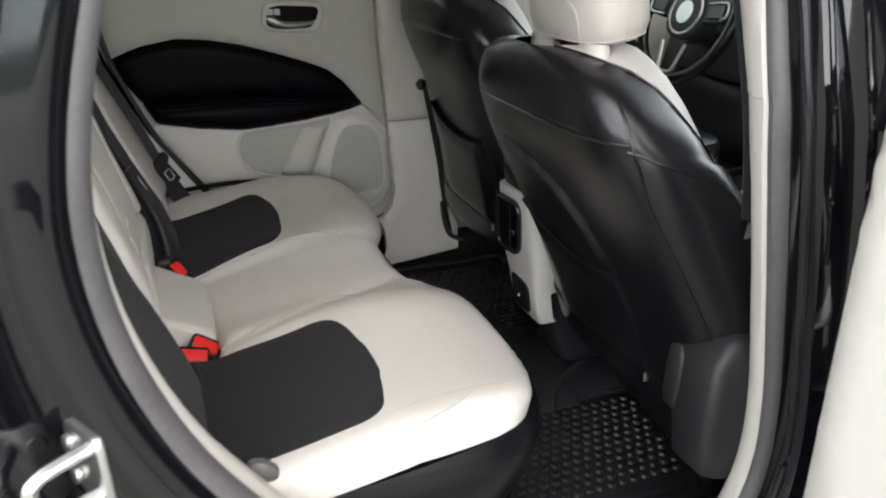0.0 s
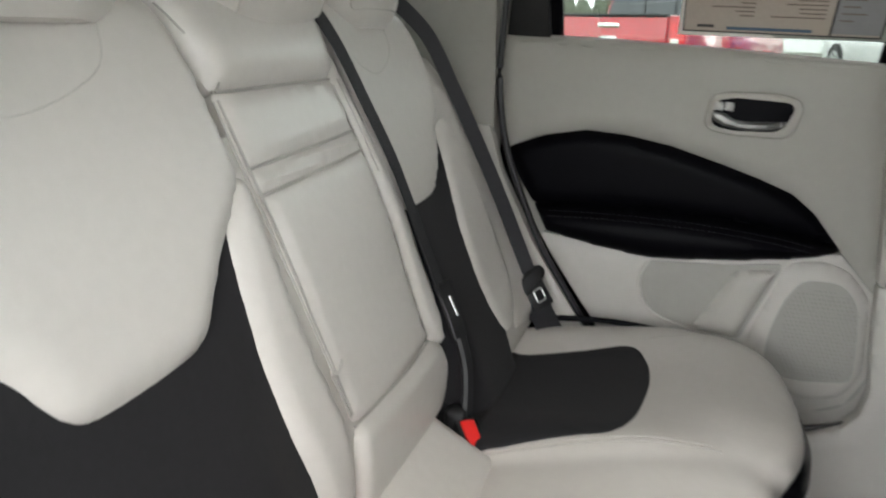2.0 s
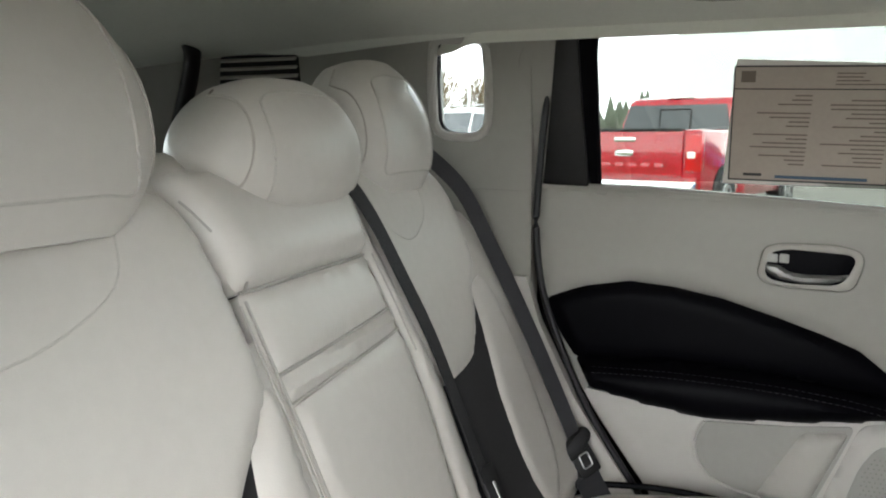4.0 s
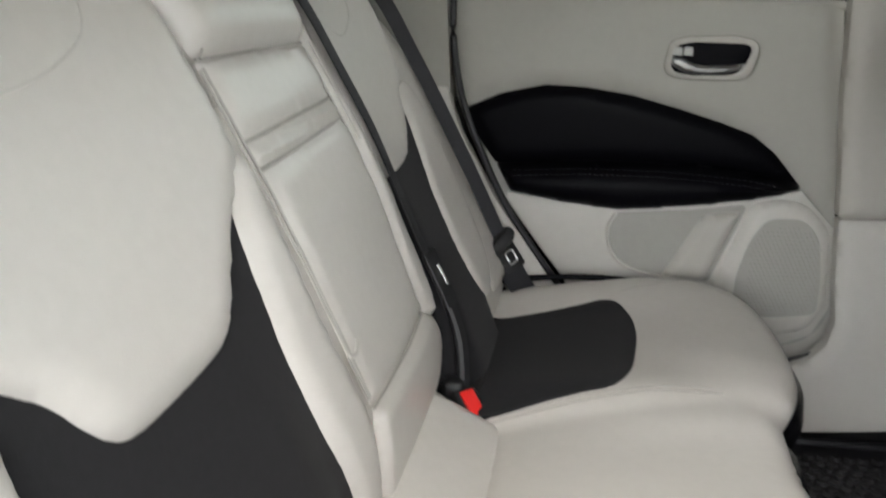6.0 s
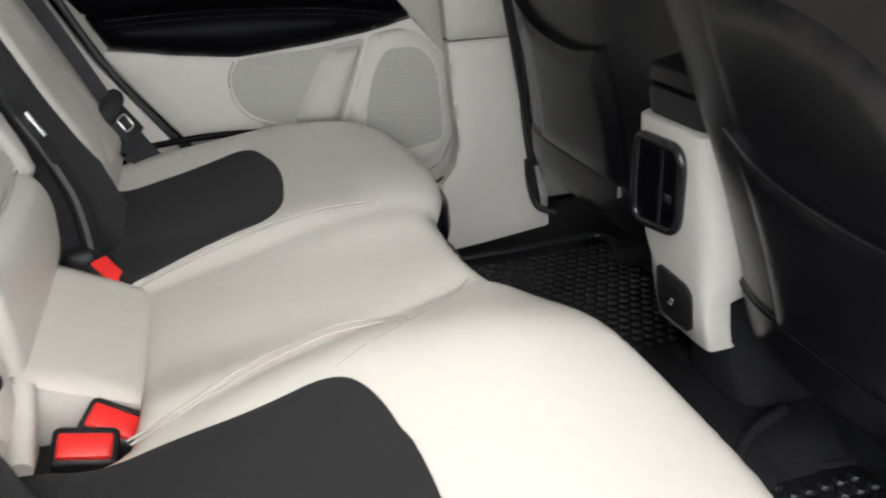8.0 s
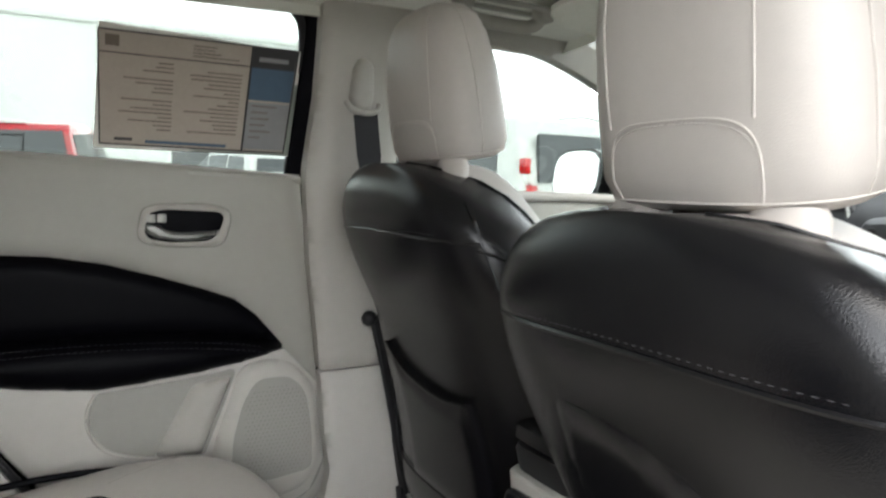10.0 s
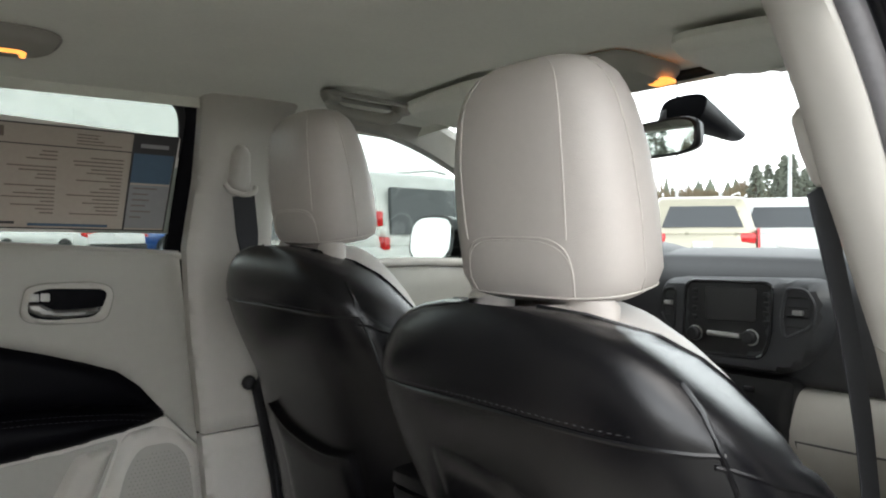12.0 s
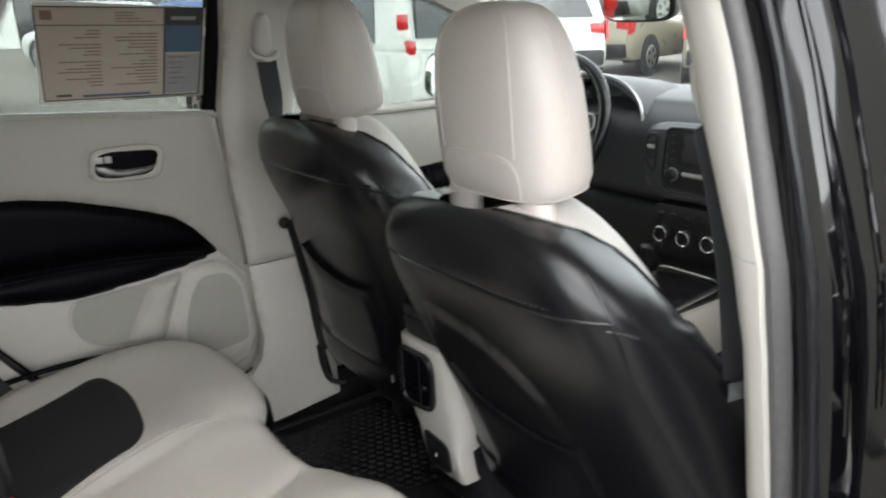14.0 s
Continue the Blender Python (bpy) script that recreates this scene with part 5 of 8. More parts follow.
    part("seat_cushion", turn(pad(rounded([(0.0, -0.25), (0.50, -0.255), (0.53, 0.0), (0.50, 0.255), (0.0, 0.25)], 0.05), lambda u, v: Vector((u, v, 0.10 * u + 0.10 * (abs(v) / 0.25) ** 4 * 0.4)), puff=0.05, roll=0.06, res=0.03, skirt=0.04), pose(0.90 + dx, yc, 0.63 + dz)), M_LEATHER, seat)
    part("seat_base", box((0.97 + dx, yc - 0.21, 0.46 + dz), (1.34 + dx, yc + 0.21, 0.60 + dz), 0.02), M_BLACK_PLASTIC, seat)
    for s in (-0.19, 0.19):
        part("seat_rail", box((0.93 + dx, yc + s - 0.02, 0.434), (1.36 + dx, yc + s + 0.02, 0.45 + dz), 0.006), M_BLACK_PLASTIC, seat)
    # recliner cover on the door side
    o = outer
    y0, y1 = sorted((yc + o * 0.213, yc + o * 0.298))
    cov = []
    for z, a, b, g in ((0.622, 0.81, 1.02, 0.0), (0.635, 0.788, 1.03, 0.006), (0.72, 0.775, 1.03, 0.008), (0.82, 0.778, 1.00, 0.006), (0.855, 0.80, 0.97, 0.0), (0.865, 0.82, 0.95, -0.012)):
        cov.append(ellipse_ring(((a + b) / 2 + dx, (y0 + y1) / 2, z + dz), ((b - a) / 2, 0, 0), (0, (y1 - y0) / 2 + g, 0), 28, 6))
    part("recliner_cover", loft(cov), M_BLACK_PLASTIC, seat, "black plastic recliner cover")
    part("recliner_flap", loft([ellipse_ring((0.787 + dx, yc + o * 0.213, z + dz), (0.014 * k, 0, 0), (0, 0.020 * k, 0), 20, 3) for z, k in ((0.712, 0.55), (0.717, 0.9), (0.73, 1), (0.79, 1), (0.812, 0.9), (0.822, 0.5))]), M_BLACK_PLASTIC, seat, "rounded black flap beside the recliner")
    if outer > 0:
        rod = [Vector((x + dx, yc + y, z + dz)) for x, y, z in ((0.713, 0.284, 0.957), (0.722, 0.284, 0.940), (0.740, 0.284, 0.857), (0.760, 0.285, 0.757), (0.781, 0.286, 0.655), (0.794, 0.288, 0.610))]
        lev = part("recline_lever", tube([p + Vector((0.012, 0.004, 0)) for p in smooth_line(rod, n=4)], flat=(0.034, 0.012), up=(0, 1, 0)), M_BLACK_PLASTIC, seat)
        part("lever_knob", loft([ellipse_ring(rod[0] + Vector((-0.004, 0, 0.014 * h)), (0.015 * k, 0, 0), (0, 0.013 * k, 0), 16) for h, k in ((-1, 0.3), (-0.7, 0.75), (0, 1), (0.7, 0.75), (1, 0.3))]), M_BLACK_PLASTIC, lev)
    part("valance_clip", box((rear_x(0.70 + dz) - 0.006, yc - 0.1155, 0.689 + dz), (rear_x(0.70 + dz) + 0.002, yc - 0.1115, 0.705 + dz), 0.001), M_STEEL, seat)
    # headrest
    hx, hz = rear_x(1.20 + dz) + 0.110, 1.242 + dz
    head = thing("front_headrest", (hx, yc, hz), "light leather front headrest with pale stitching on two posts", "headrest", "front headrests")
    H, W, D = 0.231 if outer < 0 else 0.215, 0.226, 0.118
    yc += -0.005 if outer < 0 else -0.028
    lean = Vector((-0.16, 0, 1)).normalized()
    fwd = Vector((1, 0, 0.16)).normalized()

    def hskin(t, a, grow=0.0):
        prof = [(0.0, 0.80, 0.72), (0.03, 0.92, 0.92), (0.10, 0.99, 1.0), (0.35, 1.0, 1.0), (0.60, 0.96, 0.95), (0.80, 0.87, 0.83), (0.90, 0.76, 0.69), (0.96, 0.60, 0.52), (0.99, 0.40, 0.34), (1.0, 0.2, 0.16)]
        for (a0, p, q), (b0, r, s) in zip(prof, prof[1:]):
            if t <= b0:
                k = (t - a0) / (b0 - a0)
                ww, dd = p + (r - p) * k, q + (s - q) * k
                break
        sa, ca = math.sin(a), math.cos(a)
        y = math.copysign(abs(sa) ** 0.66, sa) * (W / 2 * ww + grow)
        x = -math.copysign(abs(ca) ** 0.72, ca) * (D / 2 * dd + grow)
        return Vector((hx, yc + y, hz)) + lean * (H * t) + fwd * x

    ts = [0, 0.015, 0.03, 0.06, 0.10, 0.2, 0.32, 0.45, 0.57, 0.68, 0.77, 0.84, 0.89, 0.93, 0.96, 0.98, 0.992, 1.0]
    part("cushion", loft([[hskin(t, 2 * math.pi * k / 48) for k in range(48)] for t in ts]), M_LEATHER_SHADED, head)
    sa = radians(24)
    for s in (-1, 1):
        part("seam", tube([hskin(t, s * (sa + radians(10) * t), 0.0004) for t in np.linspace(0.272, 0.985, 22)], 0.0008, 6), M_THREAD, head)
        part("seam", tube([hskin(t, s * radians(88), 0.0004) for t in np.linspace(0.03, 0.96, 20)], 0.0008, 6), M_THREAD, head)
    arc = []
    for k in range(-30, 31):
        q = k / 30 * math.pi / 2
        arc.append(hskin(0.03 + 0.255 * math.cos(q) ** 0.45 if abs(k) < 30 else 0.03, sa * 1.22 * math.copysign(abs(math.sin(q)) ** 0.75, q), 0.0004))
    part("patch_seam", tube(arc, 0.0008, 6), M_THREAD, head)
    dots = [hskin(0.018 + 0.255 * math.cos(q) ** 0.45, sa * 1.22 * math.sin(q), 0.0004) for q in np.linspace(-1.3, 1.3, 60)]
    part("patch_stitching", join(*[tube([a, a + (b - a) * 0.6], 0.0006, 4) for a, b in zip(dots, dots[1:])]), M_THREAD, head)
    part("base_seam", tube([hskin(0.035, 2 * math.pi * k / 48, 0.0005) for k in range(48)], 0.0009, 6, closed=True), M_THREAD, head)
    for s in (-1, 1):
        p = Vector((hx - 0.034, yc + s * 0.068, hz - 0.004))
        part("post", tube([p + Vector((0, 0, 0.02)), p + Vector((0.008, 0, -0.05))], 0.007, 10), M_CHROME, head)
        part("collar", loft([ellipse_ring(p + Vector((0.004, 0, z)), (r * 0.8, 0, 0), (0, r * 1.25, 0), 18) for z, r in ((-0.035, 0.023), (-0.004, 0.0235), (0.003, 0.020), (0.004, 0.01))]), M_LEATHER_SHADED, head, "pale plastic collar")
    return seat


front_seat(-0.272, 0.0, 0.0, -1, "black-backed front passenger seat with light leather front")
front_seat(0.328, 0.064, 0.045, 1, "black-backed driver seat with light leather front", 0.22)

# passenger belt, hanging from the pillar
pb = thing("front_seat_belt", (0.85, -0.52, 0.6), "black front seat belt hanging from its beige guide", "seat belt", "front seat belts")
part("webbing", tube(smooth_line([(0.776, -0.502, 1.338), (0.799, -0.512, 1.25), (0.819, -0.521, 1.15), (0.835, -0.526, 1.04), (0.846, -0.528, 0.95), (0.858, -0.531, 0.80), (0.87, -0.535, 0.60)], n=6), flat=(0.046, 0.0018), up=(-0.12, 1, 0.0)), M_WEBBING, pb)
part("tongue", turn(prism(rounded([(-0.022, -0.012), (0.022, -0.012), (0.026, 0.010), (-0.026, 0.010)], 0.006), lambda u, v: Vector((u, v, 0)), 0.007, 0.002), look((0.826, -0.534, 1.015), (0.05, -1.0, 1.45), -25)), M_BLACK_PLASTIC, pb)
part("adjuster", pad(rounded([(0.762, 1.338), (0.757, 1.375), (0.762, 1.405), (0.774, 1.412), (0.790, 1.405), (0.796, 1.375), (0.790, 1.338)], 0.008), lambda u, v: Vector((u, -0.517 + 0.34 * (v - 1.34), v)), puff=0.016, roll=0.014, res=0.005, skirt=0.02, side=-1), M_TRIM_MID, pb, "beige belt height adjuster")

# ---- centre console ----
con = thing("centre_console", (1.0, YC, 0.42), "light centre console with rear air vents and a black armrest lid", "console")


def con_ring(z, xr, w, r=5.0, xf=1.25, foot=True):
    low = min(1, max(0, (0.72 - z) / 0.04)) if foot else 0
    yc, xf = 0.064 - 0.009 * low, xf - (xf - xr - 0.045) * low
    return ellipse_ring(((xr + xf) / 2, yc, z), ((xf - xr) / 2, 0, 0), (0, w / 2, 0), 48, r)


part("body", loft([con_ring(z, x, w, 7) for z, x, w in ((0.592, 0.824, 0.110), (0.599, 0.817, 0.116), (0.63, 0.809, 0.120), (0.665, 0.802, 0.124), (0.688, 0.798, 0.132), (0.712, 0.795, 0.170), (0.75, 0.790, 0.190), (0.83, 0.778, 0.176), (0.885, 0.769, 0.158), (0.888, 0.772, 0.152))]), M_TRIM_LIGHT, con, "light console surround")
part("lower_body", loft([con_ring(z, x, w, 5, foot=False) for z, x, w in ((0.43, 0.90, 0.20), (0.50, 0.885, 0.17), (0.575, 0.868, 0.120), (0.60, 0.872, 0.105), (0.69, 0.866, 0.105), (0.72, 0.86, 0.12))]), M_CARPET, con)
part("lid_base", loft([con_ring(z, x, w, 6) for z, x, w in ((0.889, 0.781, 0.160), (0.915, 0.776, 0.166), (0.922, 0.779, 0.160))]), M_BLACK_PLASTIC, con)
part("armrest_lid", loft([con_ring(z, x, w, 6) for z, x, w in ((0.9245, 0.782, 0.160), (0.932, 0.774, 0.168), (0.948, 0.776, 0.166), (0.962, 0.792, 0.152), (0.968, 0.82, 0.12))]), M_BLACK_LEATHER, con, "black leather armrest lid")
cb = lambda u, v: Vector((0.769 + 0.145 * (0.887 - v), u, v))
vent = rounded([(0.118, 0.862), (0.034, 0.866), (0.024, 0.850), (0.038, 0.765), (0.052, 0.748), (0.128, 0.736), (0.142, 0.748), (0.133, 0.80)], 0.014)
vf = part("vent_frame", pad(vent, lambda u, v: cb(u, v) - Vector((0.0015, 0, 0)), puff=0.001, roll=0.004, res=0.008, skirt=0.006, side=-1), M_BLACK_SOFT, con, "black vent recess")
part("vent_surround", tube([cb(*p) + Vector((-0.003, 0, 0)) for p in vent], 0.0062, 10, closed=True), M_GLOSS_BLACK, vf, "gloss black vent rim")
for k in range(6):
    z = 0.765 + k * 0.0165
    part("vent_slat", tube([cb(0.148 - 0.28 * (z - 0.73), z) + Vector((-0.003, 0, 0)), cb(0.092 - 0.19 * (z - 0.73), z) + Vector((-0.002, 0, 0))], flat=(0.0040, 0.0012), up=(-0.5, 0, 0.8)), M_BLACK_SOFT, vf)
part("vent_divider", tube([cb(0.080, 0.752) + Vector((-0.0045, 0, 0)), cb(0.062, 0.856) + Vector((-0.0045, 0, 0))], flat=(0.006, 0.004), up=(-1, 0, 0)), M_GLOSS_BLACK, vf)
part("vent_tab", turn(box((-0.006, -0.007, -0.006), (0.0, 0.007, 0.006), 0.002), Matrix.Translation(cb(0.052, 0.796) + Vector((-0.003, 0, 0)))), M_GLOSS_BLACK, vf)
cs = lambda u, v: Vector((0.797 + 0.21 * (0.687 - v), u, v))
sp_ = part("socket_panel", pad(rounded([(0.090, 0.687), (0.026, 0.683), (0.015, 0.671), (0.020, 0.620), (0.029, 0.610), (0.092, 0.607), (0.097, 0.64)], 0.010), lambda u, v: cs(u, v) - Vector((0.003, 0, 0)), puff=0.003, roll=0.005, res=0.008, skirt=0.006, side=-1), M_BLACK_PLASTIC, con, "black socket panel")
part("socket_mark", join(*[box((0.7965, y, z), (0.8005, y + 0.006, z + 0.002), 0) for y, z in ((0.050, 0.648), (0.054, 0.641))]), M_INK_PALE, sp_)

# ---- rubber floor mats ----
def floor_mat(out, z, apron):
    """A tray mat: raised rim, field of low eight-sided studs in staggered rows, plain apron at the door."""
    lo_, hi_ = [Vector((f(p[0] for p in out), f(p[1] for p in out), z)) for f in (min, max)]
    m = thing("floor_mat", (lo_ + hi_) / 2, "black rubber tray floor mat with raised studs", "floor mat", "floor mats")
    out = rounded(out, 0.03)
    part("tray", pad(out, flat(z), puff=0.0, roll=0.02, res=0.03, skirt=0.012, height=0.012), M_RUBBER, m)
    part("rim", tube([Vector((p[0], p[1], z + 0.016)) for p in resample(out, 0.02)], 0.008, 8, closed=True), M_RUBBER, m)
    edge = [Vector((a[0], a[1], 0)) for a in out]

    def inside(x, y, margin):
        odd, p = False, Vector((x, y, 0))
        for a, b in zip(edge, edge[1:] + edge[:1]):
            if (a.y > y) != (b.y > y) and x < a.x + (y - a.y) / (b.y - a.y) * (b.x - a.x):
                odd = not odd
            d = b - a
            k = min(1, max(0, (p - a).dot(d) / max(1e-9, d.dot(d))))
            if (a + d * k - p).length < margin:
                return False
        return odd

    bm = bmesh.new()
    pitch, r = 0.0235, 0.0098
    for j in range(40):
        for i in range(40):
            x, y = lo_.x + (i + (j % 2) / 2) * pitch, lo_.y + j * pitch * 0.866
            if not (apron[0] < y < apron[1]) or not inside(x, y, 0.022):
                continue
            qs = [k * math.pi / 4 + 0.39 for k in range(8)]
            foot = [bm.verts.new((x + r * 1.08 * math.cos(q), y + r * math.sin(q), z + 0.0122)) for q in qs]
            top = [bm.verts.new((x + r * 0.80 * math.cos(q), y + r * 0.74 * math.sin(q), z + 0.0178)) for q in qs]
            bm.faces.new(top)
            for k in range(8):
                bm.faces.new([foot[k], foot[(k + 1) % 8], top[(k + 1) % 8], top[k]])
    ob = part("studs", bm, M_RUBBER, m, smooth=False)
    ob["kind"] = "stuff"
    return m


near_mat = floor_mat([(0.60, -0.44), (0.955, -0.432), (1.005, -0.115), (0.872, -0.092), (0.845, -0.060), (0.60, -0.060)], 0.443, (-0.362, 0.0))
part("mark_bar", box((0.80, -0.405, 0.4535), (0.88, -0.392, 0.4562), 0.001), M_RUBBER, near_mat, "plain raised bar on the apron")
floor_mat([(0.60, 0.17), (0.88, 0.17), (0.90, 0.205), (1.06, 0.215), (1.03, 0.645), (0.60, 0.645)], 0.443, (0.0, 0.60))
tm = thing("tunnel_mat", (0.72, YC, 0.47), "smooth black rubber mat over the floor tunnel", "floor mat")
part("sheet", pad(rounded([(0.56, -0.135), (0.86, -0.135), (0.90, -0.06), (0.90, 0.18), (0.86, 0.255), (0.56, 0.255)], 0.03), lambda u, v: Vector((u, v, 0.484 - 0.07 * min(1, abs((v - YC) / 0.21)) ** 4)), puff=0.006, roll=0.01, res=0.02, skirt=0.05), M_RUBBER, tm)
part("mat_fold", tube(smooth_line([(0.80, -0.13, 0.450), (0.815, -0.095, 0.468), (0.86, -0.055, 0.490), (0.93, -0.035, 0.500)], n=5), 0.008, 8), M_RUBBER, tm)

# ---- dashboard ----
dash = thing("dashboard", (1.75, YC, 0.7), "dark grey dashboard over light lower panels", "dashboard")
prof = [(1.58, 1.00), (1.548, 1.03), (1.540, 1.12), (1.552, 1.195), (1.60, 1.236), (1.64, 1.252), (1.80, 1.262), (2.02, 1.245), (2.12, 1.20), (2.12, 1.00)]
part("top_pad", loft([[Vector((p[0] + 0.10 * abs((y - YC) / 0.66) ** 3, y, p[1] - 0.02 * abs((y - YC) / 0.66) ** 2)) for p in smooth_line([(*q, 0) for q in prof], n=4)] for y in np.linspace(YC - 0.67, YC + 0.67, 25)], cap=False, closed=False), M_DASH, dash)
prof = [(1.58, 1.005), (1.54, 0.985), (1.535, 0.90), (1.60, 0.80), (1.70, 0.72)]
for y0, y1, m_, lb_ in ((YC - 0.67, -0.075, M_TRIM_LIGHT, "light lower dash panel"), (-0.072, YC + 0.67, M_BLACK_PLASTIC, "black lower dash panel")):
    part("lower_panel", loft([[Vector((p[0] + 0.10 * abs((y - YC) / 0.66) ** 3, y, p[1])) for p in smooth_line([(*q, 0) for q in prof], n=4)] for y in np.linspace(y0, y1, 13)], cap=False, closed=False), m_, dash, lb_)
glove = lambda y, x, z: Vector((x + 0.10 * abs((y - YC) / 0.66) ** 3 - 0.0005, y, z))
gline = [glove(-0.115, 1.602, 0.80), glove(-0.115, 1.563, 0.85)] + [glove(y, 1.5345, 0.905) for y in np.linspace(-0.115, -0.54, 12)] + [glove(-0.54, 1.563, 0.85), glove(-0.54, 1.602, 0.80)]
part("glovebox_gap", tube(gline, 0.0022, 6), M_SEAL, dash, "dark gap round the glovebox lid")
part("glovebox_latch", box((1.552, -0.36, 0.872), (1.572, -0.28, 0.888), 0.004), M_TRIM_LOW, dash, "grey glovebox latch")
part("bulkhead", box((1.70, -0.62, 0.38), (2.15, 0.72, 1.0), 0.02), M_BLACK_PLASTIC, dash)
db2 = lambda u, v: Vector((1.530 - 0.03 * (v - 1.1), u, v))
part("centre_bezel", pad(rounded([(0.178, 1.165), (0.160, 1.203), (-0.160, 1.212), (-0.192, 1.18), (-0.176, 1.09), (-0.11, 1.030), (0.135, 1.024), (0.172, 1.07)], 0.03), db2, puff=0.024, roll=0.022, res=0.012, skirt=0.05, side=-1), M_DASH, dash, "dark grey centre bezel")
sfr = rounded([(0.098, 1.200), (-0.086, 1.204), (-0.080, 1.10), (-0.064, 1.058), (0.098, 1.050), (0.108, 1.08)], 0.02)
sf_ = part("screen_frame", pad(sfr, db2, puff=0.002, roll=0.006, res=0.012, skirt=0.006, side=-1, height=0.0225), M_BLACK_PLASTIC, dash, "black radio panel")
part("frame_rim", tube([db2(*p) + Vector((-0.024, 0, 0)) for p in sfr], 0.0035, 8, closed=True), M_GLOSS_BLACK, sf_)
part("screen", pad(rounded([(0.055, 1.190), (-0.056, 1.193), (-0.053, 1.128), (0.055, 1.125)], 0.006), db2, puff=0.001, roll=0.003, res=0.02, skirt=0.003, side=-1, height=0.0265), M_SCREEN, sf_, "dark display screen")
for y, z in ((0.076, 1.094), (-0.044, 1.097)):
    kn = part("knob", disc(db2(y, z) + Vector((-0.022, 0, 0)), (-1, 0, 0.05), 0.0135, 0.022, 24, 0.003), M_BLACK_PLASTIC, dash)
    part("knob_ring", tube(ellipse_ring(db2(y, z) + Vector((-0.030, 0, 0)), (0, 0.0148, 0), (0, 0, 0.0148), 24), 0.0014, 6, closed=True), M_STEEL, kn)
part("key_row", box((1.4985, -0.022, 1.092), (1.506, 0.050, 1.102), 0.002), M_STEEL, dash, "grey key strip")
for k in range(4):
    for y in (0.078, -0.073):
        part("key", box((1.499, y - 0.006, 1.122 + k * 0.018), (1.508, y + 0.006, 1.131 + k * 0.018), 0.002), M_BLACK_PLASTIC, dash)
for vo in ([(-0.112, 1.196), (-0.150, 1.194), (-0.166, 1.165), (-0.160, 1.128), (-0.108, 1.100), (-0.102, 1.14)], [(0.124, 1.185), (0.152, 1.178), (0.158, 1.12), (0.130, 1.09)]):
    vo = rounded(vo, 0.012)
    us = [p[0] for p in vo]
    a, b = max(us), min(us)
    vr = part("vent_recess", pad(vo, db2, puff=0.0005, roll=0.006, res=0.012, skirt=0.004, side=-1, height=0.0225), M_BLACK_SOFT, dash, "black air vent")
    part("vent_ring", tube([db2(*p) + Vector((-0.026, 0, 0)) for p in vo], 0.0035, 8, closed=True), M_DASH if a < 0 else M_BLACK_PLASTIC, vr)
    for k in range(4):
        z = 1.125 + k * 0.018
        part("vent_slat", tube([db2(a - 0.010, z) + Vector((-0.024, 0, 0)), db2(b + 0.012, z) + Vector((-0.024, 0, 0))], flat=(0.006, 0.002), up=(-0.5, 0, 0.8)), M_BLACK_PLASTIC, vr)
    part("vent_tab", box((1.498, (a + b) / 2 - 0.010, 1.147), (1.508, (a + b) / 2 + 0.010, 1.156), 0.002), M_STEEL, vr)
# climate panel and lower stack
part("climate_panel", pad(rounded([(0.135, 1.015), (-0.118, 1.018), (-0.100, 0.885), (0.12, 0.885)], 0.015), lambda u, v: Vector((1.525 + 0.10 * (1.0 - v), u, v)), puff=0.010, roll=0.014, res=0.014, skirt=0.05, side=-1), M_BLACK_PLASTIC, dash, "black climate control panel")
for y in (0.098, 0.034, -0.032):
    kn = part("climate_knob", disc((1.524, y, 0.945), (-1, 0, 0.1), 0.019, 0.026, 24, 0.004), M_BLACK_PLASTIC, dash)
    part("climate_ring", tube(ellipse_ring((1.497, y, 0.9477), (0, 0.0175, 0), (0, 0, 0.0175), 24), 0.0022, 6, closed=True), M_CHROME, kn)
for k in range(5):
    part("key", box((1.513, 0.10 - k * 0.036, 0.988), (1.53, 0.122 - k * 0.036, 1.000), 0.002), M_GLOSS_BLACK, dash)
hood = [[Vector((x, 0.405 + w * math.cos(q), 1.185 + h * math.sin(q))) for q in np.linspace(0.05, math.pi - 0.05, 20)] for x, w, h in ((1.80, 0.20, 0.09), (1.62, 0.205, 0.115), (1.565, 0.20, 0.118), (1.56, 0.188, 0.106), (1.60, 0.180, 0.098))]
part("cluster_hood", loft(hood, cap=False, closed=False), M_DASH, dash)
part("instrument_panel", pad(rounded([(0.25, 1.11), (0.25, 1.20), (0.32, 1.275), (0.49, 1.275), (0.56, 1.20), (0.56, 1.11)], 0.03), lambda u, v: Vector((1.63, u, v)), puff=0.002, res=0.03, skirt=0.003, side=-1), M_SCREEN, dash, "dark instrument cluster")
part("cluster_rim", tube(smooth_line([(1.562, 0.215, 1.16), (1.558, 0.225, 1.235), (1.558, 0.29, 1.29), (1.558, 0.405, 1.305), (1.558, 0.52, 1.29), (1.558, 0.585, 1.235)], n=6), 0.004, 8), M_STEEL, dash)

# shifter console
sh = thing("gear_console", (1.35, YC, 0.6), "lower centre console with gear lever and cup holders", "console")
part("base", loft([ellipse_ring((1.36, YC, z), (0.30, 0, 0), (0, w, 0), 36, 5) for z, w in ((0.69, 0.12), (0.70, 0.121), (0.80, 0.115), (0.812, 0.108))]), M_TRIM_LIGHT, sh)
part("lower_side", loft([ellipse_ring((1.36, YC, z), (0.295, 0, 0), (0, w, 0), 36, 5) for z, w in ((0.48, 0.125), (0.692, 0.116))]), M_CARPET, sh)
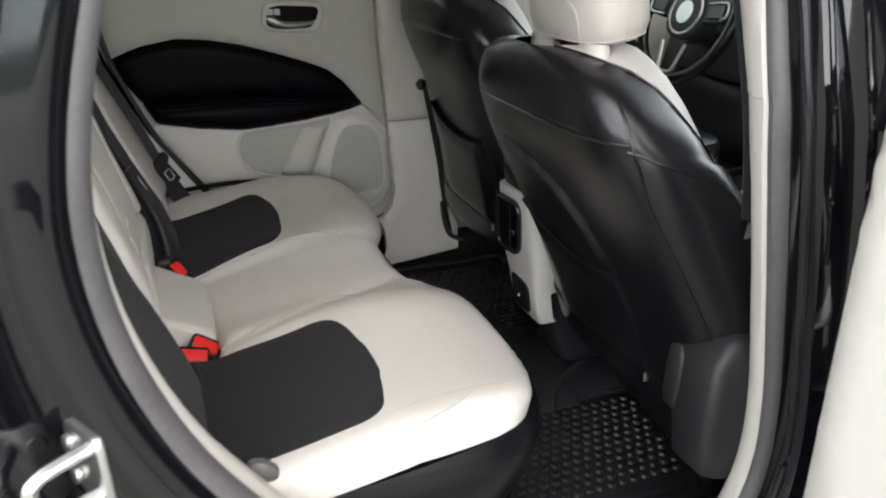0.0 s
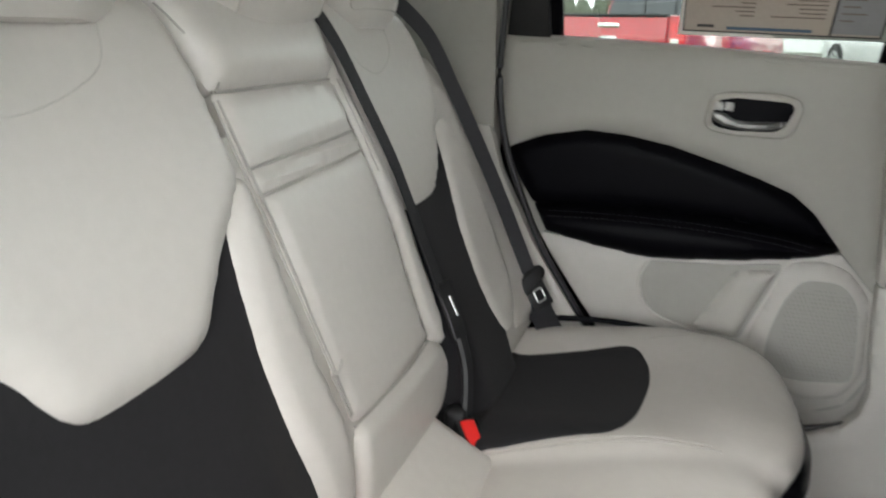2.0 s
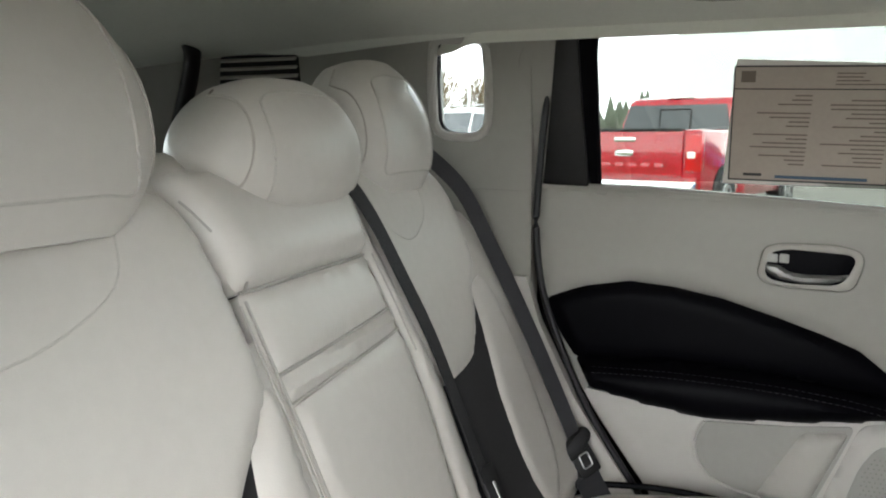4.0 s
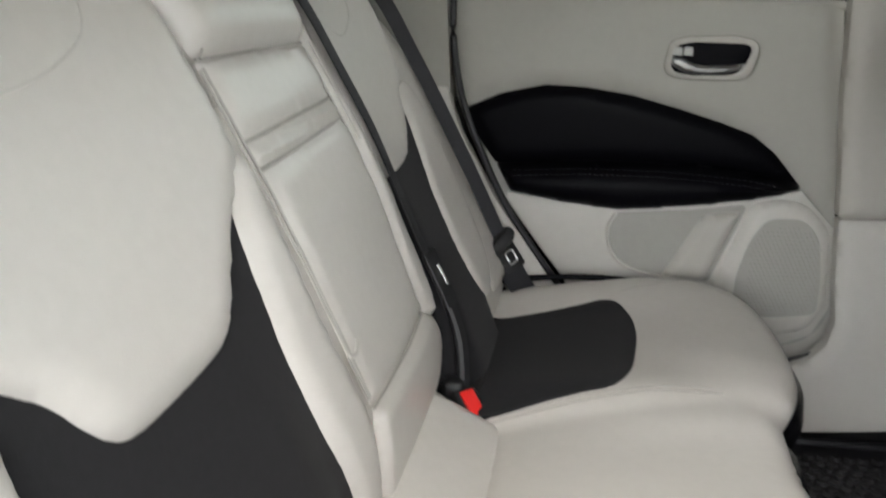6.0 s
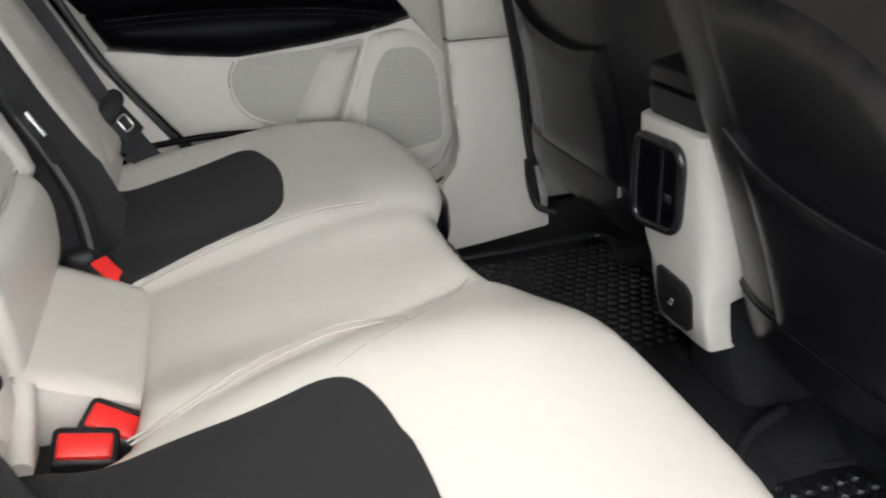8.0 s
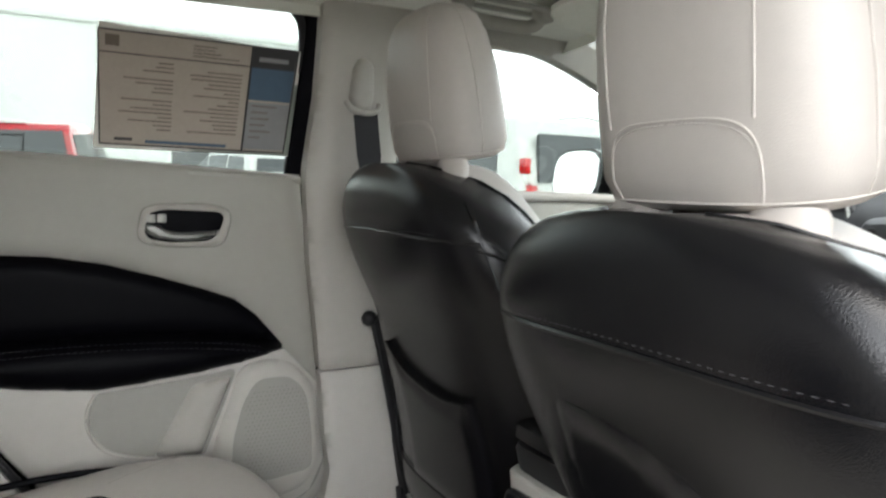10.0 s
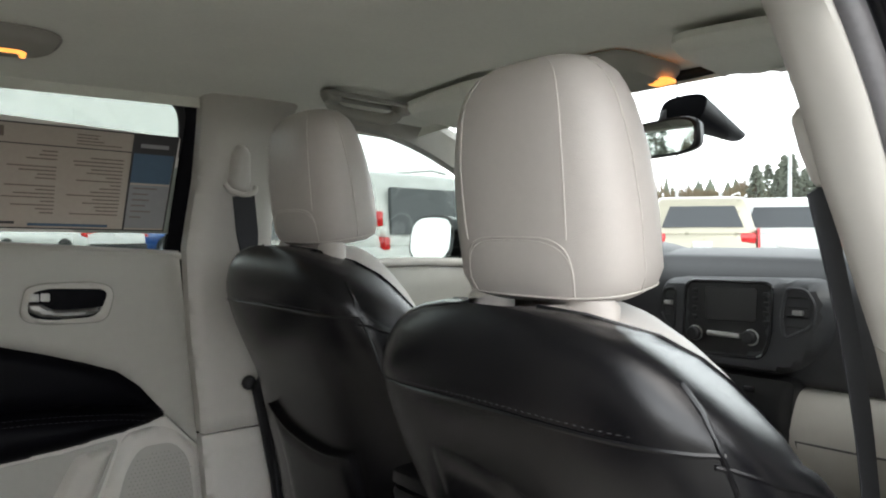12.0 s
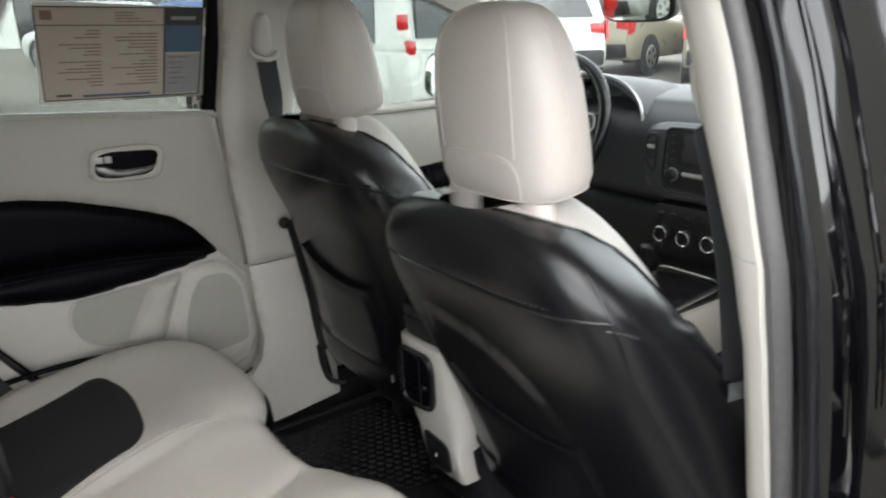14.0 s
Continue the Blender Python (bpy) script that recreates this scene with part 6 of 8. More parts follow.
part("top_plate", pad(rounded([(1.10, -0.045), (1.56, -0.045), (1.56, 0.145), (1.10, 0.145)], 0.03), lambda u, v: Vector((u, v, 0.814 + 0.12 * max(0, u - 1.35))), puff=0.008, roll=0.012, res=0.02, skirt=0.03), M_GLOSS_BLACK, sh, "gloss black console plate")
part("plate_rim", tube([Vector((p[0], p[1], 0.822 + 0.12 * max(0, p[0] - 1.35))) for p in rounded([(1.22, -0.05), (1.56, -0.05), (1.56, 0.15), (1.22, 0.15)], 0.05)], 0.005, 8, closed=True), M_CHROME, sh)
part("gear_lever", tube(smooth_line([(1.45, 0.06, 0.82), (1.43, 0.06, 0.87), (1.42, 0.06, 0.90)], n=4), 0.010, 10), M_CHROME, sh)
part("gear_knob", loft([ellipse_ring((1.415, 0.06, z), (0.030 * s, 0, 0), (0, 0.022 * s, 0), 20, 2.6) for z, s in ((0.885, 0.6), (0.90, 0.95), (0.93, 1.05), (0.945, 0.95), (0.952, 0.6))]), M_BLACK_LEATHER, sh, "black gear knob")
for x in (1.22, 1.31):
    part("cup_holder", tube(ellipse_ring((x, 0.0, 0.828), (0.036, 0, 0), (0, 0.036, 0), 28), 0.004, 8, closed=True), M_STEEL, sh)
part("dial", disc((1.32, 0.095, 0.822), (0, 0, 1), 0.026, 0.02), M_BLACK_PLASTIC, sh)

# steering wheel
sw = thing("steering_wheel", (1.46, 0.41, 1.16), "black leather steering wheel with chrome spoke trim", "steering wheel")
wm = look((1.455, 0.425, 1.180), (0.555, 0.425, 1.49))
R = 0.172
part("rim", turn(tube([Vector((R * math.cos(q), R * math.sin(q), 0)) for q in np.linspace(0, 2 * math.pi, 61)[:-1]], 0.0155, 12, closed=True, up=(0, 0, 1)), wm), M_BLACK_LEATHER, sw)
hub = part("hub", turn(loft([ellipse_ring((0, 0, -z), (0.078 * s, 0, 0), (0, 0.072 * s, 0), 28, 2.6) for z, s in ((-0.045, 0.8), (-0.03, 1), (-0.005, 1), (0.008, 0.9), (0.014, 0.6))]), wm), M_BLACK_PLASTIC, sw)
part("badge", turn(disc((0, 0, -0.012), (0, 0, -1), 0.030, 0.005), wm), M_STEEL, hub, "plain round steel badge")
part("hub_ring", turn(tube(ellipse_ring((0, 0, -0.012), (0.058, 0, 0), (0, 0.056, 0), 32, 2.0), 0.004, 8, closed=True), wm), M_STEEL, hub, "grey ring round the hub")
for q in (0.10, math.pi - 0.10):
    d, w = Vector((math.cos(q), math.sin(q), 0)), Vector((-math.sin(q), math.cos(q), 0))
    up_ = Vector((0, 0, -1))
    spk = part("spoke", turn(tube([d * 0.05, d * 0.12, d * (R - 0.008)], flat=(0.056, 0.016), up=(0, 0, 1)), wm), M_BLACK_PLASTIC, sw)
    part("spoke_keys", turn(tube([d * 0.088 + up_ * 0.010, d * 0.140 + up_ * 0.010], flat=(0.034, 0.008), up=(0, 0, 1)), wm), M_DASH, spk, "dark grey spoke keys")
    part("spoke_trim", turn(tube(smooth_line([d * 0.082 - w * 0.020 + up_ * 0.013, d * 0.120 - w * 0.023 + up_ * 0.013, d * 0.148 - w * 0.018 + up_ * 0.013, d * 0.152 + w * 0.012 + up_ * 0.013, d * 0.135 + w * 0.020 + up_ * 0.013], n=4), 0.0030, 8), wm), M_STEEL, spk, "bright trim round the spoke keys")
low_ = part("lower_spoke", turn(prism(rounded([(-0.038, -0.060), (-0.030, -0.158), (0.030, -0.158), (0.038, -0.060)], 0.008), lambda u, v: Vector((u, v, 0.004)), 0.010, 0.002), wm), M_BLACK_PLASTIC, sw)
part("spoke_trim", turn(tube(smooth_line([Vector(p) for p in ((-0.046, -0.080, -0.010), (-0.036, -0.120, -0.010), (-0.028, -0.150, -0.010), (0.0, -0.158, -0.010), (0.028, -0.150, -0.010), (0.036, -0.120, -0.010), (0.046, -0.080, -0.010))], n=4), 0.0050, 8), wm), M_STEEL, low_, "bright trim of the lower spoke")
part("column", tube([Vector((1.475, 0.425, 1.170)), Vector((1.70, 0.42, 1.07))], 0.055, 16), M_BLACK_PLASTIC, sw)
part("stalk", tube([Vector((1.50, 0.36, 1.13)), Vector((1.48, 0.27, 1.145))], 0.008, 8), M_BLACK_PLASTIC, sw)

# ---- windscreen, pillars, mirror, visors, roof fittings ----
ws = thing("windscreen", (1.7, YC, 1.25), "clear laminated windscreen above the dashboard", "windscreen", kind="structure")
wsb = lambda u, v: Vector((1.27 + 0.72 * v - 0.10 * (abs(u - YC) / 0.6) ** 2 * (0.4 + 0.6 * v), u, 1.575 - 0.33 * v))
part("pane", pad([(-0.55, 0.0), (-0.58, 1.0), (0.68, 1.0), (0.65, 0.0)], wsb, puff=0, res=0.08, skirt=0.0), M_GLASS_FRONT, ws).visible_shadow = False
part("header_band", tube([wsb(y, 0.02) for y in np.linspace(-0.55, 0.65, 14)], flat=(0.03, 0.012), up=(-0.4, 0, -0.9)), M_BLACK_PLASTIC, ws)
for s in (1, -1):
    ap = thing("a_pillar_trim", (1.6, YC + s * 0.6, 1.2), "beige windscreen pillar trim", "pillar trim", kind="structure")
    P = smooth_line([(0.98, YC + s * 0.575, 1.575), (1.15, YC + s * 0.588, 1.557), (1.32, YC + s * 0.605, 1.505), (1.50, YC + s * 0.625, 1.415), (1.70, YC + s * 0.645, 1.285), (1.84, YC + s * 0.66, 1.17)], n=5)
    part("trim", tube(P, flat=(0.085, 0.045), up=(-0.35, -s * 1.0, -0.35)), M_TRIM, ap)
    part("outer_post", tube([p + Vector((0.02, s * 0.035, 0.022)) for p in P], flat=(0.07, 0.02), up=(-0.35, -s * 1.0, -0.35)), M_PAINT, ap, "black painted outer post")
    rail = thing("roof_rail_trim", (0.4, YC + s * 0.6, 1.57), "beige trim along the roof side above the doors", "trim", kind="structure")
    P = smooth_line([(-0.85, YC + s * 0.56, 1.50), (-0.3, YC + s * 0.585, 1.565), (0.1, YC + s * 0.592, 1.585), (0.6, YC + s * 0.592, 1.592), (1.0, YC + s * 0.588, 1.582), (1.25, YC + s * 0.595, 1.555)], n=5)
    part("trim", tube(P, flat=(0.05, 0.022), up=(0, -s * 0.8, -0.7)), M_HEADLINER, rail)

rm = thing("rear_view_mirror", (1.33, 0.02, 1.5), "black rear-view mirror with a sensor housing on the windscreen", "mirror")
mm = look((1.305, 0.036, 1.468), (0.30, 0.31, 1.42))
shl = part("shell", turn(loft([ellipse_ring((0, 0, z), (0.118 * s, 0, 0), (0, 0.034 * s, 0), 32, 4) for z, s in ((0.030, 0.55), (0.018, 0.9), (0.0, 1.0), (-0.006, 0.98))]), mm), M_BLACK_PLASTIC, rm)
part("mirror_glass", turn(prism(ellipse_ring((0, 0, 0), (0.111, 0, 0), (0, 0.029, 0), 32, 4), lambda u, v: Vector((u, v, -0.0075)), 0.002, 0), mm), M_MIRROR, shl, "silvered mirror glass")
part("sensor_housing", loft([ellipse_ring((1.345 + 0.185 * t, -0.002 + 0.004 * t, 1.520 - 0.034 * t), (0.012, 0, 0.026 * (1 - t * 0.65)), (0, 0.046 * (1 - t * 0.7), 0), 20, 3) for t in (-0.06, 0, 0.3, 0.6, 0.9, 1.0)]), M_BLACK_SOFT, rm)
part("arm", tube([(1.345, 0.036, 1.520), (1.318, 0.036, 1.480)], 0.012, 10), M_BLACK_PLASTIC, rm)
for y0, y1 in ((0.155, 0.49), (-0.46, -0.145)):
    v = thing("sun_visor", (1.15, (y0 + y1) / 2, 1.55), "beige cloth sun visor folded against the roof", "sun visor", "sun visors")
    base = lambda u, w: roof_at(u, w) + Vector((0, 0, -0.022 - 0.06 * (u - 1.03)))
    flp = part("flap", pad(rounded([(1.035, y0 + 0.02), (1.045, y1 - 0.015), (1.215, y1), (1.225, y0)], 0.045), base, puff=0.012, roll=0.014, res=0.018, skirt=0.010, side=-1), M_HEADLINER, v)
    part("label", box((1.17, (y0 + y1) / 2 - 0.05, base(1.17, (y0 + y1) / 2).z - 0.0155), (1.20, (y0 + y1) / 2 + 0.05, base(1.17, (y0 + y1) / 2).z - 0.0145), 0), M_PAPER_EDGE, flp)
oc = thing("overhead_console", (1.17, YC, 1.56), "beige overhead console with small amber courtesy lamps", "lamp")
ob_ = lambda u, v: roof_at(u, v) + Vector((0, 0, -0.014))
ohs = part("housing", pad(rounded([(1.08, YC - 0.11), (1.25, YC - 0.12), (1.25, YC + 0.12), (1.08, YC + 0.11)], 0.04), ob_, puff=0.022, roll=0.025, res=0.014, skirt=0.01, side=-1), M_TRIM, oc)
for s in (-1, 1):
    yl = YC + s * 0.075 - 0.02
    part("lamp", pad(rounded([(1.190, yl - 0.026), (1.226, yl - 0.022), (1.226, yl + 0.022), (1.190, yl + 0.026)], 0.010), ob_, puff=0.003, roll=0.006, res=0.008, skirt=0.004, side=-1, height=0.020), M_AMBER, ohs, "lit amber lamp lens")


def grab(p0, p1, label):
    """A folded grab handle: an oval dish in the roof trim and a thick arched bar over it."""
    a, b = Vector(p0), Vector(p1)
    d = (b - a).normalized()
    w = Vector((-d.y, d.x, 0)).normalized()
    n = Vector((0, 0, -1))
    L = (b - a).length
    g = thing("grab_handle", (a + b) / 2, label, "grab handle", "grab handles")
    at = lambda u, v, h: a + d * u + w * v + n * h
    oval = [at(L / 2 + (L / 2 + 0.016) * math.copysign(abs(math.cos(q)) ** 0.5, math.cos(q)), 0.026 * math.copysign(abs(math.sin(q)) ** 0.6, math.sin(q)), 0.002) for q in np.linspace(0, 2 * math.pi, 49)[:-1]]
    # darker tube gives the shaded outline of the dish by its colour
    part("dish_rim", tube(oval, 0.005, 8, closed=True, up=(0, 0, -1)), M_TRIM_LOW, g, "dark rim drawing the shade of the handle dish")
    part("bar", tube(smooth_line([at(0.0, 0.010, -0.004), at(0.004, 0.012, 0.014), at(0.020, 0.014, 0.026), at(L * 0.3, 0.016, 0.029), at(L * 0.7, 0.016, 0.029), at(L - 0.020, 0.014, 0.026), at(L - 0.004, 0.012, 0.014), at(L, 0.010, -0.004)], n=6), 0.0125, 12, up=(0, 0, -1)), M_TRIM, g)
    for u in (0.0, L):
        part("mount", loft([ellipse_ring(at(u, 0, h), tuple(d * 0.019 * s), tuple(w * 0.021 * s), 20, 2.6) for h, s in ((-0.004, 1.1), (0.008, 1.0), (0.016, 0.8), (0.019, 0.4))]), M_TRIM, g)
    return g


grab((0.893, 0.486, 1.571), (1.050, 0.470, 1.560), "beige folding grab handle above the front door")
rl = thing("reading_lamp", (0.325, 0.455, 1.585), "oval grey-beige reading lamp in the roof with a lit amber slit", "lamp")
rlb = lambda u, v: roof_at(u, v) + Vector((0, 0, -0.002))
rlo = [(0.325 + 0.078 * math.copysign(abs(math.cos(q)) ** 0.7, math.cos(q)), 0.452 + 0.062 * math.copysign(abs(math.sin(q)) ** 0.7, math.sin(q))) for q in np.linspace(0, 2 * math.pi, 41)[:-1]]
rlh = part("housing", pad(rlo, rlb, puff=0.016, roll=0.03, res=0.010, skirt=0.008, side=-1), M_TRIM, rl)
part("housing_edge", tube([lift(rlb, *p, 0.001, -1) for p in rlo], 0.0025, 6, closed=True), M_TRIM_LOW, rlh)
part("amber_slit", pad(rounded([(0.262, 0.452), (0.352, 0.452), (0.362, 0.462), (0.364, 0.492), (0.357, 0.492), (0.352, 0.472), (0.262, 0.472)], 0.004), rlb, puff=0.001, roll=0.003, res=0.006, skirt=0.006, side=-1, height=0.016), M_AMBER, rlh, "lit amber lamp slit")


# ---- near side: the open rear doorway ----
def ny(z, off=0.0):
    """How far out the doorway's rear edge lies at a height."""
    return -0.600 + 0.26 * max(0, z - 1.20) ** 1.15 - off


def nf(z, off=0.0):
    """How far out the centre pillar's edge lies at a height: it leans in above the belt line, and broadens inward."""
    y = float(np.interp(z, (0.5, 0.90, 1.10, 1.20, 1.30, 1.40, 1.50, 1.58), (-0.592, -0.585, -0.587, -0.582, -0.562, -0.538, -0.508, -0.48))) - off
    if off < 0:
        y += (-0.017 * (1 - min(1, max(0, (z - 1.10) / 0.25))) + 0.002) * min(1, -off / 0.034)
    return y


ring = [(0.728, 1.475), (0.738, 1.40), (0.742, 1.30), (0.750, 1.20), (0.766, 1.10), (0.800, 0.95), (0.828, 0.80), (0.832, 0.68), (0.80, 0.585), (0.72, 0.545), (0.60, 0.530), (0.46, 0.545), (0.35, 0.605), (0.262, 0.70), (0.172, 0.825),
        (0.103, 0.93), (0.060, 1.04), (0.044, 1.14), (0.050, 1.23), (0.076, 1.335), (0.120, 1.46), (0.19, 1.545), (0.32, 1.572), (0.50, 1.575), (0.62, 1.562), (0.695, 1.53)]
mid = Vector((0.42, 0, 1.05))


def opening(grow, out, n=4, rear=None):
    """The doorway's outline, grown outward in its plane and moved out of the car; rear gives other offsets for its rear half."""
    rg, ro = rear or (grow, out)
    pts = []
    for p in smooth_line([(x, 0, z) for x, z in ring], True, n):
        d = (p - mid).normalized()
        f = min(1, max(0, (p.x - 0.25) / 0.30))
        q = p + d * (rg + (grow - rg) * f)
        o = ro + (out - ro) * f
        pts.append(Vector((q.x, ny(q.z, o) + (nf(q.z, o) - ny(q.z, o)) * f, q.z)))
    return pts


def doorway(name, prof, material, parent, label=""):
    """A strip with a profile of (grow, out) pairs, or pairs for the front and the rear half, run round the doorway."""
    rows = [opening(p[0], p[1], 4, p[2:] or None) for p in prof]
    rows_t = list(zip(*rows))
    rows_t.append(rows_t[0])
    return part(name, loft([list(r) for r in rows_t], cap=False, closed=False), material, parent, label)


dw = thing("door_opening_trim", (0.42, -0.60, 0.53), "light trim round the open rear doorway", "trim", kind="structure")
doorway("light_trim", ((0.075, -0.042), (0.030, -0.040), (0.016, -0.034), (0.006, -0.020), (0.0, -0.002), (0.0, 0.014, 0.0, 0.016), (0.006, 0.020, 0.010, 0.030), (0.03, 0.024, 0.03, 0.034)), M_TRIM_MID, dw)
doorway("rubber_seal", ((0.022, 0.014, 0.022, 0.024), (0.003, 0.019, 0.002, 0.030), (0.003, 0.026, -0.003, 0.042), (0.010, 0.034, 0.001, 0.056), (0.018, 0.036, 0.010, 0.064), (0.03, 0.036, 0.03, 0.066)), M_SEAL, dw, "grey-black rubber door seal")
part("seal_joint", tube([opening(g, o, 12)[k] + Vector((0, -0.0006, 0)) for g, o in ((0.016, -0.034), (0.006, -0.020), (0.0, -0.002), (0.0, 0.013)) for k in (35,)], 0.0012, 6), M_TRIM_LOW, dw)

body = thing("door_frame_body", (0.42, -0.72, 0.45), "glossy black painted body round the rear doorway", "car body", kind="structure")
doorway("painted_flange", ((0.020, 0.030, 0.010, 0.058), (0.022, 0.052, 0.018, 0.074), (0.034, 0.072, 0.036, 0.090), (0.056, 0.078, 0.058, 0.094), (0.068, 0.092, 0.070, 0.104), (0.078, 0.122, 0.078, 0.128), (0.090, 0.148, 0.090, 0.150), (0.110, 0.162), (0.15, 0.172), (0.18, 0.185)), M_PAINT, body)
part("weather_strip", tube([p for p in sorted(opening(0.026, 0.056, 6), key=lambda p: p.z) if p.x > 0.62 and 0.62 < p.z < 1.50], 0.006, 8), M_RUBBER, body, "black rubber weather strip")
# folded sheet-metal lips down the front edge of the doorway
for g, o, z0, z1 in ((0.030, 0.088, 1.02, 1.50), (0.066, 0.104, 1.04, 1.50), (0.094, 0.152, 0.90, 1.45)):
    lip = [p for p in opening(g, o, 6) if p.x > 0.55 and z0 < p.z < z1]
    lip.sort(key=lambda p: p.z)
    part("pressed_lip", tube(lip, 0.0035, 8), M_PAINT, body)
part("foam_block", turn(box((-0.012, -0.008, -0.020), (0.012, 0.008, 0.020), 0.003), pose(0.858, -0.706, 1.03, 0, 20, 20)), M_TRIM_LIGHT, body, "pale foam block")
# quarter panel behind the doorway
part("rear_quarter", pad([(-0.90, 0.45), (-0.20, 0.45), (-0.16, 0.75), (-0.18, 1.20), (-0.12, 1.60), (-0.9, 1.60)], lambda u, v: Vector((u, ny(v, 0.19), v)), puff=0.0, res=0.06, skirt=0.06, side=1), M_PAINT, body)
part("inner_quarter_trim", pad([(-0.85, 0.45), (-0.02, 0.45), (-0.02, 1.58), (-0.85, 1.58)], lambda u, v: Vector((u, ny(v, -0.03) + 0.08 * max(0, (-0.25 - u) / 0.5), v)), puff=0.0, res=0.05, skirt=0.02, side=-1), M_TRIM, body)
part("rocker", box((-0.10, -0.84, 0.22), (1.9, -0.68, 0.40), 0.04, 3), M_PAINT, body)

# striker on the rear edge
st = thing("door_striker", (0.02, -0.72, 1.0), "bright steel door striker on the black door frame", "striker")
sm = pose(0.018, -0.726, 1.008, 0, 0, -62) @ Matrix.Scale(1.05, 4)
spl = part("plate", turn(prism(rounded([(-0.03, -0.026), (0.03, -0.032), (0.026, 0.034), (-0.024, 0.030)], 0.01), lambda u, v: Vector((u, 0, v)), 0.006, 0.001), sm), M_STEEL, st)
part("loop", turn(tube(smooth_line([(0.016, 0, -0.018), (0.018, -0.022, -0.016), (0.017, -0.042, -0.010), (0.016, -0.046, 0.008), (0.016, -0.040, 0.018), (0.014, -0.02, 0.020), (0.012, 0, 0.020)], n=4), 0.0055, 8), sm), M_STEEL, st)
for dx, dz in ((-0.014, 0.014), (-0.012, -0.014)):
    part("screw", turn(disc((dx, -0.003, dz), (0, -1, 0), 0.007, 0.005), sm), M_STEEL, spl)

# right centre pillar's inner cover and front door
bp = thing("b_pillar_trim", (0.86, -0.58, 0.52), "light plastic trim of the near centre pillar", "pillar trim", kind="structure")
part("cover", pad(rounded([(0.80, 0.50), (1.02, 0.50), (0.96, 0.80), (0.94, 1.20), (0.90, 1.58), (0.765, 1.58), (0.770, 1.48), (0.775, 1.335), (0.782, 1.20), (0.80, 1.10), (0.835, 0.92), (0.875, 0.76), (0.87, 0.66)], 0.01), lambda u, v: Vector((u, nf(v, -0.034), v)), puff=0.006, roll=0.02, res=0.02, skirt=0.03, side=-1), M_TRIM_MID, bp)
part("sill_plate", pad(rounded([(0.30, -0.60), (1.9, -0.60), (1.9, -0.50), (0.30, -0.50)], 0.015), flat(0.49), puff=0.012, roll=0.02, res=0.04, skirt=0.08), M_TRIM_LIGHT, bp)
fdr = thing("front_door", (1.25, -0.66, 0.6), "closed front passenger door with a beige inner panel", "car door")
fdrb = lambda u, v: Vector((u, -0.605 - 0.02 * ((v - 0.95) / 0.3) ** 2, v))
part("door_panel", pad(rounded([(0.95, 0.52), (1.72, 0.52), (1.74, 1.215), (0.93, 1.225)], 0.03), fdrb, puff=0.012, roll=0.02, res=0.05, skirt=0.06, side=-1), M_TRIM, fdr)
part("door_armrest", pad(rounded([(0.98, 0.98), (1.2, 1.04), (1.5, 1.06), (1.58, 1.0), (1.4, 0.92), (0.98, 0.90)], 0.03), fdrb, puff=0.05, roll=0.05, res=0.03, skirt=0.02, height=0.01, side=-1), M_BLACK_SOFT, fdr)
part("outer_skin", pad([(0.92, 0.4), (1.95, 0.4), (1.98, 1.19), (0.86, 1.235)], lambda u, v: Vector((u, -0.80 + 0.03 * ((v - 0.9) / 0.4) ** 2, v)), puff=0.0, res=0.08, skirt=0.05, side=1), M_PAINT, fdr)
part("pane", prism([(0.93, 1.20), (1.66, 1.18), (1.50, 1.38), (1.17, 1.56), (0.92, 1.58)], lambda u, v: Vector((u, ny(v, 0.04), v)), 0.004, 0), M_GLASS_FRONT, fdr).visible_shadow = False
part("window_frame", tube([Vector((x, ny(z, 0.05), z)) for x, z in ((0.925, 1.2), (0.90, 1.40), (0.885, 1.56), (1.0, 1.585), (1.17, 1.57), (1.50, 1.39), (1.68, 1.21))], flat=(0.05, 0.03), up=(0, -1, -0.3)), M_PAINT, fdr)
part("edge_seal", tube([Vector((x, y, z)) for x, y, z in ((0.90, -0.752, 0.50), (0.905, -0.758, 0.80), (0.895, -0.752, 1.15), (0.86, -0.73, 1.30), (0.83, -0.69, 1.52))], 0.013, 10), M_RUBBER, fdr)

part("trim_plug", loft([ellipse_ring((0.160, -0.572 + d, 0.842), (0.016 * s, 0, -0.012 * s), (0.006 * s, 0, 0.010 * s), 20) for d, s in ((0.0, 1.0), (-0.008, 0.9), (-0.011, 0.5))]), M_SEAL, bp, "grey plastic plug")

# the opened rear door
od = thing("rear_door", (0.80, -0.80, 0.5), "opened near rear door with a light inner panel and black frame", "car door")
oc_, od_ = Vector((0.700, -0.785, 0)), Vector((-0.10, -0.995, 0)).normalized()
odb = lambda u, v: oc_ + od_ * u + Vector((0.02 * (v - 0.9), 0, v))
part("inner_panel", pad(rounded([(0.035, 0.56), (0.62, 0.60), (0.66, 1.25), (0.0, 1.255), (0.004, 1.10), (0.020, 0.80)], 0.03), odb, puff=0.02, roll=0.03, res=0.03, skirt=0.05, side=1), M_TRIM_LIGHT, od, "light inner door panel")
part("armrest", pad(rounded([(0.20, 0.95), (0.24, 1.03), (0.58, 1.10), (0.58, 0.95), (0.28, 0.91)], 0.02), odb, puff=0.05, roll=0.05, res=0.02, skirt=0.02, height=0.02, side=1), M_BLACK_SOFT, od)
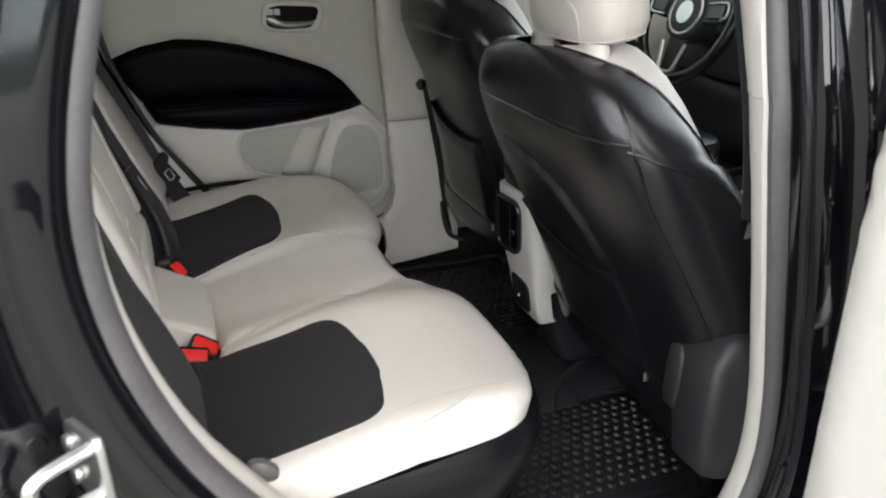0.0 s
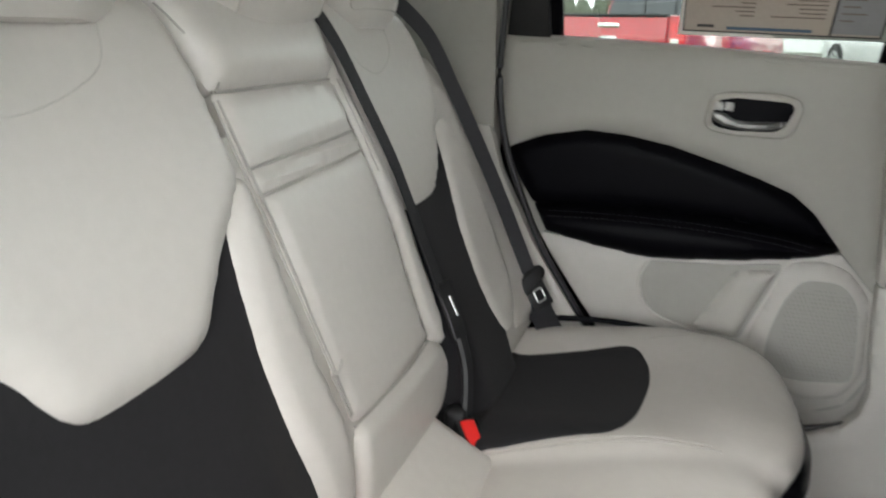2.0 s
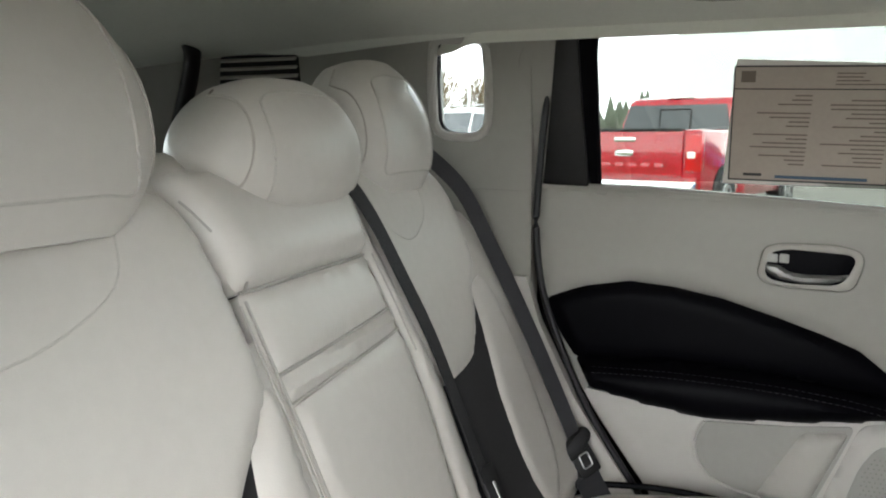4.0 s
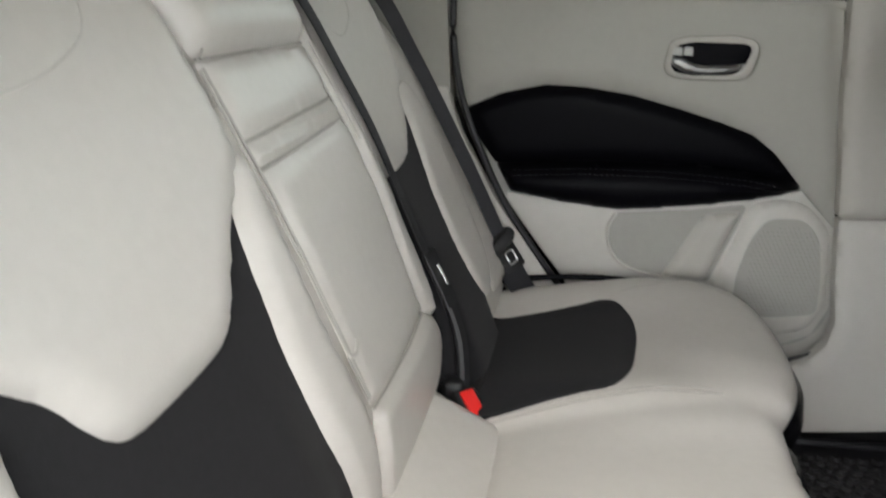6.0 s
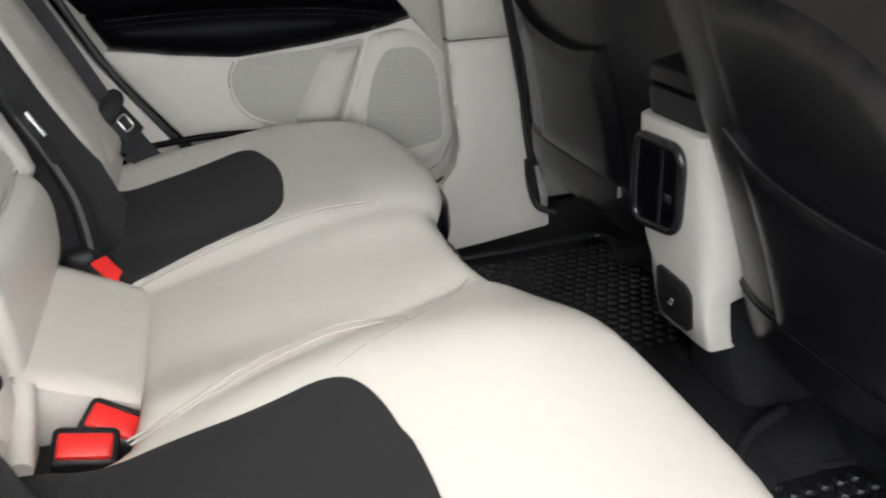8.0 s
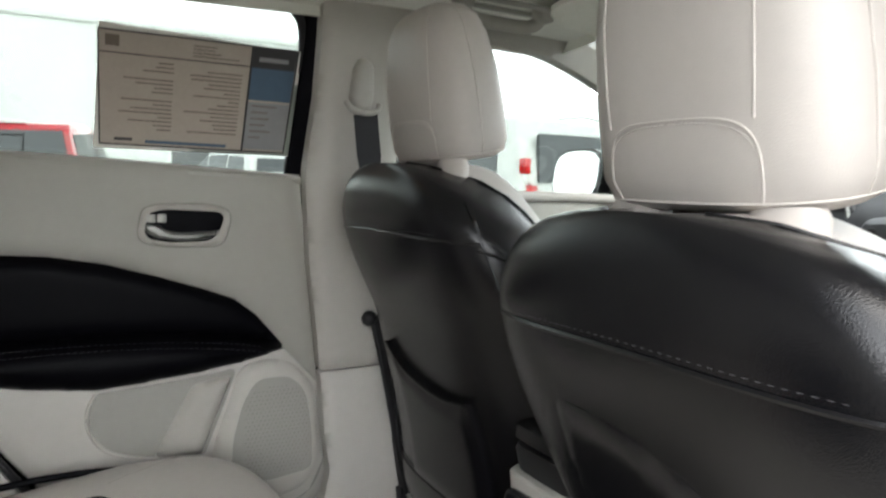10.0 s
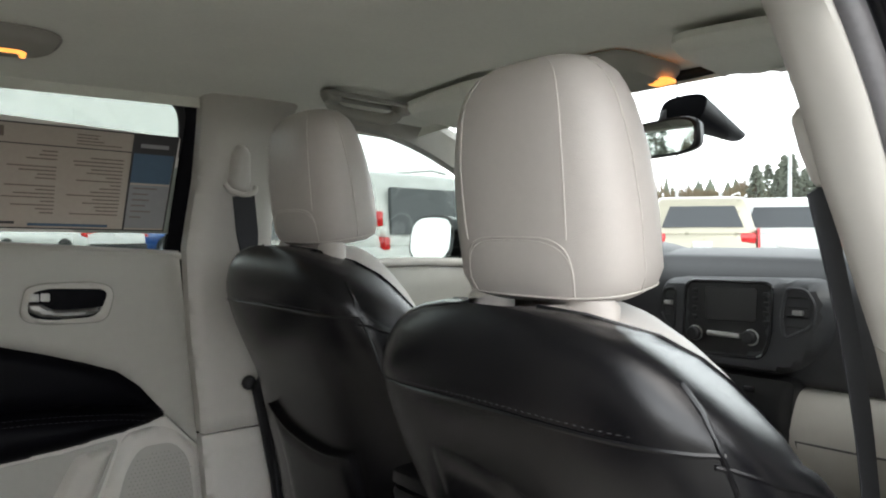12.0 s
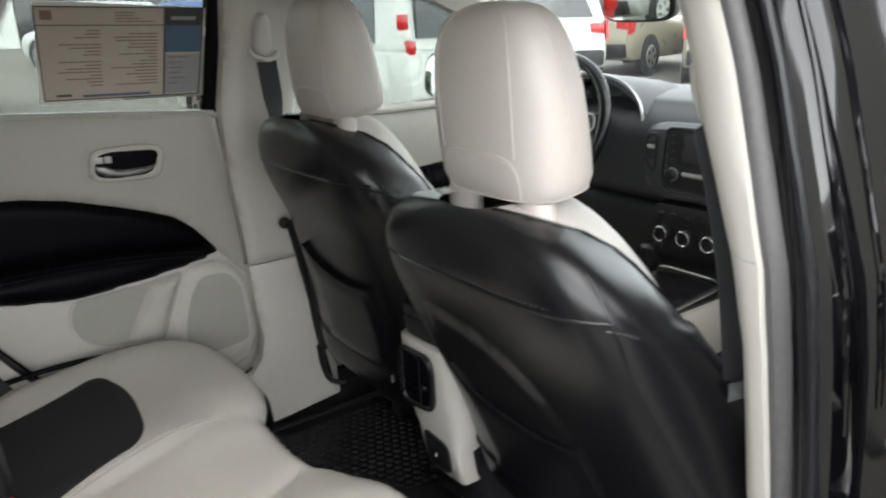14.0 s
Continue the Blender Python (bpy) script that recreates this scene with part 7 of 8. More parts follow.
part("pocket_rim", tube([odb(0.03, 0.735) + Vector((-0.04, 0, 0)), odb(0.10, 0.76) + Vector((-0.055, 0, 0)), odb(0.35, 0.80) + Vector((-0.06, 0, 0))], 0.014, 8), M_TRIM_LOW, od)
part("door_edge", turn(box((0, -0.05, 0), (0.09, 0.02, 1), 0.012), Matrix(((1, 0, 0.05, 0.822), (0, 1, 0, -0.775), (0, 0, 0.78, 0.47), (0, 0, 0, 1)))), M_PAINT, od)
part("frame_front", tube(smooth_line([odb(0.005, 1.22) + Vector((0.02, 0, 0)), odb(0.02, 1.38) + Vector((0.02, 0.03, 0)), odb(0.03, 1.50) + Vector((0.02, 0.06, 0)), odb(0.10, 1.58) + Vector((0.02, 0.06, 0))], n=5), flat=(0.055, 0.035), up=(-1, 0.2, 0)), M_PAINT, od, "black window frame")
part("frame_seal", tube(smooth_line([odb(0.035, 1.22) + Vector((-0.005, 0, 0)), odb(0.05, 1.38) + Vector((-0.005, 0.03, 0)), odb(0.06, 1.50) + Vector((-0.005, 0.06, 0)), odb(0.12, 1.56) + Vector((-0.005, 0.06, 0))], n=5), 0.012, 8), M_RUBBER, od)
part("frame_top", tube([odb(0.10, 1.58) + Vector((0.02, 0.06, 0)), odb(0.60, 1.58) + Vector((0.02, 0.06, 0)), odb(0.68, 1.25)], flat=(0.055, 0.035), up=(-1, 0.2, 0)), M_PAINT, od)
part("pane", prism([(0.03, 1.24), (0.65, 1.24), (0.60, 1.56), (0.10, 1.56)], lambda u, v: odb(u, v) + Vector((0.03, 0.06 * (v - 1.24) / 0.3, 0)), 0.004, 0), M_GLASS_DARK, od).visible_shadow = False
part("outer_skin", pad([(-0.02, 0.45), (0.66, 0.5), (0.70, 1.24), (-0.02, 1.24)], lambda u, v: odb(u, v) + Vector((0.13, 0, 0)), puff=0.0, res=0.08, skirt=0.04, side=-1), M_PAINT, od)
for z in (0.72, 1.08):
    part("hinge_leaf", box((0.845, -0.765, z), (0.868, -0.70, z + 0.06), 0.005), M_PAINT, od)
    part("hinge_pin", tube([(0.838, -0.752, z - 0.008), (0.838, -0.752, z + 0.07)], 0.009, 10), M_STEEL, od)
part("check_strap", tube([(0.862, -0.70, 0.90), (0.842, -0.742, 0.90), (0.83, -0.80, 0.895)], flat=(0.022, 0.008), up=(0, 0, 1)), M_STEEL, od)
part("cable_gaiter", tube(smooth_line([(0.868, -0.70, 0.80), (0.838, -0.735, 0.79), (0.83, -0.79, 0.80)], n=4), 0.014, 10), M_RUBBER, od)

# front of the car shell
shell = thing("car_body", (1.9, YC, 0.3), "black painted bonnet and body ahead of the windscreen", "car body", kind="structure")
part("bonnet", pad([(1.98, -0.72), (3.0, -0.62), (3.05, YC), (3.0, 0.72), (1.98, 0.82)], lambda u, v: Vector((u, v, 1.20 - 0.16 * (u - 1.98) ** 1.3)), puff=0.02, roll=0.1, res=0.08, skirt=0.3), M_PAINT, shell)
part("rear_end", box((-1.12, -0.74, 0.35), (-0.86, 0.84, 0.95), 0.06, 3), M_PAINT, shell)
part("left_flank", pad([(-0.95, 0.35), (-0.04, 0.35), (-0.04, 1.28), (-0.95, 1.28)], lambda u, v: Vector((u, 0.85 - 0.05 * ((v - 0.9) / 0.4) ** 2, v)), puff=0.0, res=0.08, skirt=0.05, side=-1), M_PAINT, shell)
lm = thing("wing_mirror", (1.52, 0.95, 1.25), "black door mirror outside the front door", "mirror")
mw = pose(1.53, 0.955, 1.275, 0, 9, 0)
part("housing", turn(loft([ellipse_ring((x, 0, 0), (0, 0.105 * s, 0), (0, 0, 0.072 * s), 28, 3.2) for x, s in ((0.10, 0.4), (0.06, 0.85), (0.0, 1.0), (-0.03, 1.0))], cap=True), mw), M_PAINT, lm)
part("glass", turn(loft([ellipse_ring((x, 0, 0), (0, 0.096 * s, 0), (0, 0, 0.064 * s), 28, 3.2) for x, s in ((-0.0315, 1.0), (-0.034, 0.98))]), mw), M_MIRROR, lm, "silvered mirror glass")
part("foot", tube([(1.55, 0.86, 1.22), (1.55, 0.75, 1.20)], 0.03, 10), M_PAINT, lm)

# window sticker on the far rear glass
stk = thing("window_sticker", (0.49, 0.715, 1.30), "tan-backed price sticker in a clear sleeve inside the window", "sticker")
sk = lambda u, v: lglass(u, v) + Vector((0, -0.006, -0.0))
X0, X1, Z0, Z1 = 0.330, 0.645, 1.312, 1.496
part("sleeve", pad([(X0 - 0.008, Z0 - 0.006), (X1 + 0.014, Z0 - 0.012), (X1 + 0.030, Z1 - 0.010), (X0 + 0.004, Z1 + 0.010)], sk, puff=0, res=0.02, skirt=0.0016), M_PAPER_EDGE, stk)
su = lambda u, v: sk(X0 + u * (X1 - X0 + 0.018 * v), Z0 + v * (Z1 - Z0) - 0.008 * u) + Vector((0, -0.0025, 0))
part("sheet", pad([(0, 0), (1, 0), (1, 1), (0, 1)], su, puff=0, res=0.06, skirt=0), M_PAPER, stk)


def bars(name, quads, material, off):
    bm = bmesh.new()
    for u0, v0, u1, v1 in quads:
        vs = [bm.verts.new(su(u, v) + Vector((0, -off, 0))) for u, v in ((u0, v0), (u1, v0), (u1, v1), (u0, v1))]
        bm.faces.new(vs)
    bmesh.ops.recalc_face_normals(bm, faces=bm.faces[:])
    return part(name, bm, material, stk, smooth=False)


bars("border", [(0, 0.0, 1, 0.014), (0, 0.986, 1, 1), (0, 0, 0.008, 1), (0.745, 0, 0.757, 1), (0.99, 0, 1, 1), (0.0, 0.80, 0.745, 0.81)], M_INK, 0.0012)
bars("blue_panel", [(0.757, 0.50, 0.99, 0.80)], M_INK_BLUE, 0.0012)
bars("dark_band", [(0.757, 0.80, 0.99, 0.986)], M_INK, 0.0012)
bars("pale_panel", [(0.757, 0.03, 0.99, 0.48)], M_INK_PALE, 0.0012)
rs = random.Random(4)
q = []
for col, (a, b) in enumerate(((0.06, 0.36), (0.42, 0.71))):
    for k in range(17):
        v = 0.745 - k * 0.037
        ln = rs.uniform(0.05, b - a) if rs.random() < 0.9 else 0
        if ln:
            q.append((b - ln, v, b, v + 0.012))
q += [(0.45, 0.93 - k * 0.03, 0.45 + rs.uniform(0.1, 0.28), 0.94 - k * 0.03) for k in range(4)]
bars("small_print", q, M_INK_FAINT, 0.0012)["kind"] = "stuff"
bars("code_patch", [(0.035, 0.86, 0.10, 0.955)], M_INK_FAINT, 0.0012)
bars("address_bar", [(0.23, 0.030, 0.66, 0.058)], M_INK_BLUE, 0.0014)
bars("price_bar", [(0.075, 0.045, 0.165, 0.070)], M_INK, 0.0012)
bars("panel_print", [(0.78, 0.44 - k * 0.06, 0.78 + rs.uniform(0.06, 0.19), 0.452 - k * 0.06) for k in range(6)], M_INK_FAINT, 0.0016)["kind"] = "stuff"
bars("band_text", [(0.79, 0.86, 0.95, 0.90)], M_INK_PALE, 0.0016)


# ---- outside ----
def asphalt():
    m = mat("asphalt", (0.20, 0.192, 0.168), 0.85, var=0.18, scale=0.8, bump=0.5, bscale=60, depth=0.006, spec=0.3)
    return m


def lot_z(x, y):
    r = math.hypot(x, y)
    return -0.02 + 0.009 * max(0, min(r, 40) - 3) + 0.018 * max(0, min(y, 14) - 3)


M_ASPHALT = asphalt()
M_GRASS = mat("dry_grass", (0.20, 0.185, 0.105), 0.95, var=0.35, scale=3, bump=0.8, bscale=40, depth=0.03, spec=0.1)
M_WALL_W = mat("white_panel_wall", (0.70, 0.72, 0.71), 0.6, var=0.04, scale=0.5, bump=0.05, bscale=20)
M_RED = mat("red_car_paint", (0.42, 0.012, 0.022), 0.2, var=0.05, bump=0, coat=1.0)
M_WHITE = mat("white_car_paint", (0.60, 0.61, 0.60), 0.25, var=0.03, bump=0, coat=0.8)
M_GOLD = mat("beige_car_paint", (0.42, 0.39, 0.30), 0.3, metal=0.3, var=0.04, bump=0, coat=0.8)
M_BLUE = mat("blue_paint", (0.03, 0.12, 0.42), 0.25, var=0.04, bump=0, coat=0.8)
M_TYRE = mat("tyre", (0.02, 0.02, 0.021), 0.8, var=0.1, bump=0.2, bscale=60)
M_CARGLASS = mat("car_window", (0.03, 0.035, 0.04), 0.06, var=0.05, bump=0, spec=0.8)
M_TAIL = mat("red_lens", (0.55, 0.01, 0.012), 0.15, var=0.05, bump=0, coat=0.5)
M_LENS = mat("clear_lens", (0.75, 0.75, 0.74), 0.15, var=0.03, bump=0, coat=0.5)
# needle green lightened, the distant haze put into its colour
M_LEAF = mat("hazy_conifer_needles", (0.115, 0.130, 0.095), 0.85, var=0.4, scale=2, bump=0)
M_LEAF_DRY = mat("bare_brush", (0.17, 0.13, 0.075), 0.9, var=0.35, scale=2, bump=0)
M_BARK = mat("bark", (0.10, 0.075, 0.055), 0.9, var=0.2, scale=6, bump=0.4, bscale=30, depth=0.01)
M_POLE = mat("galvanised_pole", (0.55, 0.56, 0.56), 0.5, metal=0.4, var=0.05, bump=0)

ground = thing("ground", (0, 0, -0.1), "pale grey paving of a car lot reaching the horizon", "ground", kind="structure")
rr_, seg = [0.0, 1, 2, 3, 4, 5, 6.5, 8, 10, 12, 14, 16, 18, 21, 25, 32, 40, 80, 200, 600, 2500], 48
bm = bmesh.new()
rows = [[bm.verts.new((r * math.cos(2 * math.pi * k / seg), r * math.sin(2 * math.pi * k / seg), lot_z(r * math.cos(2 * math.pi * k / seg), r * math.sin(2 * math.pi * k / seg)))) for k in range(seg)] for r in rr_[1:]]
c0 = bm.verts.new((0, 0, lot_z(0, 0)))
for k in range(seg):
    bm.faces.new([c0, rows[0][k], rows[0][(k + 1) % seg]])
for a, b in zip(rows, rows[1:]):
    for k in range(seg):
        bm.faces.new([a[k], b[k], b[(k + 1) % seg], a[(k + 1) % seg]])
part("asphalt_sheet", bm, M_ASPHALT, ground)
verge = thing("verge", (2.0, 6.6, lot_z(2, 6.6)), "strip of dry yellow grass between the parking rows", "verge", kind="structure")
part("turf", pad(rounded([(-9, 4.6), (9.5, 3.4), (10, 8.2), (-9, 9.6)], 0.3), lambda u, v: Vector((u, v, lot_z(u, v) + 0.04)), puff=0.06, roll=0.3, res=0.35, skirt=0.1), M_GRASS, verge)


def wheel(parent, x, y, r=0.34, w=0.22):
    s = 1 if y > 0 else -1
    t = part("tyre", turn(disc((0, 0, 0), (0, s, 0), r, w, 28, 0.04), pose(x, y - s * w / 2, r)), M_TYRE, parent)
    part("rim", turn(disc((0, 0, 0), (0, s, 0), r * 0.66, 0.03, 24, 0.01), pose(x, y + s * (w / 2 - 0.012), r)), M_STEEL, t)
    for k in range(5):
        q = 2 * math.pi * k / 5
        part("rim_gap", turn(disc((r * 0.4 * math.cos(q), 0, r * 0.4 * math.sin(q)), (0, s, 0), r * 0.13, 0.004, 10, 0.001), pose(x, y + s * (w / 2 + 0.017), r)), M_TYRE, t)


def section_body(parent, name, prof, half, material, tuck=0.10, rnd=0.06):
    """A body with a side outline prof (x, z) and rounded flanks."""
    P = rounded([Vector((p[0], p[1])) for p in prof], 0.10, 3)
    cz = sum(p[1] for p in P) / len(P)
    rows = []
    for y, k in ((-1, 0.90), (-0.985, 0.955), (-0.93, 0.99), (-0.8, 1.0), (0, 1.012), (0.8, 1.0), (0.93, 0.99), (0.985, 0.955), (1, 0.90)):
        cx = sum(p[0] for p in P) / len(P)
        rows.append([Vector((cx + (p[0] - cx) * k, half(p[1]) * y, cz + (p[1] - cz) * (k * 0.5 + 0.5))) for p in P])
    return part(name, loft(rows), material, parent)


def glass_pad(parent, name, pts, thick=0.012):
    """A dark pane with depth through four or more places."""
    P = [Vector(p) for p in pts]
    n = (P[1] - P[0]).cross(P[-1] - P[0]).normalized()
    bm = bmesh.new()
    a = [bm.verts.new(p + n * thick) for p in P]
    b = [bm.verts.new(p - n * 0.02) for p in P]
    bm.faces.new(a)
    bm.faces.new(b[::-1])
    for i in range(len(P)):
        j = (i + 1) % len(P)
        bm.faces.new([a[j], a[i], b[i], b[j]])
    bmesh.ops.recalc_face_normals(bm, faces=bm.faces[:])
    return part(name, bm, M_CARGLASS, parent, smooth=False)


def suv(x, y, yaw, paint, label, van=False, scale=1.0):
    car = thing("parked_suv" if not van else "parked_van", (0, 0, 0), label, "car", "parked cars")
    h = 0.08 if van else 0.0
    section_body(car, "body", [(-2.28, 0.36), (-2.34, 0.55), (-2.32, 0.80), (-2.26, 1.06), (1.0, 1.08), (1.30, 1.06), (2.1, 0.92), (2.30, 0.72), (2.32, 0.45), (2.22, 0.30), (-2.15, 0.30)], lambda z: 0.93 - 0.06 * max(0, z - 0.8) - 0.05 * max(0, 0.5 - z), paint)
    section_body(car, "cabin", [(-2.24, 1.02), (-2.02, 1.52), (-1.85, 1.70 + h), (-0.6, 1.76 + h), (0.25, 1.72 + h), (1.22, 1.04)], lambda z: 0.90 - 0.26 * max(0, z - 1.05), paint)
    for s in (-1, 1):
        w = lambda z: s * (0.905 - 0.26 * max(0, z - 1.05))
        for nm, q in (("front_window", [(0.98, 1.10), (0.22, 1.10), (0.22, 1.62 + h), (0.28, 1.62 + h)]), ("rear_window", [(0.14, 1.10), (-0.85, 1.10), (-0.85, 1.64 + h), (0.14, 1.64 + h)]), ("quarter_window", [(-0.94, 1.10), (-1.85, 1.12), (-1.70, 1.56 + h), (-0.94, 1.62 + h)])):
            glass_pad(car, nm, [(a, w(b) * 0.995, b) for a, b in (q if s > 0 else q[::-1])])
        lamp = [(-2.335, 0.80), (-2.10, 0.84), (-2.06, 1.10), (-2.26, 1.14)]
        if not van:
            glass_pad(car, "tail_lamp", [(a, s * (0.915 - 0.02 * (b - 0.8)), b) for a, b in (lamp if s > 0 else lamp[::-1])], 0.02).data.materials[0] = M_TAIL
        if van:
            for z0, z1, m_ in ((1.02, 1.14, M_TAIL), (1.144, 1.236, M_LENS), (1.24, 1.38, M_TAIL)):
                part("lamp_section", box((-2.262 + 0.42 * (z0 - 1.0), s * 0.79 - 0.045, z0), (-2.08, s * 0.79 + 0.035, z1), 0.012), m_, car)
        else:
            part("tail_lens", box((-2.30, s * 0.74 - 0.13, 0.88), (-2.18, s * 0.74 + 0.12, 1.06), 0.03, 3), M_TAIL, car, "red tail lamp")
        for xx in (-1.38, 1.42):
            part("wheel_arch", turn(disc((0, 0, 0), (0, s, 0), 0.42, 0.03, 28, 0.01), pose(xx, s * 0.912, 0.36)), M_TYRE, car)
            wheel(car, xx, s * 0.84)
        part("roof_rail", tube([(-1.7, s * 0.66, 1.74 + h), (-1.5, s * 0.66, 1.79 + h), (0.0, s * 0.66, 1.80 + h), (0.2, s * 0.66, 1.75 + h)], 0.015, 6), M_STEEL, car)
    glass_pad(car, "rear_glass", [(-2.185, -0.68, 1.16), (-2.185, 0.68, 1.16), (-2.03, 0.54, 1.53 + h), (-2.03, -0.54, 1.53 + h)][::-1], 0.02)
    glass_pad(car, "windscreen", [(1.16, 0.76, 1.10), (1.16, -0.76, 1.10), (0.36, -0.64, 1.66 + h), (0.36, 0.64, 1.66 + h)][::-1], 0.02)
    part("rear_bumper", box((-2.42, -0.86, 0.36), (-2.2, 0.86, 0.62), 0.05, 3), M_BLACK_PLASTIC, car)
    part("plate", box((-2.36, -0.16, 0.80), (-2.325, 0.16, 0.92), 0.004), M_LENS, car)
    car.location = (x, y, lot_z(x, y))
    car.rotation_euler = (0, 0, radians(yaw))
    car.scale = (scale,) * 3
    return car


def pickup(x, y, yaw, paint, label):
    car = thing("parked_pickup", (0, 0, 0), label, "pickup truck", "parked cars")
    wid = lambda z: 0.93 - 0.04 * max(0, z - 0.9) - 0.05 * max(0, 0.6 - z)
    section_body(car, "bed", [(-2.62, 0.52), (-2.66, 0.75), (-2.64, 1.30), (-1.05, 1.32), (-1.05, 0.45), (-2.5, 0.45)], wid, paint)
    section_body(car, "front_body", [(-1.03, 0.42), (-1.03, 1.16), (1.05, 1.16), (2.3, 1.06), (2.55, 0.85), (2.55, 0.45), (2.4, 0.38)], wid, paint)
    section_body(car, "cab", [(-1.02, 1.12), (-0.96, 1.55), (-0.85, 1.76), (-0.2, 1.82), (0.30, 1.78), (1.15, 1.14)], lambda z: 0.88 - 0.24 * max(0, z - 1.1), paint)
    part("tailgate", box((-2.70, -0.72, 0.74), (-2.62, 0.72, 1.30), 0.02), paint, car)
    part("tailgate_spoiler", box((-2.715, -0.72, 1.275), (-2.60, 0.72, 1.315), 0.012), M_BLACK_PLASTIC, car)
    part("badge", box((-2.712, -0.12, 0.98), (-2.69, 0.12, 1.06), 0.03), M_CHROME, car, "plain oval badge")
    part("tailgate_handle", box((-2.715, -0.14, 1.15), (-2.69, 0.14, 1.21), 0.01), M_CHROME, car)
    part("bumper", box((-2.86, -0.90, 0.50), (-2.64, 0.90, 0.70), 0.03), M_CHROME, car, "bright rear bumper")
    part("lettering", join(*[box((-2.712, -0.5 + k * 0.17, 0.82), (-2.69, -0.39 + k * 0.17, 0.90), 0.005) for k in range(6)]), M_RED, car)
    for s in (-1, 1):
        part("tail_lamp", box((-2.69, s * 0.84 - 0.10, 0.80), (-2.55, s * 0.84 + 0.10, 1.24), 0.03), M_TAIL, car, "red tail lamp")
        part("lamp_insert", box((-2.70, s * 0.82 - 0.05, 0.96), (-2.66, s * 0.82 + 0.05, 1.04), 0.01), M_LENS, car)
        for xx in (-1.75, 1.55):
            part("wheel_arch", turn(disc((0, 0, 0), (0, s, 0), 0.47, 0.04, 28, 0.01), pose(xx, s * 0.905, 0.40)), M_TYRE, car)
            wheel(car, xx, s * 0.84, 0.38, 0.25)
        w = lambda z: s * (0.885 - 0.24 * max(0, z - 1.1))
        for nm, q in (("front_window", [(0.92, 1.20), (0.15, 1.20), (0.15, 1.68), (0.28, 1.68)]), ("rear_window", [(0.07, 1.20), (-0.85, 1.20), (-0.80, 1.62), (0.07, 1.69)])):
            glass_pad(car, nm, [(a, w(b) * 0.995, b) for a, b in (q if s > 0 else q[::-1])])
    glass_pad(car, "rear_glass", [(-1.06, -0.78, 1.24), (-1.06, 0.78, 1.24), (-0.97, 0.68, 1.66), (-0.97, -0.68, 1.66)][::-1], 0.01)
    part("slider_frame", tube([(-1.075, -0.22, 1.26), (-1.0, -0.22, 1.60), (-1.0, 0.22, 1.60), (-1.075, 0.22, 1.26)], 0.012, 6), M_BLACK_PLASTIC, car)
    part("aerial", tube([(-0.3, 0.3, 1.80), (-0.42, 0.3, 2.05)], 0.008, 6), M_BLACK_PLASTIC, car)
    part("roof_lamp", box((-0.86, -0.20, 1.755), (-0.80, 0.20, 1.80), 0.01), M_LENS, car)
    car.location = (x, y, lot_z(x, y))
    car.rotation_euler = (0, 0, radians(yaw))
    return car


EYE = Vector((0.2, -0.75, 0))


def polar(az, d):
    return EYE.x + d * math.cos(radians(az)), EYE.y + d * math.sin(radians(az))


pickup(*polar(90.9, 12.2), 73, M_RED, "red pickup truck parked tail-on beyond the grass strip")
suv(*polar(27.2, 17.0), 31, M_WHITE, "white sport utility car parked tail-on across the lot")
suv(*polar(32.6, 16.0), 35, M_GOLD, "cream sport utility car parked tail-on in the row")
suv(*polar(39.3, 17.5), 14, M_GOLD, "cream car parked with its flank towards the lane")
suv(*polar(41.5, 25.0), 60, M_WHITE, "white car parked in the far row")
suv(*polar(46.3, 15.5), 52, M_WHITE, "white sport utility car with a tall tail parked in the row")
suv(4.44, 7.26, 100, M_WHITE, "white van with upright red and white tail lamps", van=True)
suv(*polar(66.5, 18.5), 95, M_BLUE, "blue car parked in the row")
suv(*polar(18.5, 16.0), 48, M_GOLD, "beige car parked at the end of the row")
suv(*polar(78, 24), 110, M_WHITE, "white car parked near the building")
suv(*polar(72, 26), 110, M_BLUE, "blue car parked near the building")
suv(*polar(107.5, 17), 150, M_STEEL, "grey car parked beyond the truck")

# the car stands on its own wheels
for wx in (-0.45, 2.22):
    for wy in (-0.655, 0.755):
        wheel(shell, wx, wy, 0.33, 0.21)

# dealership building
bld = thing("showroom_building", (0, 45, -1), "long white panelled showroom with dark shop windows", "building")
bb = lambda u, v: Vector((-2 + u, 42 + 0.12 * u, v))
for k in range(6):
    for j, (a, b) in enumerate(((-1.2, 3.2), (3.206, 9.2))):
        if j == 0 and k in (2, 3, 4):
            continue
        part("wall_panel", prism([(k * 4.0 + 0.003, a), (k * 4.0 + 3.997, a), (k * 4.0 + 3.997, b), (k * 4.0 + 0.003, b)], bb, 0.25, 0), M_WALL_W, bld)
part("wall_core", prism([(0.2, -1.2), (23.8, -1.2), (23.8, 9.1), (0.2, 9.1)], lambda u, v: bb(u, v) + Vector((0, 0.3, 0)), 0.2, 0), M_WALL_W, bld)
for k in (2, 3, 4):
    part("shop_window", prism([(k * 4.0 + 0.1, -1.1), (k * 4.0 + 3.9, -1.1), (k * 4.0 + 3.9, 3.1), (k * 4.0 + 0.1, 3.1)], bb, 0.08, 0), M_CARGLASS, bld)
part("parapet", prism([(-0.2, 9.2), (24.2, 9.2), (24.2, 9.6), (-0.2, 9.6)], bb, 0.5, 0.03), M_WALL_W, bld)
sgn = thing("lot_sign", (29.5, 45.5, lot_z(29.5, 45.5)), "blue sign board on two grey posts by the lot", "sign")
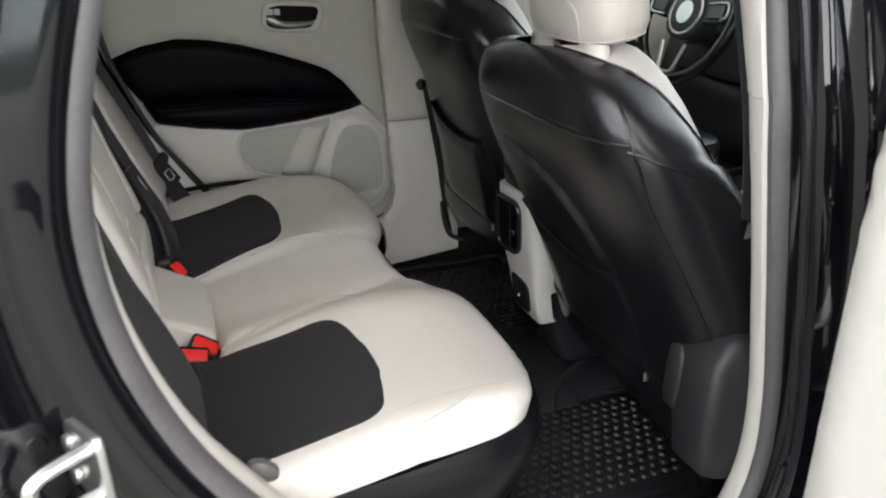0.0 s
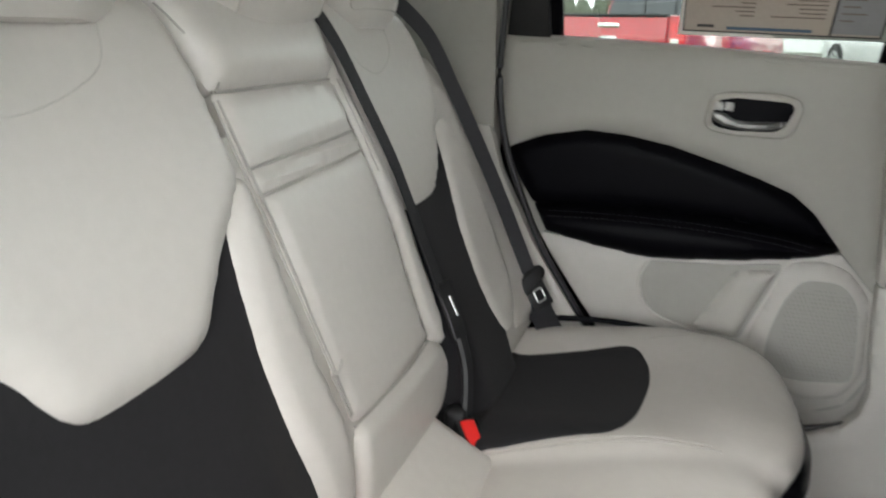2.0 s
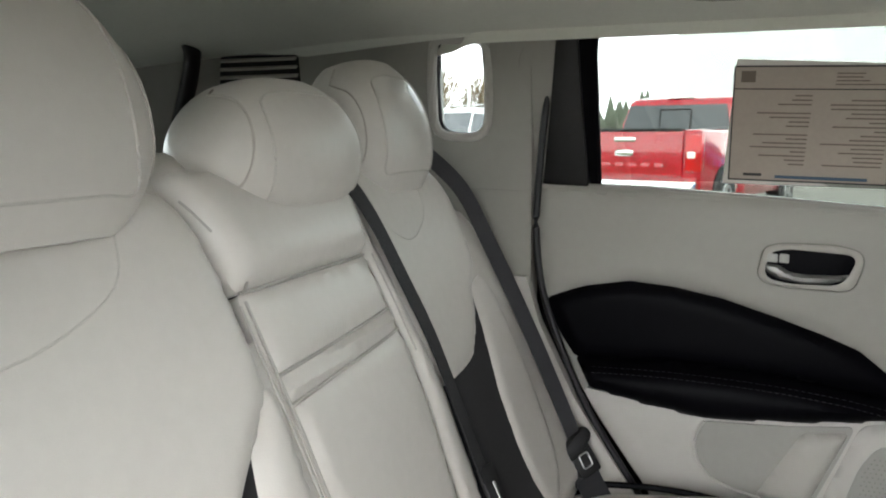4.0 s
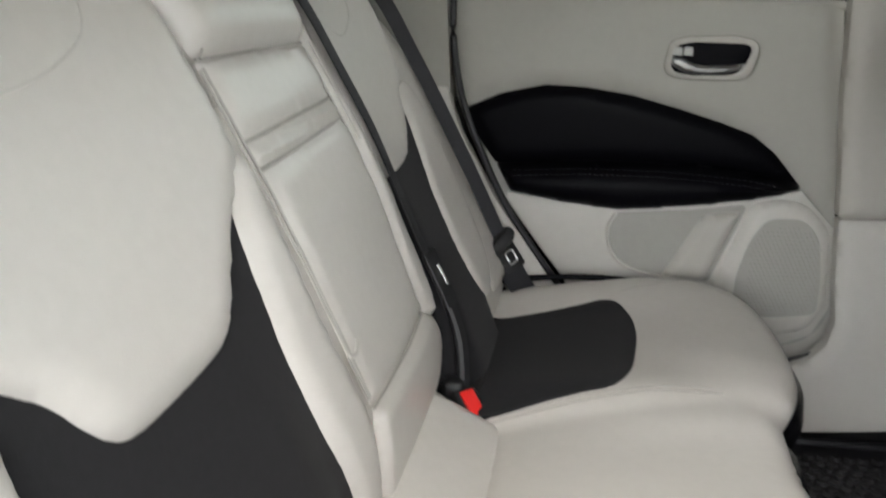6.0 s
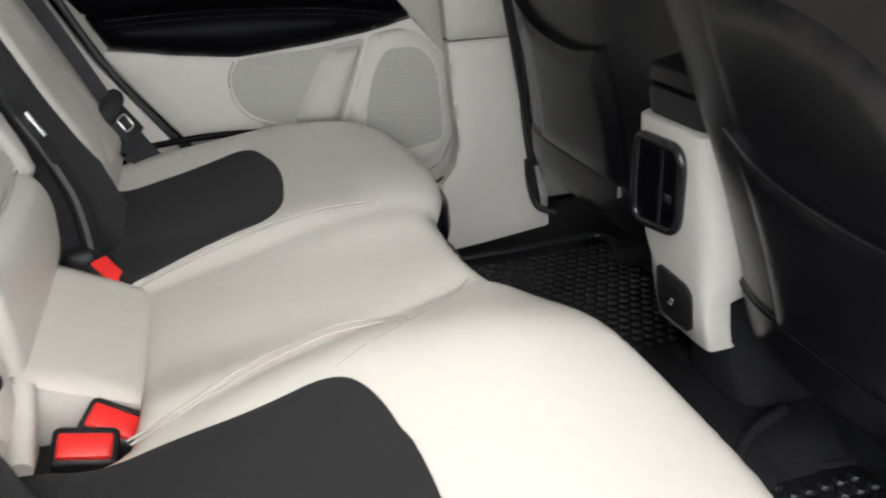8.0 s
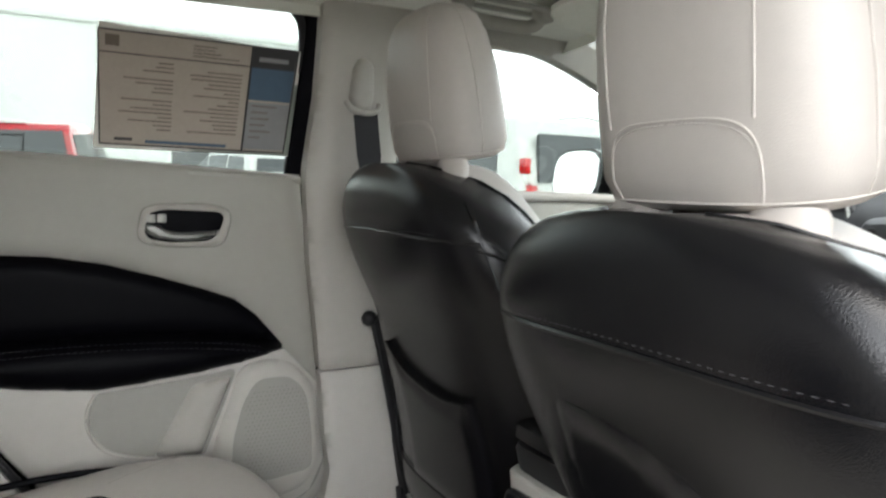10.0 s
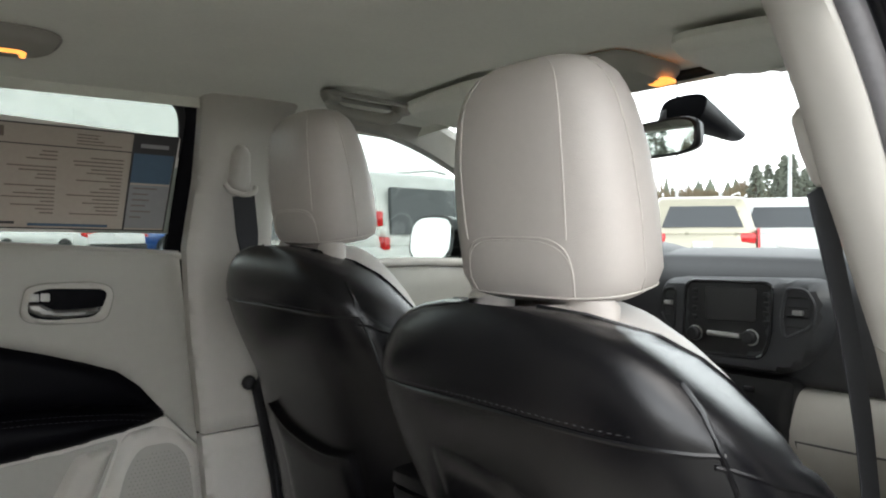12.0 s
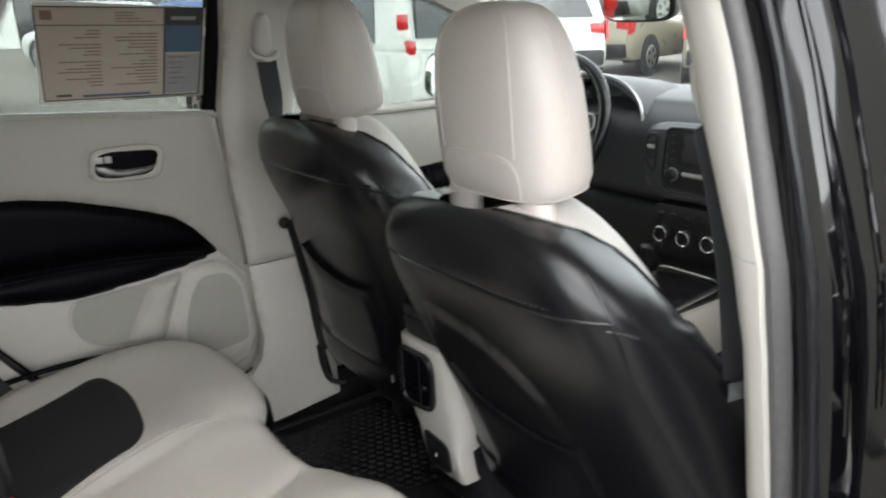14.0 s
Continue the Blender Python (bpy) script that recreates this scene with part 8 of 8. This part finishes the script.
part("board", box((28.4, 45.4, 2.2), (30.8, 45.55, 3.5), 0.02), M_BLUE, sgn)
for x in (28.8, 30.4):
    part("post", tube([(x, 45.6, lot_z(x, 45.6)), (x, 45.6, 3.4)], 0.07, 8), M_POLE, sgn)



def conifer(x, y, h, seed):
    z = lot_z(x, y)
    rs = random.Random(seed)
    spread = rs.uniform(0.19, 0.30)
    t = thing("conifer_tree", (x, y, z), "tall dark green fir tree beyond the lot", "tree", "trees beyond the lot")
    part("trunk", tube([Vector((x, y, z)), Vector((x, y, z + h * 0.5)), Vector((x, y, z + h))], [0.22, 0.14, 0.02], 7), M_BARK, t)
    bm = bmesh.new()
    for k in range(620):
        f = rs.random() ** 0.8
        zz = z + h * (0.08 + 0.92 * f)
        rad = (1 - f) ** 0.8 * h * spread * rs.uniform(0.25, 1.1) + 0.08
        a = rs.uniform(0, 6.283)
        c = Vector((x + rad * math.cos(a), y + rad * math.sin(a), zz - rad * 0.25))
        s = h * 0.026 * rs.uniform(0.6, 1.5)
        d = Vector((math.cos(a), math.sin(a), -0.35)) * s * 1.6
        w = Vector((-math.sin(a), math.cos(a), 0.1)) * s * 0.7
        u = Vector((0, 0, s * 0.5))
        v = [bm.verts.new(c - d * 0.5), bm.verts.new(c + w), bm.verts.new(c + d), bm.verts.new(c - w), bm.verts.new(c + u)]
        for i, j in ((0, 1), (1, 2), (2, 3), (3, 0)):
            bm.faces.new([v[i], v[j], v[4]])
        bm.faces.new([v[3], v[2], v[1], v[0]])
    part("crown", bm, M_LEAF, t, smooth=False)


def bush_tree(x, y, h, seed):
    z = lot_z(x, y)
    rs = random.Random(seed)
    t = thing("bare_tree", (x, y, z), "leafless brown tree beyond the lot", "tree", "trees beyond the lot")
    part("trunk", tube([Vector((x, y, z)), Vector((x + 0.1, y, z + h * 0.35)), Vector((x, y, z + h * 0.7))], [0.2, 0.14, 0.05], 7), M_BARK, t)
    bm = bmesh.new()
    for k in range(900):
        a, e, q = rs.uniform(0, 6.283), rs.uniform(-0.4, 1.4), rs.random() ** 0.5
        c = Vector((x + math.cos(a) * math.cos(e) * q * h * 0.36, y + math.sin(a) * math.cos(e) * q * h * 0.36, z + h * 0.58 + math.sin(e) * q * h * 0.40))
        d = (c - Vector((x, y, z + h * 0.35))).normalized() * h * 0.06 * rs.uniform(0.5, 1.5)
        w = d.cross(Vector((rs.random(), rs.random(), rs.random()))).normalized() * h * 0.006
        n = d.cross(w).normalized() * h * 0.006
        v = [bm.verts.new(c - d + w), bm.verts.new(c - d - w), bm.verts.new(c - d + n), bm.verts.new(c + d)]
        bm.faces.new([v[0], v[1], v[3]])
        bm.faces.new([v[1], v[2], v[3]])
        bm.faces.new([v[2], v[0], v[3]])
    part("crown", bm, M_LEAF_DRY, t, smooth=False)


rt = random.Random(11)
for k in range(64):
    az = 14 + k * 0.42 + rt.uniform(-0.3, 0.3)
    d = rt.uniform(70, 98)
    h = rt.uniform(5.0, 7.6) + (2.8 * max(0, 1 - abs(az - 26.6) / 3.2)) - (0.8 if az > 30 else 0)
    if rt.random() < (0.75 if az < 29.5 else 0.42):
        conifer(*polar(az, d), h, k)
    else:
        bush_tree(*polar(az, d), h * 0.85, k)
for k in range(14):
    az = 104 + k * 3.2
    (bush_tree if k % 3 else conifer)(*polar(az, rt.uniform(75, 110)), rt.uniform(7, 12), 60 + k)
for az, d, h in ((26.5, 38, 8.5), (22.5, 45, 9), (34, 42, 9), (31, 60, 9), (19, 36, 8), (44, 50, 9), (108, 50, 9)):
    x, y = polar(az, d)
    z = lot_z(x, y)
    p = thing("lamp_post", (x, y, z), "tall grey lamp post on the car lot", "lamp post", "lamp posts")
    part("pole", tube([(x, y, z), (x, y, z + h)], [0.10, 0.07], 10), M_POLE, p)
    part("arm", tube([(x, y, z + h - 0.1), (x + 0.9, y, z + h)], 0.04, 8), M_POLE, p)
    part("lamp_head", box((x + 0.6, y - 0.15, z + h - 0.05), (x + 1.3, y + 0.15, z + h + 0.08), 0.03), M_POLE, p)
woods = thing("far_woods", (60, 60, -1), "low band of far woods along the horizon", "woods", kind="stuff")
bm = bmesh.new()
rs = random.Random(5)
for k in range(900):
    az, d = rs.uniform(-10, 175), rs.uniform(140, 190)
    x, y = polar(az, d)
    z = lot_z(x, y)
    h, w = rs.uniform(5, 11), rs.uniform(1.2, 2.6)
    a = rs.uniform(0, 6.28)
    base = [bm.verts.new((x + w * math.cos(a + q), y + w * math.sin(a + q), z - 0.5)) for q in (0, 1.57, 3.14, 4.71)]
    midv = [bm.verts.new((x + w * 0.8 * math.cos(a + q + 0.3), y + w * 0.8 * math.sin(a + q + 0.3), z + h * 0.5 * rs.uniform(0.8, 1.2))) for q in (0, 1.57, 3.14, 4.71)]
    tip = bm.verts.new((x, y, z + h))
    for i in range(4):
        j = (i + 1) % 4
        bm.faces.new([base[i], base[j], midv[j], midv[i]])
        bm.faces.new([midv[i], midv[j], tip])
part("canopy", bm, M_LEAF, woods, smooth=False)
